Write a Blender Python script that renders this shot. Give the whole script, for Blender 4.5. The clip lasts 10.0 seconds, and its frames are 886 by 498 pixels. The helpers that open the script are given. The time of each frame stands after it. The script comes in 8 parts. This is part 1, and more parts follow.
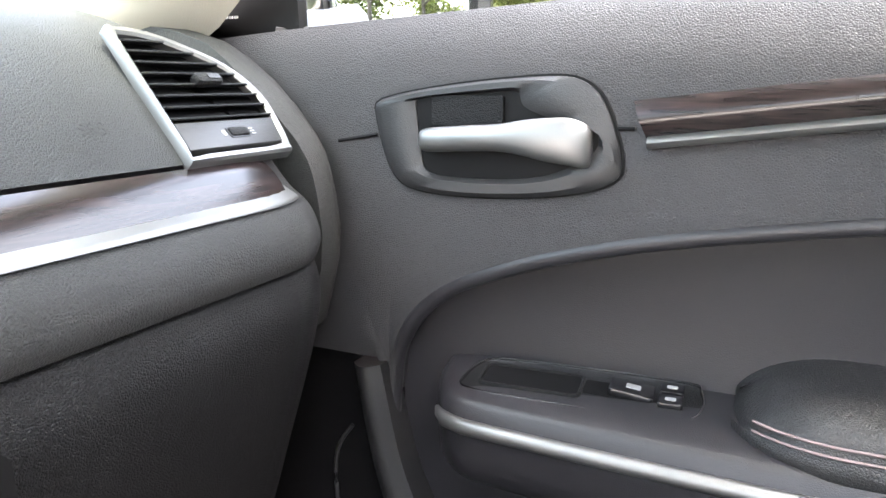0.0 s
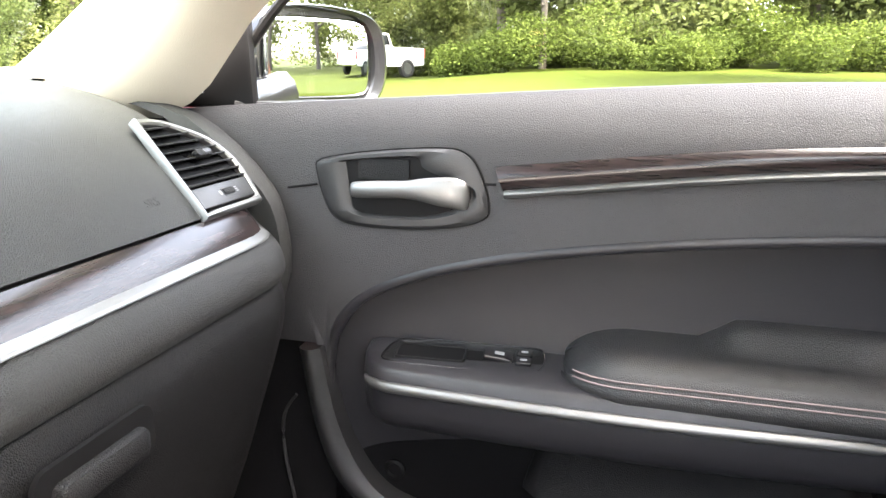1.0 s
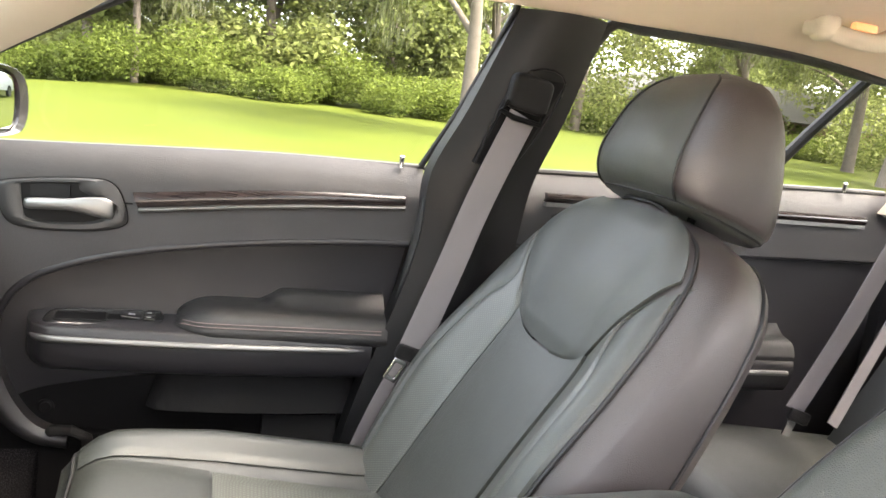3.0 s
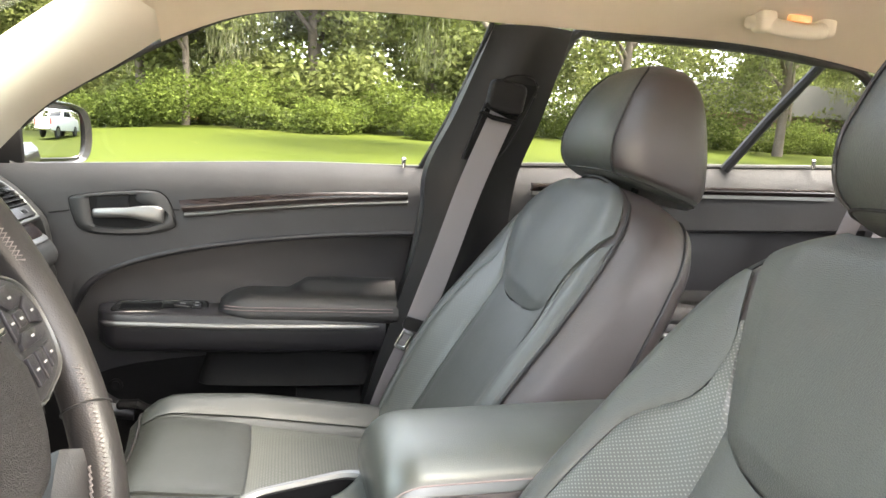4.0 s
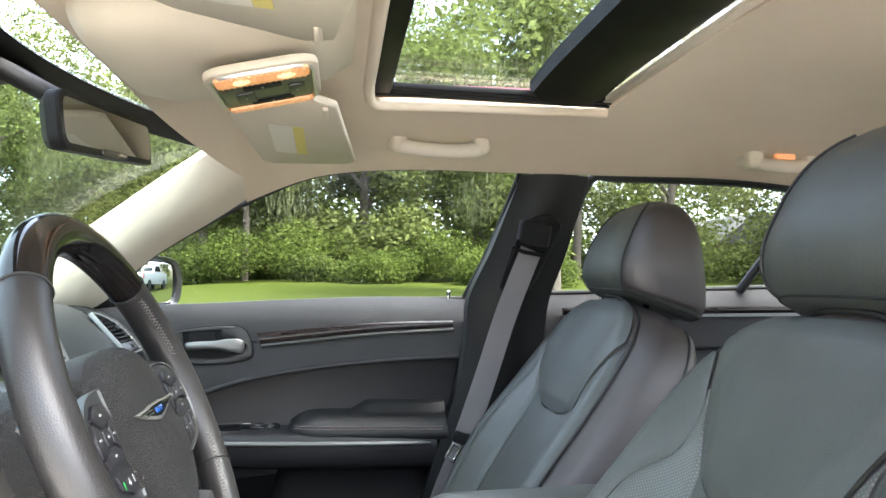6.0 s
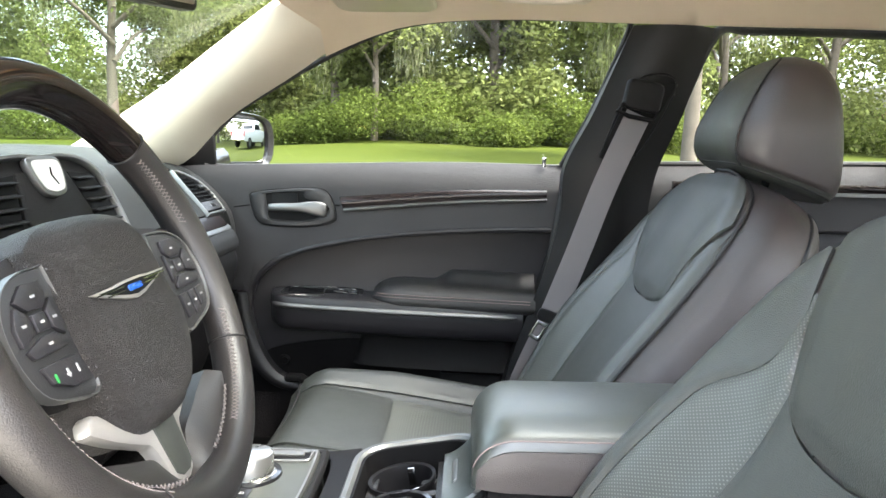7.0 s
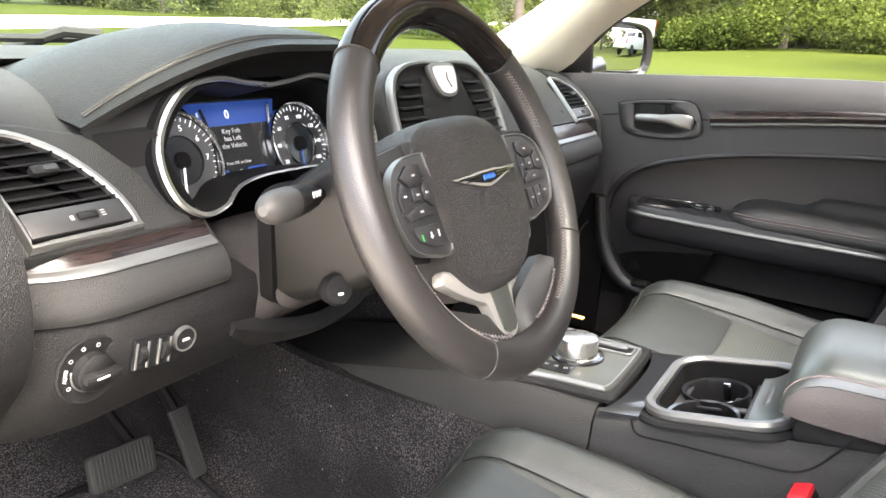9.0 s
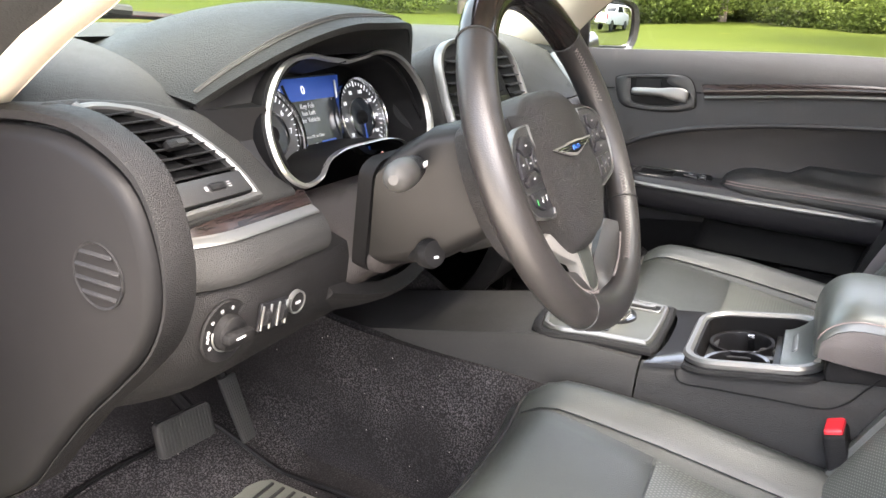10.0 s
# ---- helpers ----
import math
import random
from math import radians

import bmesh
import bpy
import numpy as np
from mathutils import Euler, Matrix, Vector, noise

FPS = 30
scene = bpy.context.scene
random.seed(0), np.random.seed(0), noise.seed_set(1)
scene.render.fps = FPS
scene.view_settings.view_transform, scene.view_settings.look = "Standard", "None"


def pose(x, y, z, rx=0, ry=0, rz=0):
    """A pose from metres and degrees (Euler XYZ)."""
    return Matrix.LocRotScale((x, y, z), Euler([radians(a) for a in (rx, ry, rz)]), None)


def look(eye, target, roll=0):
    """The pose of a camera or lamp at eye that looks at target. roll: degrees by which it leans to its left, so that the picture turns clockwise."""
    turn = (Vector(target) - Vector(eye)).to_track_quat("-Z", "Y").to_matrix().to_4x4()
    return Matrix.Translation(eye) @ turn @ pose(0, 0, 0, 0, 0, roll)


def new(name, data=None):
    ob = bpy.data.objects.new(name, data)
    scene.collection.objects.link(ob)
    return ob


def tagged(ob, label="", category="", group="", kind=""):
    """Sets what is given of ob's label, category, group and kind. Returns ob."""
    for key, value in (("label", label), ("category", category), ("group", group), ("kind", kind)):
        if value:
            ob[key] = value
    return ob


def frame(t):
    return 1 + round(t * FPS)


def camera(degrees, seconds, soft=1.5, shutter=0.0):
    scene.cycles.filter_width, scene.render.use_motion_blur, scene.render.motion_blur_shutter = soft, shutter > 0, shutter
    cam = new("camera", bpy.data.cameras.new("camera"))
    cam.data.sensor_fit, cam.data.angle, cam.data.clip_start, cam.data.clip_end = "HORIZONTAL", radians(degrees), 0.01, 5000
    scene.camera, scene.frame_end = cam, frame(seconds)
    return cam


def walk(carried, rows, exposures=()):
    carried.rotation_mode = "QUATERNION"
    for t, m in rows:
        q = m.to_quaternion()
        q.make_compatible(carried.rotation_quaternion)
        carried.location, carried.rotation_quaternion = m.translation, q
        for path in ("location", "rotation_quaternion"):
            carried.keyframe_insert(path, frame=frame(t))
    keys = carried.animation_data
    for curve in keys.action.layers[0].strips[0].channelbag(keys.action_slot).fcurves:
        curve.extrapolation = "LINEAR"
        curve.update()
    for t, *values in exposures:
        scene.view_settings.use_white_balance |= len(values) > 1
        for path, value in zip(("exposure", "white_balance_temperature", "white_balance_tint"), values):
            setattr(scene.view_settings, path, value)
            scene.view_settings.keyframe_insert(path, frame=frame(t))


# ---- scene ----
cam = camera(62.1, 10.0)
EXPOSURES = [(0.0, 5.22, 6500, 12), (0.9, 5.18, 6750, 12), (1.5, 5.05, 7150, 13), (2.8, 4.87, 7350, 13), (4.5, 4.55, 7050, 9), (5.0, 4.33, 6400, 9), (6.5, 4.05, 6200, 5), (7.2, 4.47, 6700, 8), (8.5, 4.47, 7000, 11), (10.0, 4.50, 6900, 13)]
PATH = [
    (0, (0.216, -0.292, 0.948), (1.985, 0.53, 0.509), -0.1),
    (0.5, (0.154, -0.315, 0.971), (1.972, 0.364, 0.486), -0.2),
    (1, (-0.023, -0.337, 1.038), (1.855, 0.153, 0.556), 0.7),
    (1.5, (-0.145, -0.336, 1.055), (1.8, -0.228, 0.604), 1.3),
    (2, (-0.226, -0.307, 1.068), (1.706, -0.654, 0.685), 0.6),
    (2.5, (-0.41, -0.327, 1.082), (1.462, -0.939, 0.735), 4.6),
    (3, (-0.572, -0.353, 1.121), (1.317, -0.913, 0.777), 7.5),
    (3.2, (-0.623, -0.367, 1.098), (1.273, -0.898, 0.747), 6.6),
    (4.5, (-0.895, -0.409, 1.086), (1.063, -0.762, 0.878), 2.4),
    (5, (-0.969, -0.381, 1.064), (1.001, -0.725, 1.073), 1.5),
    (5.2, (-1.009, -0.375, 1.065), (0.961, -0.713, 1.137), 1.3),
    (6.3, (-1.032, -0.403, 1.062), (0.953, -0.639, 1.119), 1.5),
    (6.5, (-0.996, -0.422, 1.06), (0.996, -0.607, 1.03), 1.5),
    (7, (-0.907, -0.482, 1.07), (1.071, -0.423, 0.782), 2.8),
    (7.5, (-0.9, -0.535, 1.075), (1.0, -0.118, 0.609), 3.6),
    (8, (-0.922, -0.571, 1.085), (0.862, 0.144, 0.533), 3.6),
    (8.5, (-0.948, -0.57, 1.093), (0.75, 0.317, 0.52), 3.5),
    (9, (-0.974, -0.546, 1.085), (0.674, 0.424, 0.5), 3.7),
    (9.5, (-1.01, -0.511, 1.079), (0.625, 0.472, 0.48), 4.1),
    (10, (-1.099, -0.447, 1.084), (0.605, 0.382, 0.443), 4.0),
]
walk(cam, [(t, look(eye, target, roll)) for t, eye, target, roll in PATH], EXPOSURES)
# ---------------------------------------------------------------- light
world = bpy.data.worlds.new("sky")
scene.world = world
world.use_nodes = True
wn = world.node_tree
sky = wn.nodes.new("ShaderNodeTexSky")
sky.sky_type = "NISHITA"
sky.sun_disc = False
SUN_UP, SUN_TURN = 62, 205
sky.sun_elevation, sky.sun_rotation = radians(SUN_UP), radians(SUN_TURN)
sky.air_density, sky.dust_density, sky.ozone_density = 0.7, 5.0, 0.3
back = wn.nodes["Background"]
back.inputs["Strength"].default_value = 0.15
haze = wn.nodes.new("ShaderNodeHueSaturation")
haze.inputs["Saturation"].default_value = 0.6
wn.links.new(sky.outputs[0], haze.inputs["Color"])
wn.links.new(haze.outputs[0], back.inputs[0])
sun = new("sun", bpy.data.lights.new("sun", "SUN"))
sun.data.energy, sun.data.angle, sun.data.color = 0.5, radians(24.0), (1.0, 0.95, 0.86)
sun_dir = Vector((math.sin(radians(SUN_TURN)) * math.cos(radians(SUN_UP)), math.cos(radians(SUN_TURN)) * math.cos(radians(SUN_UP)), math.sin(radians(SUN_UP))))
sun.matrix_world = look(sun_dir * 30, (0, 0, 0))


# ---------------------------------------------------------------- materials
def mat(name, color, rough=0.5, metal=0.0, spec=0.5, grain=0.0, grain_size=900.0, kind="noise", vary=0.12, vary_size=9.0,
        coat=0.0, color2=None, emit=None, strength=0.0, sheen=0.0, rough_vary=0.1):
    m = bpy.data.materials.new(name)
    m.use_nodes = True
    n, l = m.node_tree.nodes, m.node_tree.links
    b = n["Principled BSDF"]
    b.inputs["Roughness"].default_value, b.inputs["Metallic"].default_value = rough, metal
    b.inputs["Specular IOR Level"].default_value = spec
    b.inputs["Coat Weight"].default_value, b.inputs["Coat Roughness"].default_value = coat, (0.06 if coat > 0.4 else 0.30)
    b.inputs["Sheen Weight"].default_value = sheen
    co = n.new("ShaderNodeTexCoord")
    big = n.new("ShaderNodeTexNoise")
    big.inputs["Scale"].default_value, big.inputs["Detail"].default_value = vary_size, 5.0
    l.new(co.outputs["Object"], big.inputs["Vector"])
    mix = n.new("ShaderNodeMix")
    mix.data_type = "RGBA"
    c2 = color2 or tuple(c * (1 - vary) for c in color)
    c1 = color if color2 else tuple(min(1, c * (1 + vary)) for c in color)
    mix.inputs["A"].default_value, mix.inputs["B"].default_value = (*c1, 1), (*c2, 1)
    l.new(big.outputs["Fac"], mix.inputs["Factor"])
    l.new(mix.outputs["Result"], b.inputs["Base Color"])
    if rough_vary:
        rr_ = n.new("ShaderNodeMapRange")
        rr_.inputs["To Min"].default_value, rr_.inputs["To Max"].default_value = max(0.02, rough - rough_vary), min(1, rough + rough_vary)
        l.new(big.outputs["Fac"], rr_.inputs["Value"])
        l.new(rr_.outputs[0], b.inputs["Roughness"])
    if grain:
        bump = n.new("ShaderNodeBump")
        bump.inputs["Strength"].default_value, bump.inputs["Distance"].default_value = grain, 0.0016
        if kind == "noise":
            t = n.new("ShaderNodeTexNoise")
            t.inputs["Detail"].default_value = 3.0
            out = t.outputs["Fac"]
        else:
            t = n.new("ShaderNodeTexVoronoi")
            t.feature = "DISTANCE_TO_EDGE" if kind == "leather" else "F1"
            t.inputs["Randomness"].default_value = 1.0 if kind == "leather" else 0.0
            ramp = n.new("ShaderNodeMapRange")
            ramp.inputs["From Min"].default_value, ramp.inputs["From Max"].default_value = (0.0, 0.25) if kind == "leather" else (0.20, 0.28)
            l.new(t.outputs["Distance"], ramp.inputs["Value"])
            out = ramp.outputs[0]
        t.inputs["Scale"].default_value = grain_size
        l.new(co.outputs["Object"], t.inputs["Vector"])
        l.new(out, bump.inputs["Height"])
        l.new(bump.outputs[0], b.inputs["Normal"])
        if kind == "holes":
            t.voronoi_dimensions = "2D"
            sep, com, lin = n.new("ShaderNodeSeparateXYZ"), n.new("ShaderNodeCombineXYZ"), n.new("ShaderNodeMath")
            turn = n.new("ShaderNodeVectorRotate")
            turn.inputs["Angle"].default_value = radians(45)
            lin.operation, lin.inputs[1].default_value = "MULTIPLY_ADD", -0.6
            l.new(co.outputs["Object"], sep.inputs[0]), l.new(sep.outputs["Y"], lin.inputs[0]), l.new(sep.outputs["Z"], lin.inputs[2])
            l.new(sep.outputs["X"], com.inputs[0]), l.new(lin.outputs[0], com.inputs[1]), l.new(com.outputs[0], turn.inputs["Vector"]), l.new(turn.outputs[0], t.inputs["Vector"])
            dots = n.new("ShaderNodeMix")
            dots.data_type = "RGBA"
            dots.inputs["A"].default_value = (*(c * 2.6 for c in color), 1)
            l.new(out, dots.inputs["Factor"])
            l.new(mix.outputs["Result"], dots.inputs["B"])
            l.new(dots.outputs["Result"], b.inputs["Base Color"])
    if emit:
        b.inputs["Emission Color"].default_value, b.inputs["Emission Strength"].default_value = (*emit, 1), strength
    return m


def glass_mat(name, tint, rough=0.0):
    m = bpy.data.materials.new(name)
    m.use_nodes = True
    n, l = m.node_tree.nodes, m.node_tree.links
    n.remove(n["Principled BSDF"])
    t, g, f, x = n.new("ShaderNodeBsdfTransparent"), n.new("ShaderNodeBsdfGlossy"), n.new("ShaderNodeLayerWeight"), n.new("ShaderNodeMixShader")
    p, q = n.new("ShaderNodeMath"), n.new("ShaderNodeMath")
    p.operation, q.operation = "POWER", "MULTIPLY_ADD"
    p.inputs[1].default_value, q.inputs[1].default_value, q.inputs[2].default_value = 4.0, 0.45, 0.02
    t.inputs["Color"].default_value = (*tint, 1)
    g.inputs["Roughness"].default_value = rough
    l.new(f.outputs["Facing"], p.inputs[0]), l.new(p.outputs[0], q.inputs[0]), l.new(q.outputs[0], x.inputs[0]), l.new(t.outputs[0], x.inputs[1]), l.new(g.outputs[0], x.inputs[2])
    l.new(x.outputs[0], n["Material Output"].inputs["Surface"])
    return m


def wood_mat(name, dark, light, rough=0.18):
    m = mat(name, dark, rough, coat=0.12, spec=0.4, rough_vary=0.05)
    n, l = m.node_tree.nodes, m.node_tree.links
    co = n.new("ShaderNodeTexCoord")
    mp = n.new("ShaderNodeMapping")
    mp.inputs["Scale"].default_value = (6, 6, 90)
    t = n.new("ShaderNodeTexNoise")
    t.inputs["Scale"].default_value, t.inputs["Detail"].default_value, t.inputs["Distortion"].default_value = 3.0, 8.0, 1.5
    r = n.new("ShaderNodeValToRGB")
    r.color_ramp.elements[0].position, r.color_ramp.elements[1].position = 0.38, 0.66
    r.color_ramp.elements[0].color, r.color_ramp.elements[1].color = (*dark, 1), (*light, 1)
    l.new(co.outputs["Object"], mp.inputs[0]), l.new(mp.outputs[0], t.inputs["Vector"]), l.new(t.outputs["Fac"], r.inputs[0])
    l.new(r.outputs[0], n["Principled BSDF"].inputs["Base Color"])
    return m


def carpet_mat(name, dark, light):
    """Loop pile: sharp flecks, broad worn patches and a few specks of lint."""
    m = mat(name, dark, 0.95, grain=1.0, grain_size=300, spec=0.08)
    n, l = m.node_tree.nodes, m.node_tree.links
    co = n.new("ShaderNodeTexCoord")
    fleck, wear, lint = n.new("ShaderNodeTexNoise"), n.new("ShaderNodeTexNoise"), n.new("ShaderNodeTexVoronoi")
    fleck.inputs["Scale"].default_value, wear.inputs["Scale"].default_value, lint.inputs["Scale"].default_value = 380.0, 7.0, 42.0
    a, b, c = n.new("ShaderNodeMapRange"), n.new("ShaderNodeMapRange"), n.new("ShaderNodeMapRange")
    a.inputs["From Min"].default_value, a.inputs["From Max"].default_value = 0.46, 0.66
    b.inputs["From Min"].default_value, b.inputs["From Max"].default_value = 0.40, 0.65
    b.inputs["To Min"].default_value, b.inputs["To Max"].default_value = 0.25, 1.0
    c.inputs["From Min"].default_value, c.inputs["From Max"].default_value = 0.055, 0.035
    mul, mix, mix2 = n.new("ShaderNodeMath"), n.new("ShaderNodeMix"), n.new("ShaderNodeMix")
    mul.operation = "MULTIPLY"
    mix.data_type = mix2.data_type = "RGBA"
    mix.inputs["A"].default_value, mix.inputs["B"].default_value, mix2.inputs["B"].default_value = (*dark, 1), (*light, 1), (0.22, 0.21, 0.20, 1)
    for t in (fleck, wear, lint):
        l.new(co.outputs["Object"], t.inputs["Vector"])
    l.new(fleck.outputs["Fac"], a.inputs["Value"]), l.new(wear.outputs["Fac"], b.inputs["Value"]), l.new(lint.outputs["Distance"], c.inputs["Value"])
    l.new(a.outputs[0], mul.inputs[0]), l.new(b.outputs[0], mul.inputs[1]), l.new(mul.outputs[0], mix.inputs["Factor"])
    l.new(mix.outputs["Result"], mix2.inputs["A"]), l.new(c.outputs[0], mix2.inputs["Factor"])
    l.new(mix2.outputs["Result"], n["Principled BSDF"].inputs["Base Color"])
    return m


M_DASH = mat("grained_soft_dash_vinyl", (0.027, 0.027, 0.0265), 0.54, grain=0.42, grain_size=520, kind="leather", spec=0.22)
M_DOOR = mat("grained_door_vinyl", (0.045, 0.044, 0.0455), 0.47, grain=0.42, grain_size=560, kind="leather", spec=0.28)
M_SOFT = mat("smooth_black_vinyl", (0.0210, 0.0202, 0.0225), 0.36, grain=0.12, grain_size=600, kind="leather", spec=0.42)
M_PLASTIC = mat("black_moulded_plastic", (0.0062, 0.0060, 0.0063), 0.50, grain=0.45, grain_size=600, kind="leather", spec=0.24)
# Dark plastic; also stands in for shade low on the door and in recesses.
M_DARK = mat("dark_plastic_and_shade", (0.0042, 0.0041, 0.0044), 0.58, spec=0.15)
M_POST = mat("satin_black_pillar_plastic", (0.0045, 0.0045, 0.0050), 0.48, spec=0.26, grain=0.2, grain_size=900)
M_PAD = mat("black_armrest_leather", (0.020, 0.0195, 0.0195), 0.36, grain=0.35, grain_size=480, kind="leather", spec=0.55, vary_size=14)
M_SHROUD = mat("smooth_column_plastic", (0.0056, 0.0052, 0.0050), 0.44, grain=0.15, grain_size=900, spec=0.28)
M_GLOSS = mat("piano_black", (0.008, 0.008, 0.009), 0.08, coat=0.4, rough_vary=0.03)
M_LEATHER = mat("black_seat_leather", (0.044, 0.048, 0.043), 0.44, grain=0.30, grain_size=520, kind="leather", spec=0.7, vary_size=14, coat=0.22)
# Seat leather again, coloured darker to offset the strong light on upward faces.
M_CUSH = mat("dimmed_cushion_leather", (0.020, 0.0225, 0.0202), 0.36, grain=0.28, grain_size=520, kind="leather", spec=0.7, vary_size=14, coat=0.25)
M_LIDTOP = mat("black_lid_leather", (0.044, 0.051, 0.045), 0.34, grain=0.14, grain_size=520, kind="leather", spec=0.9, vary_size=14, coat=0.38)
M_PERF = mat("perforated_seat_leather", (0.050, 0.053, 0.047), 0.42, grain=0.3, grain_size=270, kind="holes", spec=0.75)
M_SIDE = mat("seat_side_vinyl", (0.036, 0.028, 0.0275), 0.42, grain=0.25, grain_size=520, kind="leather", spec=0.8, coat=0.22)
M_WHEEL = mat("smooth_rim_leather", (0.017, 0.0155, 0.015), 0.40, grain=0.12, grain_size=500, kind="leather", spec=0.48, coat=0.06)
M_HUB = mat("airbag_cover_vinyl", (0.024, 0.0215, 0.0205), 0.44, grain=0.8, grain_size=620, kind="leather", spec=0.5)
M_HOOD = mat("stitched_hood_leather", (0.0125, 0.0128, 0.0120), 0.46, grain=0.4, grain_size=420, kind="leather", spec=0.25)
M_RING = mat("satin_ring_silver", (0.42, 0.42, 0.41), 0.30, metal=0.9, vary=0.05)
M_TEXT = mat("dim_lit_print", (0.3, 0.3, 0.3), 0.5, emit=(0.7, 0.75, 0.8), strength=0.020)
M_REDLIT = mat("red_display_light", (0.3, 0.03, 0.02), 0.4, emit=(0.8, 0.08, 0.04), strength=0.02)
M_GAITER = mat("soft_gaiter_leather", (0.020, 0.0175, 0.017), 0.55, grain=0.3, grain_size=500, kind="leather", spec=0.3)
M_DIMTHREAD = mat("dark_grey_thread", (0.055, 0.053, 0.050), 0.8)
M_KNOB = mat("brushed_knob_silver", (0.52, 0.52, 0.50), 0.26, metal=0.95, vary=0.05)
M_SPOKE = mat("satin_spoke_silver", (0.40, 0.385, 0.355), 0.34, metal=0.55, vary=0.06)
M_INLAY = mat("grey_green_inlay", (0.040, 0.043, 0.037), 0.42, spec=0.5)
M_MARKDIM = mat("embossed_mark", (0.055, 0.052, 0.05), 0.5)
M_PIPE = mat("black_piping", (0.012, 0.012, 0.012), 0.5)
M_THREAD = mat("red_grey_thread", (0.22, 0.17, 0.165), 0.8)
M_RIMTHREAD = mat("grey_rim_thread", (0.12, 0.105, 0.10), 0.8)
M_SILVER = mat("satin_silver_paint", (0.21, 0.21, 0.205), 0.42, metal=0.85, vary=0.08)
M_CHROME = mat("chrome", (0.55, 0.55, 0.55), 0.14, metal=1.0, vary=0.03, rough_vary=0.04)
M_WOOD = wood_mat("dark_burl_wood_trim", (0.0055, 0.0040, 0.0042), (0.026, 0.0165, 0.0155), 0.22)
M_RIMWOOD = wood_mat("black_rim_wood", (0.0035, 0.0030, 0.0030), (0.0095, 0.0068, 0.0060), 0.12)
M_CREAM = mat("cream_headliner_cloth", (0.55, 0.46, 0.345), 0.9, grain=0.5, grain_size=1300, vary=0.05, sheen=0.1)
M_PILLAR = mat("cream_pillar_plastic", (0.50, 0.445, 0.36), 0.6, grain=0.3, grain_size=900, vary=0.06)
M_CARPET = carpet_mat("charcoal_carpet", (0.012, 0.0112, 0.0118), (0.070, 0.066, 0.068))
M_BELT = mat("grey_belt_webbing", (0.17, 0.16, 0.165), 0.75, grain=0.6, grain_size=700, vary=0.06)
M_RUBBER = mat("black_rubber", (0.012, 0.012, 0.012), 0.7, grain=0.2, grain_size=500)
M_GLASS = glass_mat("clear_window_glass", (0.965, 0.98, 0.97))
M_WIND = glass_mat("green_tinted_windscreen_glass", (0.84, 0.89, 0.85))
M_TINT = glass_mat("tinted_roof_glass", (0.80, 0.83, 0.82))
M_MIRROR = mat("mirror_silver", (0.58, 0.60, 0.59), 0.015, metal=1.0, vary=0.0, rough_vary=0)
M_LAMP = mat("lit_dome_lens", (0.55, 0.32, 0.18), 0.3, emit=(1.0, 0.34, 0.10), strength=0.03)
M_BULB = mat("lit_bulb", (0.9, 0.7, 0.4), 0.3, emit=(1.0, 0.62, 0.25), strength=0.09)
M_AMBER = mat("lit_footwell_lamp", (0.8, 0.5, 0.2), 0.3, emit=(1.0, 0.42, 0.08), strength=0.012)
M_SCREEN = mat("dark_display", (0.012, 0.012, 0.012), 0.12, emit=(0.05, 0.07, 0.10), strength=0.01)
M_BLUE = mat("blue_display_light", (0.02, 0.06, 0.25), 0.3, emit=(0.02, 0.075, 0.42), strength=0.011)
M_WHITE = mat("white_print", (0.72, 0.72, 0.72), 0.6, vary=0.02)
M_LIT = mat("lit_white_print", (0.7, 0.72, 0.75), 0.5, emit=(0.75, 0.82, 0.9), strength=0.05)
M_DIAL = mat("brushed_dial_metal", (0.10, 0.10, 0.105), 0.35, metal=0.6, vary=0.15)
M_MARK = mat("grey_print", (0.30, 0.30, 0.30), 0.6, vary=0.02)
M_TRIM = mat("dark_grey_trim_plastic", (0.020, 0.020, 0.0205), 0.42, grain=0.25, grain_size=1000, spec=0.55)
M_REDP = mat("red_button", (0.55, 0.02, 0.03), 0.4, spec=0.5)
M_DIALFACE = mat("clock_face", (0.70, 0.70, 0.66), 0.35, vary=0.03)
M_EMBLEM = mat("blue_enamel", (0.02, 0.10, 0.42), 0.15, coat=0.7, rough_vary=0)
M_PAINT = mat("deep_red_car_paint", (0.16, 0.012, 0.016), 0.2, metal=0.3, coat=1.0, rough_vary=0.03)
M_PAPER = mat("visor_label_paper", (0.60, 0.57, 0.50), 0.7, vary=0.03)
M_YELLOW = mat("yellow_label_band", (0.62, 0.53, 0.17), 0.7, vary=0.03)


# ---------------------------------------------------------------- mesh helpers
def finish(name, bm, material, parent=None, label="", angle=38):
    bmesh.ops.recalc_face_normals(bm, faces=bm.faces)
    me = bpy.data.meshes.new(name)
    bm.to_mesh(me)
    bm.free()
    me.materials.append(material)
    me.polygons.foreach_set("use_smooth", [True] * len(me.polygons))
    me.set_sharp_from_angle(angle=radians(angle))
    ob = new(name, me)
    if parent:
        ob.parent = parent
    if label:
        ob["label"] = label
    return ob


def part(name, bm, material, parent, label="", angle=38):
    return finish(name, bm, material, parent, label, angle)


def thing(name, at, label, category, group="", kind=""):
    e = new(name)
    e.empty_display_size = 0.02
    e.location = at
    bpy.context.view_layer.update()
    return tagged(e, label, category, group, kind)


def under(parent, obs):
    """Parts are modelled in world metres: hang them under a thing without moving them."""
    for o in obs:
        o.parent = parent
        o.matrix_parent_inverse = Matrix.Translation(parent.location).inverted()


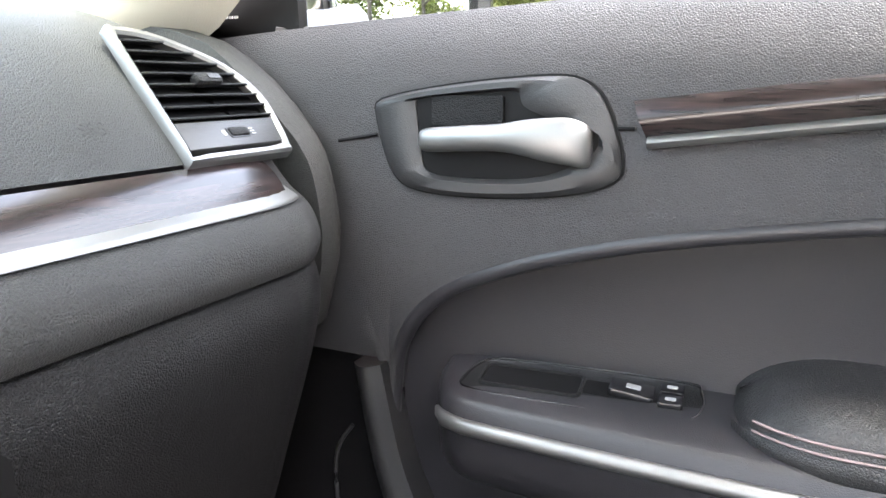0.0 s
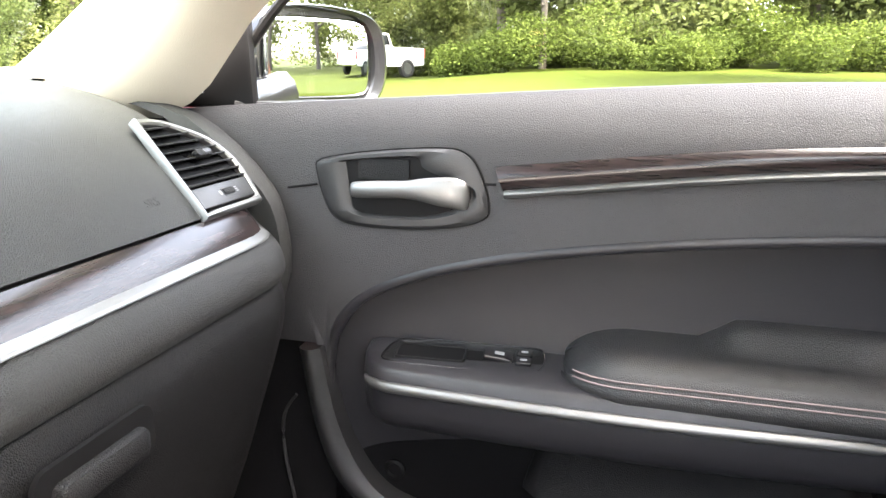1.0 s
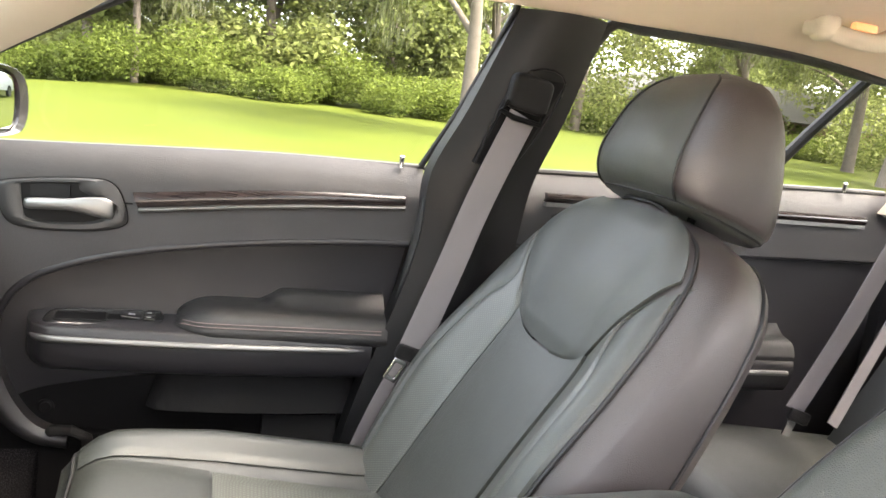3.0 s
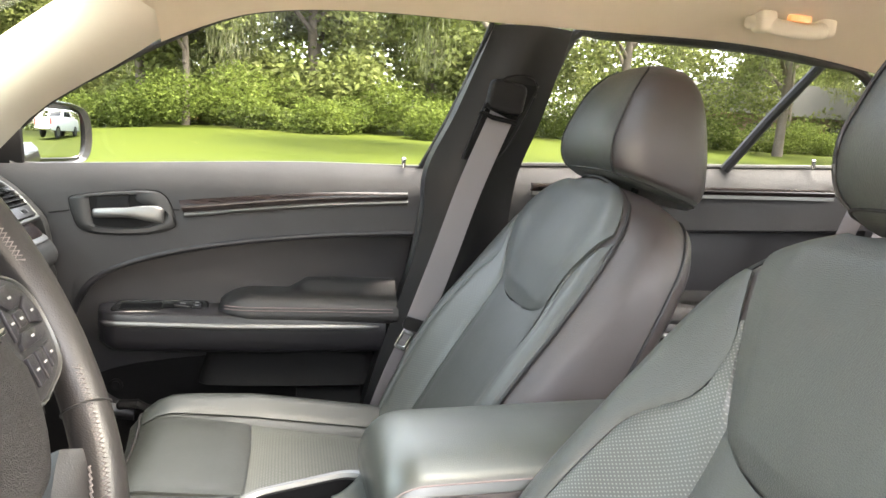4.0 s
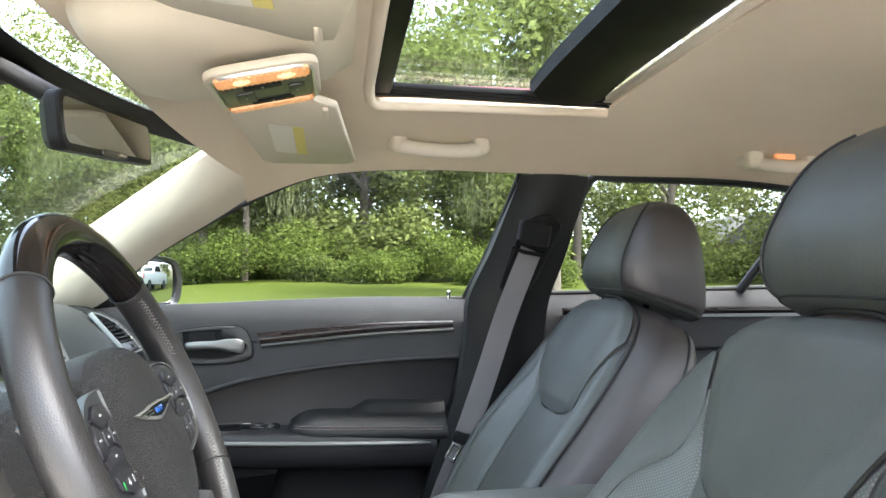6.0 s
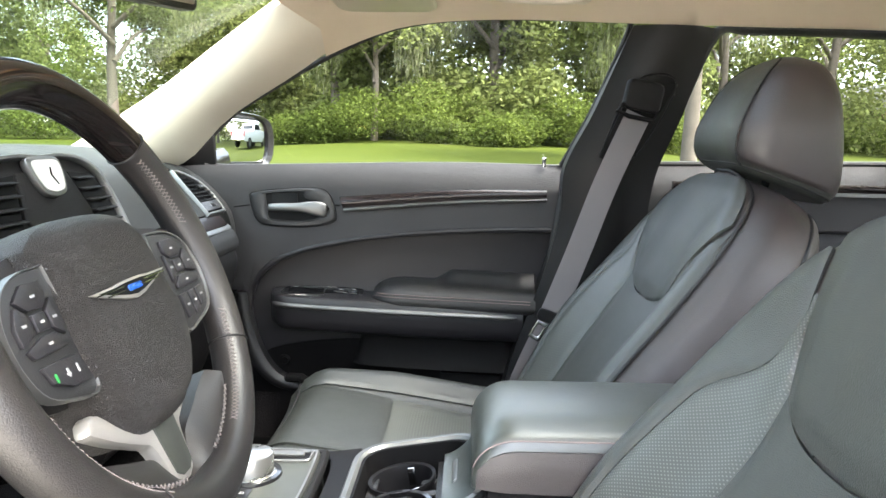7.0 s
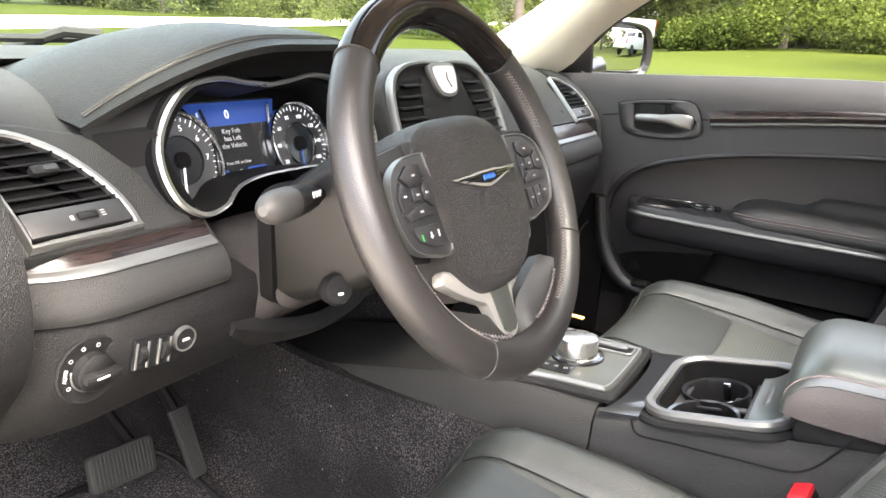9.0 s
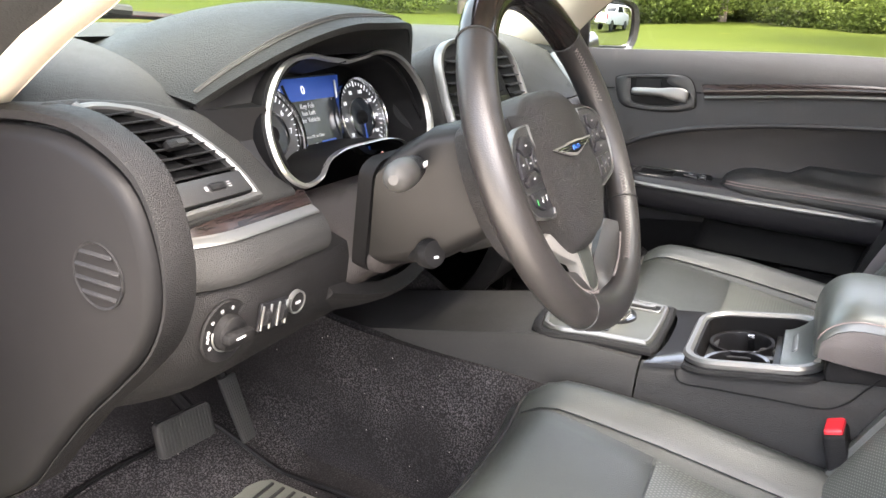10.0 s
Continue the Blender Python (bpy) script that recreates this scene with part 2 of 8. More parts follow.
class Kit:
    """Collects the parts of one thing, all modelled in the thing's own space."""

    def __init__(self, name, at, label, category, group="", kind=""):
        self.at = Vector(at)
        self.root = thing(name, at, label, category, group, kind)

    def add(self, name, bm, material, label="", parent=None, angle=38):
        bmesh.ops.translate(bm, vec=-self.at, verts=bm.verts)
        return finish(name, bm, material, parent or self.root, label, angle)


def smooth(pts, n=6):
    """Catmull-Rom curve through the points."""
    p = [Vector(q) for q in pts]
    out = []
    for i in range(len(p) - 1):
        a, b, c, d = p[max(i - 1, 0)], p[i], p[i + 1], p[min(i + 2, len(p) - 1)]
        for k in range(n):
            t = k / n
            out.append(0.5 * ((2 * b) + (c - a) * t + (2 * a - 5 * b + 4 * c - d) * t * t + (3 * b - a - 3 * c + d) * t ** 3))
    return out + [p[-1]]


def lerp_table(table):
    """A smooth function of one variable through (x, value) pairs in rising order."""
    xs, vs = [a for a, _ in table], [b for _, b in table]

    def f(x):
        if x <= xs[0]:
            return vs[0]
        for i in range(len(xs) - 1):
            if x <= xs[i + 1]:
                h = xs[i + 1] - xs[i]
                t = (x - xs[i]) / h
                m0 = (vs[i + 1] - vs[max(i - 1, 0)]) / (xs[i + 1] - xs[max(i - 1, 0)]) * h
                j = min(i + 2, len(xs) - 1)
                m1 = (vs[j] - vs[i]) / (xs[j] - xs[i]) * h
                return (2 * t ** 3 - 3 * t * t + 1) * vs[i] + (t ** 3 - 2 * t * t + t) * m0 + (-2 * t ** 3 + 3 * t * t) * vs[i + 1] + (t ** 3 - t * t) * m1
        return vs[-1]

    return f


def grid_mesh(rows, closed_u=False, closed_v=False):
    bm = bmesh.new()
    vs = [[bm.verts.new(p) for p in r] for r in rows]
    nu, nv = len(rows), len(rows[0])
    for i in range(nu if closed_u else nu - 1):
        for j in range(nv if closed_v else nv - 1):
            a, b = vs[i][j], vs[(i + 1) % nu][j]
            c, d = vs[(i + 1) % nu][(j + 1) % nv], vs[i][(j + 1) % nv]
            if len({a, b, c, d}) == 4:
                bm.faces.new((a, b, c, d))
    return bm


def slab(P, nu, nv, off):
    """A sheet P(u, v), u and v from 0 to 1, with a thickness: off is a vector, or a distance along the sheet's own normal."""
    rows = [[Vector(P(i / nu, j / nv)) for j in range(nv + 1)] for i in range(nu + 1)]
    bm = grid_mesh(rows)
    bm.normal_update()
    if isinstance(off, (int, float)):
        back_pts = [[None] * (nv + 1) for _ in range(nu + 1)]
        bm.verts.ensure_lookup_table()
        for i in range(nu + 1):
            for j in range(nv + 1):
                back_pts[i][j] = rows[i][j] + bm.verts[i * (nv + 1) + j].normal * off
    else:
        back_pts = [[p + Vector(off) for p in r] for r in rows]
    bm.verts.ensure_lookup_table()
    f = [[bm.verts[i * (nv + 1) + j] for j in range(nv + 1)] for i in range(nu + 1)]
    b = [[bm.verts.new(p) for p in r] for r in back_pts]
    for i in range(nu):
        for j in range(nv):
            bm.faces.new((b[i][j], b[i][j + 1], b[i + 1][j + 1], b[i + 1][j]))
    ring_f = [f[i][0] for i in range(nu)] + [f[nu][j] for j in range(nv)] + [f[i][nv] for i in range(nu, 0, -1)] + [f[0][j] for j in range(nv, 0, -1)]
    ring_b = [b[i][0] for i in range(nu)] + [b[nu][j] for j in range(nv)] + [b[i][nv] for i in range(nu, 0, -1)] + [b[0][j] for j in range(nv, 0, -1)]
    for k in range(len(ring_f)):
        q = (k + 1) % len(ring_f)
        bm.faces.new((ring_f[k], ring_b[k], ring_b[q], ring_f[q]))
    return bm


def tube(pts, r, n=10, closed=False, flat=1.0, hint=(0, 0, 1), taper=None):
    """A rod along the points; flat squeezes it along its second axis."""
    p = [Vector(q) for q in pts]
    rows = []
    for i, q in enumerate(p):
        a = p[i - 1] if i or closed else p[0]
        b = p[(i + 1) % len(p)] if i < len(p) - 1 or closed else p[-1]
        d = (b - a).normalized()
        s = d.cross(Vector(hint))
        s = s.normalized() if s.length > 1e-4 else d.orthogonal().normalized()
        t = s.cross(d).normalized()
        k = r * (taper(i / (len(p) - 1)) if taper else 1)
        rows.append([q + s * (k * math.cos(w)) + t * (k * flat * math.sin(w)) for w in (2 * math.pi * j / n for j in range(n))])
    bm = grid_mesh(rows, closed_u=closed, closed_v=True)
    if not closed:
        bm.verts.ensure_lookup_table()
        bm.faces.new([bm.verts[j] for j in range(n)])
        bm.faces.new([bm.verts[(len(p) - 1) * n + j] for j in reversed(range(n))])
    return bm


def loft(rings):
    """A closed body through rings of equal count, capped at both ends."""
    bm = grid_mesh([[Vector(q) for q in r] for r in rings], closed_v=True)
    bm.verts.ensure_lookup_table()
    n = len(rings[0])
    bm.faces.new([bm.verts[j] for j in range(n)])
    bm.faces.new([bm.verts[(len(rings) - 1) * n + j] for j in reversed(range(n))])
    return bm


def rr(w, h, r, n=5, cx=0.0, cy=0.0):
    """Outline of a rounded rectangle."""
    out = []
    for sx, sy, a0 in ((1, 1, 0), (-1, 1, 90), (-1, -1, 180), (1, -1, 270)):
        for k in range(n + 1):
            a = radians(a0 + 90 * k / n)
            out.append((cx + sx * (w / 2 - r) + r * math.cos(a), cy + sy * (h / 2 - r) + r * math.sin(a)))
    return out


def bevel_all(bm, r, seg=2, angle=30):
    if r > 0:
        es = [e for e in bm.edges if len(e.link_faces) == 2 and e.calc_face_angle(0) > radians(angle)]
        bmesh.ops.bevel(bm, geom=es, offset=r, segments=seg, profile=0.5, affect="EDGES", clamp_overlap=True)
    return bm


def prism(outline, depth, m=Matrix(), bevel=0.0, seg=2):
    """An outline in x, y raised along z from 0 to depth, then placed by m."""
    bm = bmesh.new()
    v = [bm.verts.new((x, y, 0)) for x, y in outline]
    face = bm.faces.new(v)
    bm.normal_update()
    got = bmesh.ops.extrude_face_region(bm, geom=[face])
    bmesh.ops.translate(bm, vec=(0, 0, depth), verts=[g for g in got["geom"] if isinstance(g, bmesh.types.BMVert)])
    bmesh.ops.recalc_face_normals(bm, faces=bm.faces)
    bevel_all(bm, bevel, seg, 40)
    bmesh.ops.transform(bm, matrix=m, verts=bm.verts)
    return bm


def band(outer, inner, depth, m=Matrix(), lip=0.0):
    """A frame between two outlines of equal count, raised along z; lip rounds its inner and outer edges."""
    k = min(lip, depth / 2)
    rows = [[(*p, 0) for p in outer], [(*p, depth - k) for p in outer]]
    mid = lambda f: [(o[0] + (i[0] - o[0]) * f, o[1] + (i[1] - o[1]) * f, depth) for o, i in zip(outer, inner)]
    rows += [mid(0.25), mid(0.75)] if k else [mid(0.0), mid(1.0)]
    rows += [[(*p, depth - k) for p in inner], [(*p, 0) for p in inner]]
    bm = grid_mesh([[Vector(q) for q in r] for r in rows], closed_u=True, closed_v=True)
    bmesh.ops.transform(bm, matrix=m, verts=bm.verts)
    return bm


def rbox(c, size, r=0.004, m=None, seg=2):
    bm = bmesh.new()
    bmesh.ops.create_cube(bm, size=1)
    bmesh.ops.scale(bm, vec=size, verts=bm.verts)
    bevel_all(bm, r, seg)
    if m is not None:
        bmesh.ops.transform(bm, matrix=m, verts=bm.verts)
    bmesh.ops.translate(bm, vec=c, verts=bm.verts)
    return bm


def lathe(profile, m=Matrix(), n=32):
    """A body turned round z from (radius, height) pairs."""
    rows = [[Vector((max(r, 1e-5) * math.cos(2 * math.pi * j / n), max(r, 1e-5) * math.sin(2 * math.pi * j / n), h)) for j in range(n)] for r, h in profile]
    ring = profile[0][0] > 1e-3 and profile[-1][0] > 1e-3
    bm = grid_mesh(rows, closed_u=True, closed_v=True) if ring else loft(rows)
    bmesh.ops.remove_doubles(bm, verts=bm.verts, dist=2e-5)
    bmesh.ops.transform(bm, matrix=m, verts=bm.verts)
    return bm


def join(*bms):
    """One mesh of several pieces that belong to one part."""
    out = bmesh.new()
    for b in bms:
        me = bpy.data.meshes.new("t")
        b.to_mesh(me)
        b.free()
        out.from_mesh(me)
        bpy.data.meshes.remove(me)
    return out


def facing(origin, xdir, ydir):
    """A placing matrix: local x along xdir, local y near ydir, local z towards the viewer's side x cross y."""
    x = Vector(xdir).normalized()
    z = x.cross(Vector(ydir)).normalized()
    y = z.cross(x)
    return Matrix(((x.x, y.x, z.x, origin[0]), (x.y, y.y, z.y, origin[1]), (x.z, y.z, z.z, origin[2]), (0, 0, 0, 1)))


def text(body, size, material, parent, m, label="", at=Vector((0, 0, 0))):
    cu = bpy.data.curves.new("lettering", "FONT")
    cu.body, cu.size, cu.extrude, cu.align_x, cu.align_y = body, size, 0.0002, "CENTER", "CENTER"
    tmp = bpy.data.objects.new("lettering", cu)
    me = bpy.data.meshes.new_from_object(tmp)
    bpy.data.objects.remove(tmp)
    bm = bmesh.new()
    bm.from_mesh(me)
    bpy.data.meshes.remove(me)
    bmesh.ops.transform(bm, matrix=m, verts=bm.verts)
    bmesh.ops.translate(bm, vec=-at, verts=bm.verts)
    return finish("lettering", bm, material, parent, label)


# ---------------------------------------------------------------- ground
def lawn_z(x, y):
    rise = (0.041 - 0.024 * min(1, max(0, (y - 3) / 6))) * max(x - 1.5, 0) if x > 0 else 0.0
    return min(rise, 2.2) + 0.04 * noise.noise(Vector((x * 0.15, y * 0.15, 0)))


def ground_sheet():
    xs = [-900, -300, -100, -40, -20] + [i * 1.5 - 12 for i in range(34)] + [60, 100, 300, 900]
    ys = [-900, -300, -100, -60, -40] + [i * 2.0 - 30 for i in range(40)] + [60, 100, 300, 900]
    return grid_mesh([[Vector((x, y, lawn_z(x, y))) for y in ys] for x in xs])


M_GRASS = mat("mown_lawn_grass", (0.0180, 0.0285, 0.0026), 0.9, grain=1.0, grain_size=60, vary=0.3, vary_size=0.35, color2=(0.039, 0.0475, 0.0065), spec=0.06)
M_ROAD = mat("pale_limestone_gravel", (0.62, 0.58, 0.52), 0.95, grain=1.0, grain_size=40, vary=0.15, vary_size=2.0, spec=0.1)
tagged(finish("ground", ground_sheet(), M_GRASS), "bright green mown lawn rising gently to the wood", "lawn", kind="structure")


# ---------------------------------------------------------------- cabin shell
def floor_P(u, v):
    y = -2.1 + 2.75 * v
    x = -0.74 + 1.48 * u
    z = 0.29 + (max(0, y - 0.25) * 0.55 if y > 0.25 else 0) + (0.05 if y < -0.75 else 0)
    return (x, y, z)


tagged(finish("floor", slab(floor_P, 24, 40, (0, 0, -0.03)), M_CARPET), "charcoal loop carpet in the footwells, lightly dusty", "carpet", kind="structure")
tagged(finish("side_carpet", slab(lambda u, v: (0.792, -0.95 + 1.60 * u, 0.25 + 0.20 * v), 20, 4, (0.012, 0, 0)), M_CARPET), "charcoal carpet up the side of the footwell", "carpet", kind="structure")
TUNNEL = lerp_table([(-0.30, 0.40), (-0.15, 0.43), (-0.02, 0.467), (0.10, 0.512), (0.20, 0.565), (0.45, 0.60), (0.65, 0.62)])
TUNNEL_LEFT = lerp_table([(-0.32, 0.50), (-0.22, 0.545), (-0.15, 0.556), (0.05, 0.553), (0.19, 0.560), (0.45, 0.60), (0.65, 0.62)])
for s, nm in ((1, "right"), (-1, "left")):
    tagged(finish("tunnel_carpet_" + nm, slab(lambda u, v: (s * (0.163 - 0.006 * v - 0.012 * v ** 8) - (0.014 if s < 0 else 0.0), 0.64 - 0.94 * u, 0.285 + ((TUNNEL if s > 0 else TUNNEL_LEFT)(0.64 - 0.94 * u) - 0.285) * v), 40, 14, (-s * 0.02, 0, 0)), M_CARPET), "charcoal carpet on the side of the tunnel", "carpet", kind="structure")

WIN_TOP = lerp_table([(-2.2, 1.20), (-1.75, 1.29), (-1.4, 1.33), (-1.0, 1.328), (-0.78, 1.325), (-0.526, 1.321), (-0.336, 1.299), (-0.212, 1.252), (-0.05, 1.165), (0.06, 1.095), (0.14, 1.02)])
ROOF_MID = lerp_table([(-2.2, 1.33), (-1.8, 1.39), (-1.2, 1.425), (-0.6, 1.42), (-0.3, 1.408), (-0.15, 1.392), (0.06, 1.365)])


def head_z(x, y):
    """Height of the headliner: flat in the middle, rolling down to the window tops."""
    a = min(abs(x) / 0.67, 1.0)
    top, side = ROOF_MID(y), WIN_TOP(y) + 0.004
    return side + (top - side) * (1 - a ** 3.2)


SR_X, SR_F, SR_B = 0.375, -0.43, -0.905


def liner(x0, x1, y0, y1, nx, ny):
    return slab(lambda u, v: (x0 + (x1 - x0) * u, y0 + (y1 - y0) * v, head_z(x0 + (x1 - x0) * u, y0 + (y1 - y0) * v)), nx, ny, (0, 0, 0.018))


FRONT_EDGE = -0.17


def front_edge(x):
    return -0.028 - 0.140 * min(1, abs(x) / 0.6) ** 4


def brow(u, v):
    x = -0.60 + 1.2 * u
    y = FRONT_EDGE + (max(front_edge(x), FRONT_EDGE + 0.002) - FRONT_EDGE) * v
    return (x, y, head_z(x, FRONT_EDGE) + (ROOF_MID(y) - ROOF_MID(FRONT_EDGE)))


head = join(slab(brow, 24, 8, (0, 0, 0.018)), liner(-0.67, -SR_X, -2.0, FRONT_EDGE, 12, 50), liner(SR_X, 0.67, -2.0, FRONT_EDGE, 12, 50), liner(-SR_X, SR_X, SR_F, FRONT_EDGE, 20, 10), liner(-SR_X, SR_X, -2.0, SR_B, 20, 26))
tagged(finish("ceiling", head, M_CREAM), "cream cloth headliner with a large roof window opening", "headliner", kind="structure")


# sunroof: rolled cream edge, black rails, front glass, cross bar, rear glass and the cream blind
roofkit = Kit("sunroof", (0, -0.65, 1.42), "tinted panoramic glass sunroof with black rails, blind half drawn", "sunroof")
edge = [(SR_X + 0.004, SR_B, head_z(SR_X, SR_B) + 0.002)] + [(SR_X + 0.004, y, head_z(SR_X, y) + 0.002) for y in (-0.8, -0.7, -0.6, -0.5)] + [(SR_X - 0.01, SR_F - 0.012, head_z(SR_X, SR_F) + 0.002)]
edge += [(x, SR_F + 0.004, head_z(x, SR_F) + 0.002) for x in (0.3, 0.15, 0, -0.15, -0.3)] + [(-p[0], p[1], p[2]) for p in reversed(edge)]
roofkit.add("edge_roll", tube(smooth(edge, 4), 0.011, 10), M_CREAM, "cream rolled edge of the opening")
for s in (1, -1):
    for k in range(3):
        roofkit.add("rail", rbox((s * (SR_X - 0.010 - 0.013 * k), -0.66, head_z(SR_X, -0.6) + 0.020 + 0.004 * k), (0.010, 0.5, 0.012), 0.003), M_DARK)
roofkit.add("front_rail", rbox((0, SR_F - 0.02, 1.435), (0.74, 0.04, 0.025), 0.005), M_DARK)
glass = roofkit.add("front_glass", slab(lambda u, v: (-0.36 + 0.72 * u, -0.76 + 0.36 * v, 1.468 - 0.02 * (2 * u - 1) ** 2), 12, 6, (0, 0, 0.005)), M_TINT)
glass2 = roofkit.add("rear_glass", slab(lambda u, v: (-0.36 + 0.72 * u, -1.7 + 0.84 * v, 1.468 - 0.02 * (2 * u - 1) ** 2), 12, 6, (0, 0, 0.005)), M_TINT)
glass.visible_shadow = glass2.visible_shadow = False
roofkit.add("cross_bar", slab(lambda u, v: (-0.352 + 0.704 * u, -0.885 + 0.145 * v, 1.440 - 0.015 * math.sin(math.pi * v) - 0.010 * (2 * u - 1) ** 4), 16, 8, (0, 0, 0.03)), M_DARK)
roofkit.add("blind", slab(lambda u, v: (-SR_X + 0.005 + (2 * SR_X - 0.01) * u, -1.5 + (1.5 + SR_B + 0.004) * v, head_z(SR_X, -0.95) + 0.012 + 0.018 * (1 - (2 * u - 1) ** 2)), 12, 8, (0, 0, 0.004)), M_CREAM, "drawn cream cloth blind")
roofkit.add("blind_bar", rbox((0, SR_B + 0.01, head_z(SR_X, -0.95) + 0.02), (2 * SR_X - 0.02, 0.016, 0.012), 0.004), M_PILLAR)


# pillars
def ribbon(pa, pb, bulge, thick, n=14, nv=8):
    """A strip between two edge curves, bulging by a vector in its middle."""
    a, b = smooth(pa, 6), smooth(pb, 6)
    bl = Vector(bulge)

    def P(u, v):
        i = u * (len(a) - 1)
        k = min(int(i), len(a) - 2)
        p, q = a[k].lerp(a[k + 1], i - k), b[k].lerp(b[k + 1], i - k)
        return p.lerp(q, v) + bl * math.sin(math.pi * v)

    return slab(P, n, nv, thick)


for s, nm in ((1, "right"), (-1, "left")):
    lower = [(s * 0.735, 0.20, 0.975), (s * 0.725, 0.134, 1.01), (s * 0.705, 0.045, 1.10), (s * 0.685, -0.10, 1.195), (s * 0.672, -0.20, 1.262), (s * 0.665, -0.30, 1.297)]
    upper = [(s * 0.71, 0.43, 0.99), (s * 0.70, 0.33, 1.05), (s * 0.675, 0.185, 1.14), (s * 0.635, 0.04, 1.24), (s * 0.60, -0.10, 1.335), (s * 0.58, -0.17, 1.375)]
    if s < 0:
        lower = [(-0.70, 0.22, 0.94), (-0.70, 0.147, 0.991), (-0.70, 0.078, 1.038), (-0.697, 0.036, 1.062), (-0.69, -0.03, 1.115), (-0.682, -0.12, 1.20), (-0.672, -0.20, 1.262), (-0.665, -0.30, 1.297)]
        upper = [(-0.71, 0.43, 0.99), (-0.70, 0.33, 1.05), (-0.688, 0.26, 1.095), (-0.675, 0.185, 1.14), (-0.655, 0.11, 1.19), (-0.635, 0.04, 1.24), (-0.60, -0.10, 1.335), (-0.58, -0.17, 1.375)]
        jamb = [Vector(a) + Vector((-0.042, -0.002, 0.002)) for a in lower]
        jamb_edge = [Vector(a) + Vector((-0.055, 0.030, 0.012)) for a in jamb]
        tagged(finish("pillar_jamb_left", ribbon(jamb, [Vector(a) + Vector((-0.001, 0.001, 0)) for a in lower], (0.0, -0.006, 0), (0, 0.02, 0.01)), M_PILLAR), "cream rounded edge of the windscreen pillar", "pillar trim", kind="structure")
        tagged(finish("pillar_seal_left", ribbon(jamb_edge, [a + Vector((-0.001, 0.003, 0)) for a in jamb], (0.0, -0.004, 0), (-0.01, 0.03, 0.01)), M_RUBBER), "black rubber door seal along the pillar", "door seal", kind="structure")
    pb = ribbon(lower, upper, (-s * 0.03, -0.02, 0.0), (s * 0.03, 0.02, 0.012))
    tagged(finish("pillar_front_" + nm, pb, M_PILLAR), "cream moulded windscreen pillar trim", "pillar trim", kind="structure")
    fr = [(s * 0.69, -0.688, 1.03), (s * 0.682, -0.74, 1.15), (s * 0.672, -0.805, 1.326)]
    fr = [(s * 0.70, -0.56, 0.42), (s * 0.70, -0.60, 0.60), (s * 0.70, -0.66, 0.80), (s * 0.698, -0.685, 0.92)] + fr
    re = [(s * 0.70, -0.86, 0.42), (s * 0.70, -0.86, 0.60), (s * 0.70, -0.865, 0.80), (s * 0.70, -0.872, 0.92), (s * 0.695, -0.885, 1.03), (s * 0.685, -0.925, 1.15), (s * 0.672, -0.972, 1.328)]
    pb = ribbon(fr, re, (-s * 0.028, 0, 0), (s * 0.05, 0, 0), 30, 10)
    tagged(finish("pillar_middle_" + nm, pb, M_POST), "black moulded door pillar trim", "pillar trim", kind="structure")
    fr = [(s * 0.70, -1.74, 1.04), (s * 0.675, -1.80, 1.15), (s * 0.64, -1.90, 1.27)]
    re = [(s * 0.66, -2.15, 1.00), (s * 0.62, -2.15, 1.15), (s * 0.58, -2.05, 1.33)]
    tagged(finish("pillar_rear_" + nm, ribbon(fr, re, (-s * 0.02, 0, 0), (s * 0.05, 0, 0)), M_CREAM), "cream rear pillar trim", "pillar trim", kind="structure")


# ---------------------------------------------------------------- outer body of the car
def side_x(y, z):
    return 0.935 - 0.10 * max(0, (z - 0.75) / 0.3) ** 2 * 0.25 - 0.03 * max(0, (0.5 - z)) - 0.07 * max(0, (y - 1.1)) ** 1.5 - 0.05 * max(0, (-2.3 - y)) ** 1.5


car = Kit("car_body", (0, 0, 0.0), "deep red painted saloon car body seen from within", "car", kind="structure")
BELT_OUT = lerp_table([(-3.0, 1.06), (-1.7, 1.06), (-0.7, 0.995), (0.0, 0.98), (0.8, 0.98), (1.9, 0.88)])
for s in (1, -1):
    spans = [("front_wing", 0.22, 1.95), ("rear_wing", -3.0, -1.78)]
    if s > 0:
        spans += [("door_skin", -0.80, 0.20), ("rear_door_skin", -1.76, -0.82)]
    else:
        spans += [("rear_door_skin", -1.76, -0.82)]
    for nm, y0, y1 in spans:
        car.add(nm, slab(lambda u, v: (s * side_x(y0 + (y1 - y0) * u, 0.22 + (BELT_OUT(y0 + (y1 - y0) * u) - 0.22) * v), y0 + (y1 - y0) * u, 0.22 + (BELT_OUT(y0 + (y1 - y0) * u) - 0.22) * v), 16, 10, (-s * 0.012, 0, 0)), M_PAINT)
    car.add("sill", rbox((s * 0.86, -0.75, 0.27), (0.16, 2.0, 0.14), 0.02), M_DARK)
    for y in (1.15, -1.95):
        m = facing((s * 0.90, y, 0.34), (0, s, 0), (0, 0, 1))
        w = car.add("wheel", lathe([(0.0, -0.10), (0.22, -0.11), (0.32, -0.11), (0.342, -0.08), (0.345, 0.0), (0.342, 0.05), (0.32, 0.075), (0.24, 0.07), (0.235, 0.02), (0.0, 0.03)], m), M_RUBBER, "black tyre")
    roof = slab(lambda u, v: (s * (0.40 + 0.31 * u), -2.1 + 2.0 * v, head_z(0.40 + 0.27 * u, min(-2.1 + 2.0 * v, -0.16)) + 0.045), 8, 20, (0, 0, 0.01))
    car.add("roof_side", roof, M_PAINT)
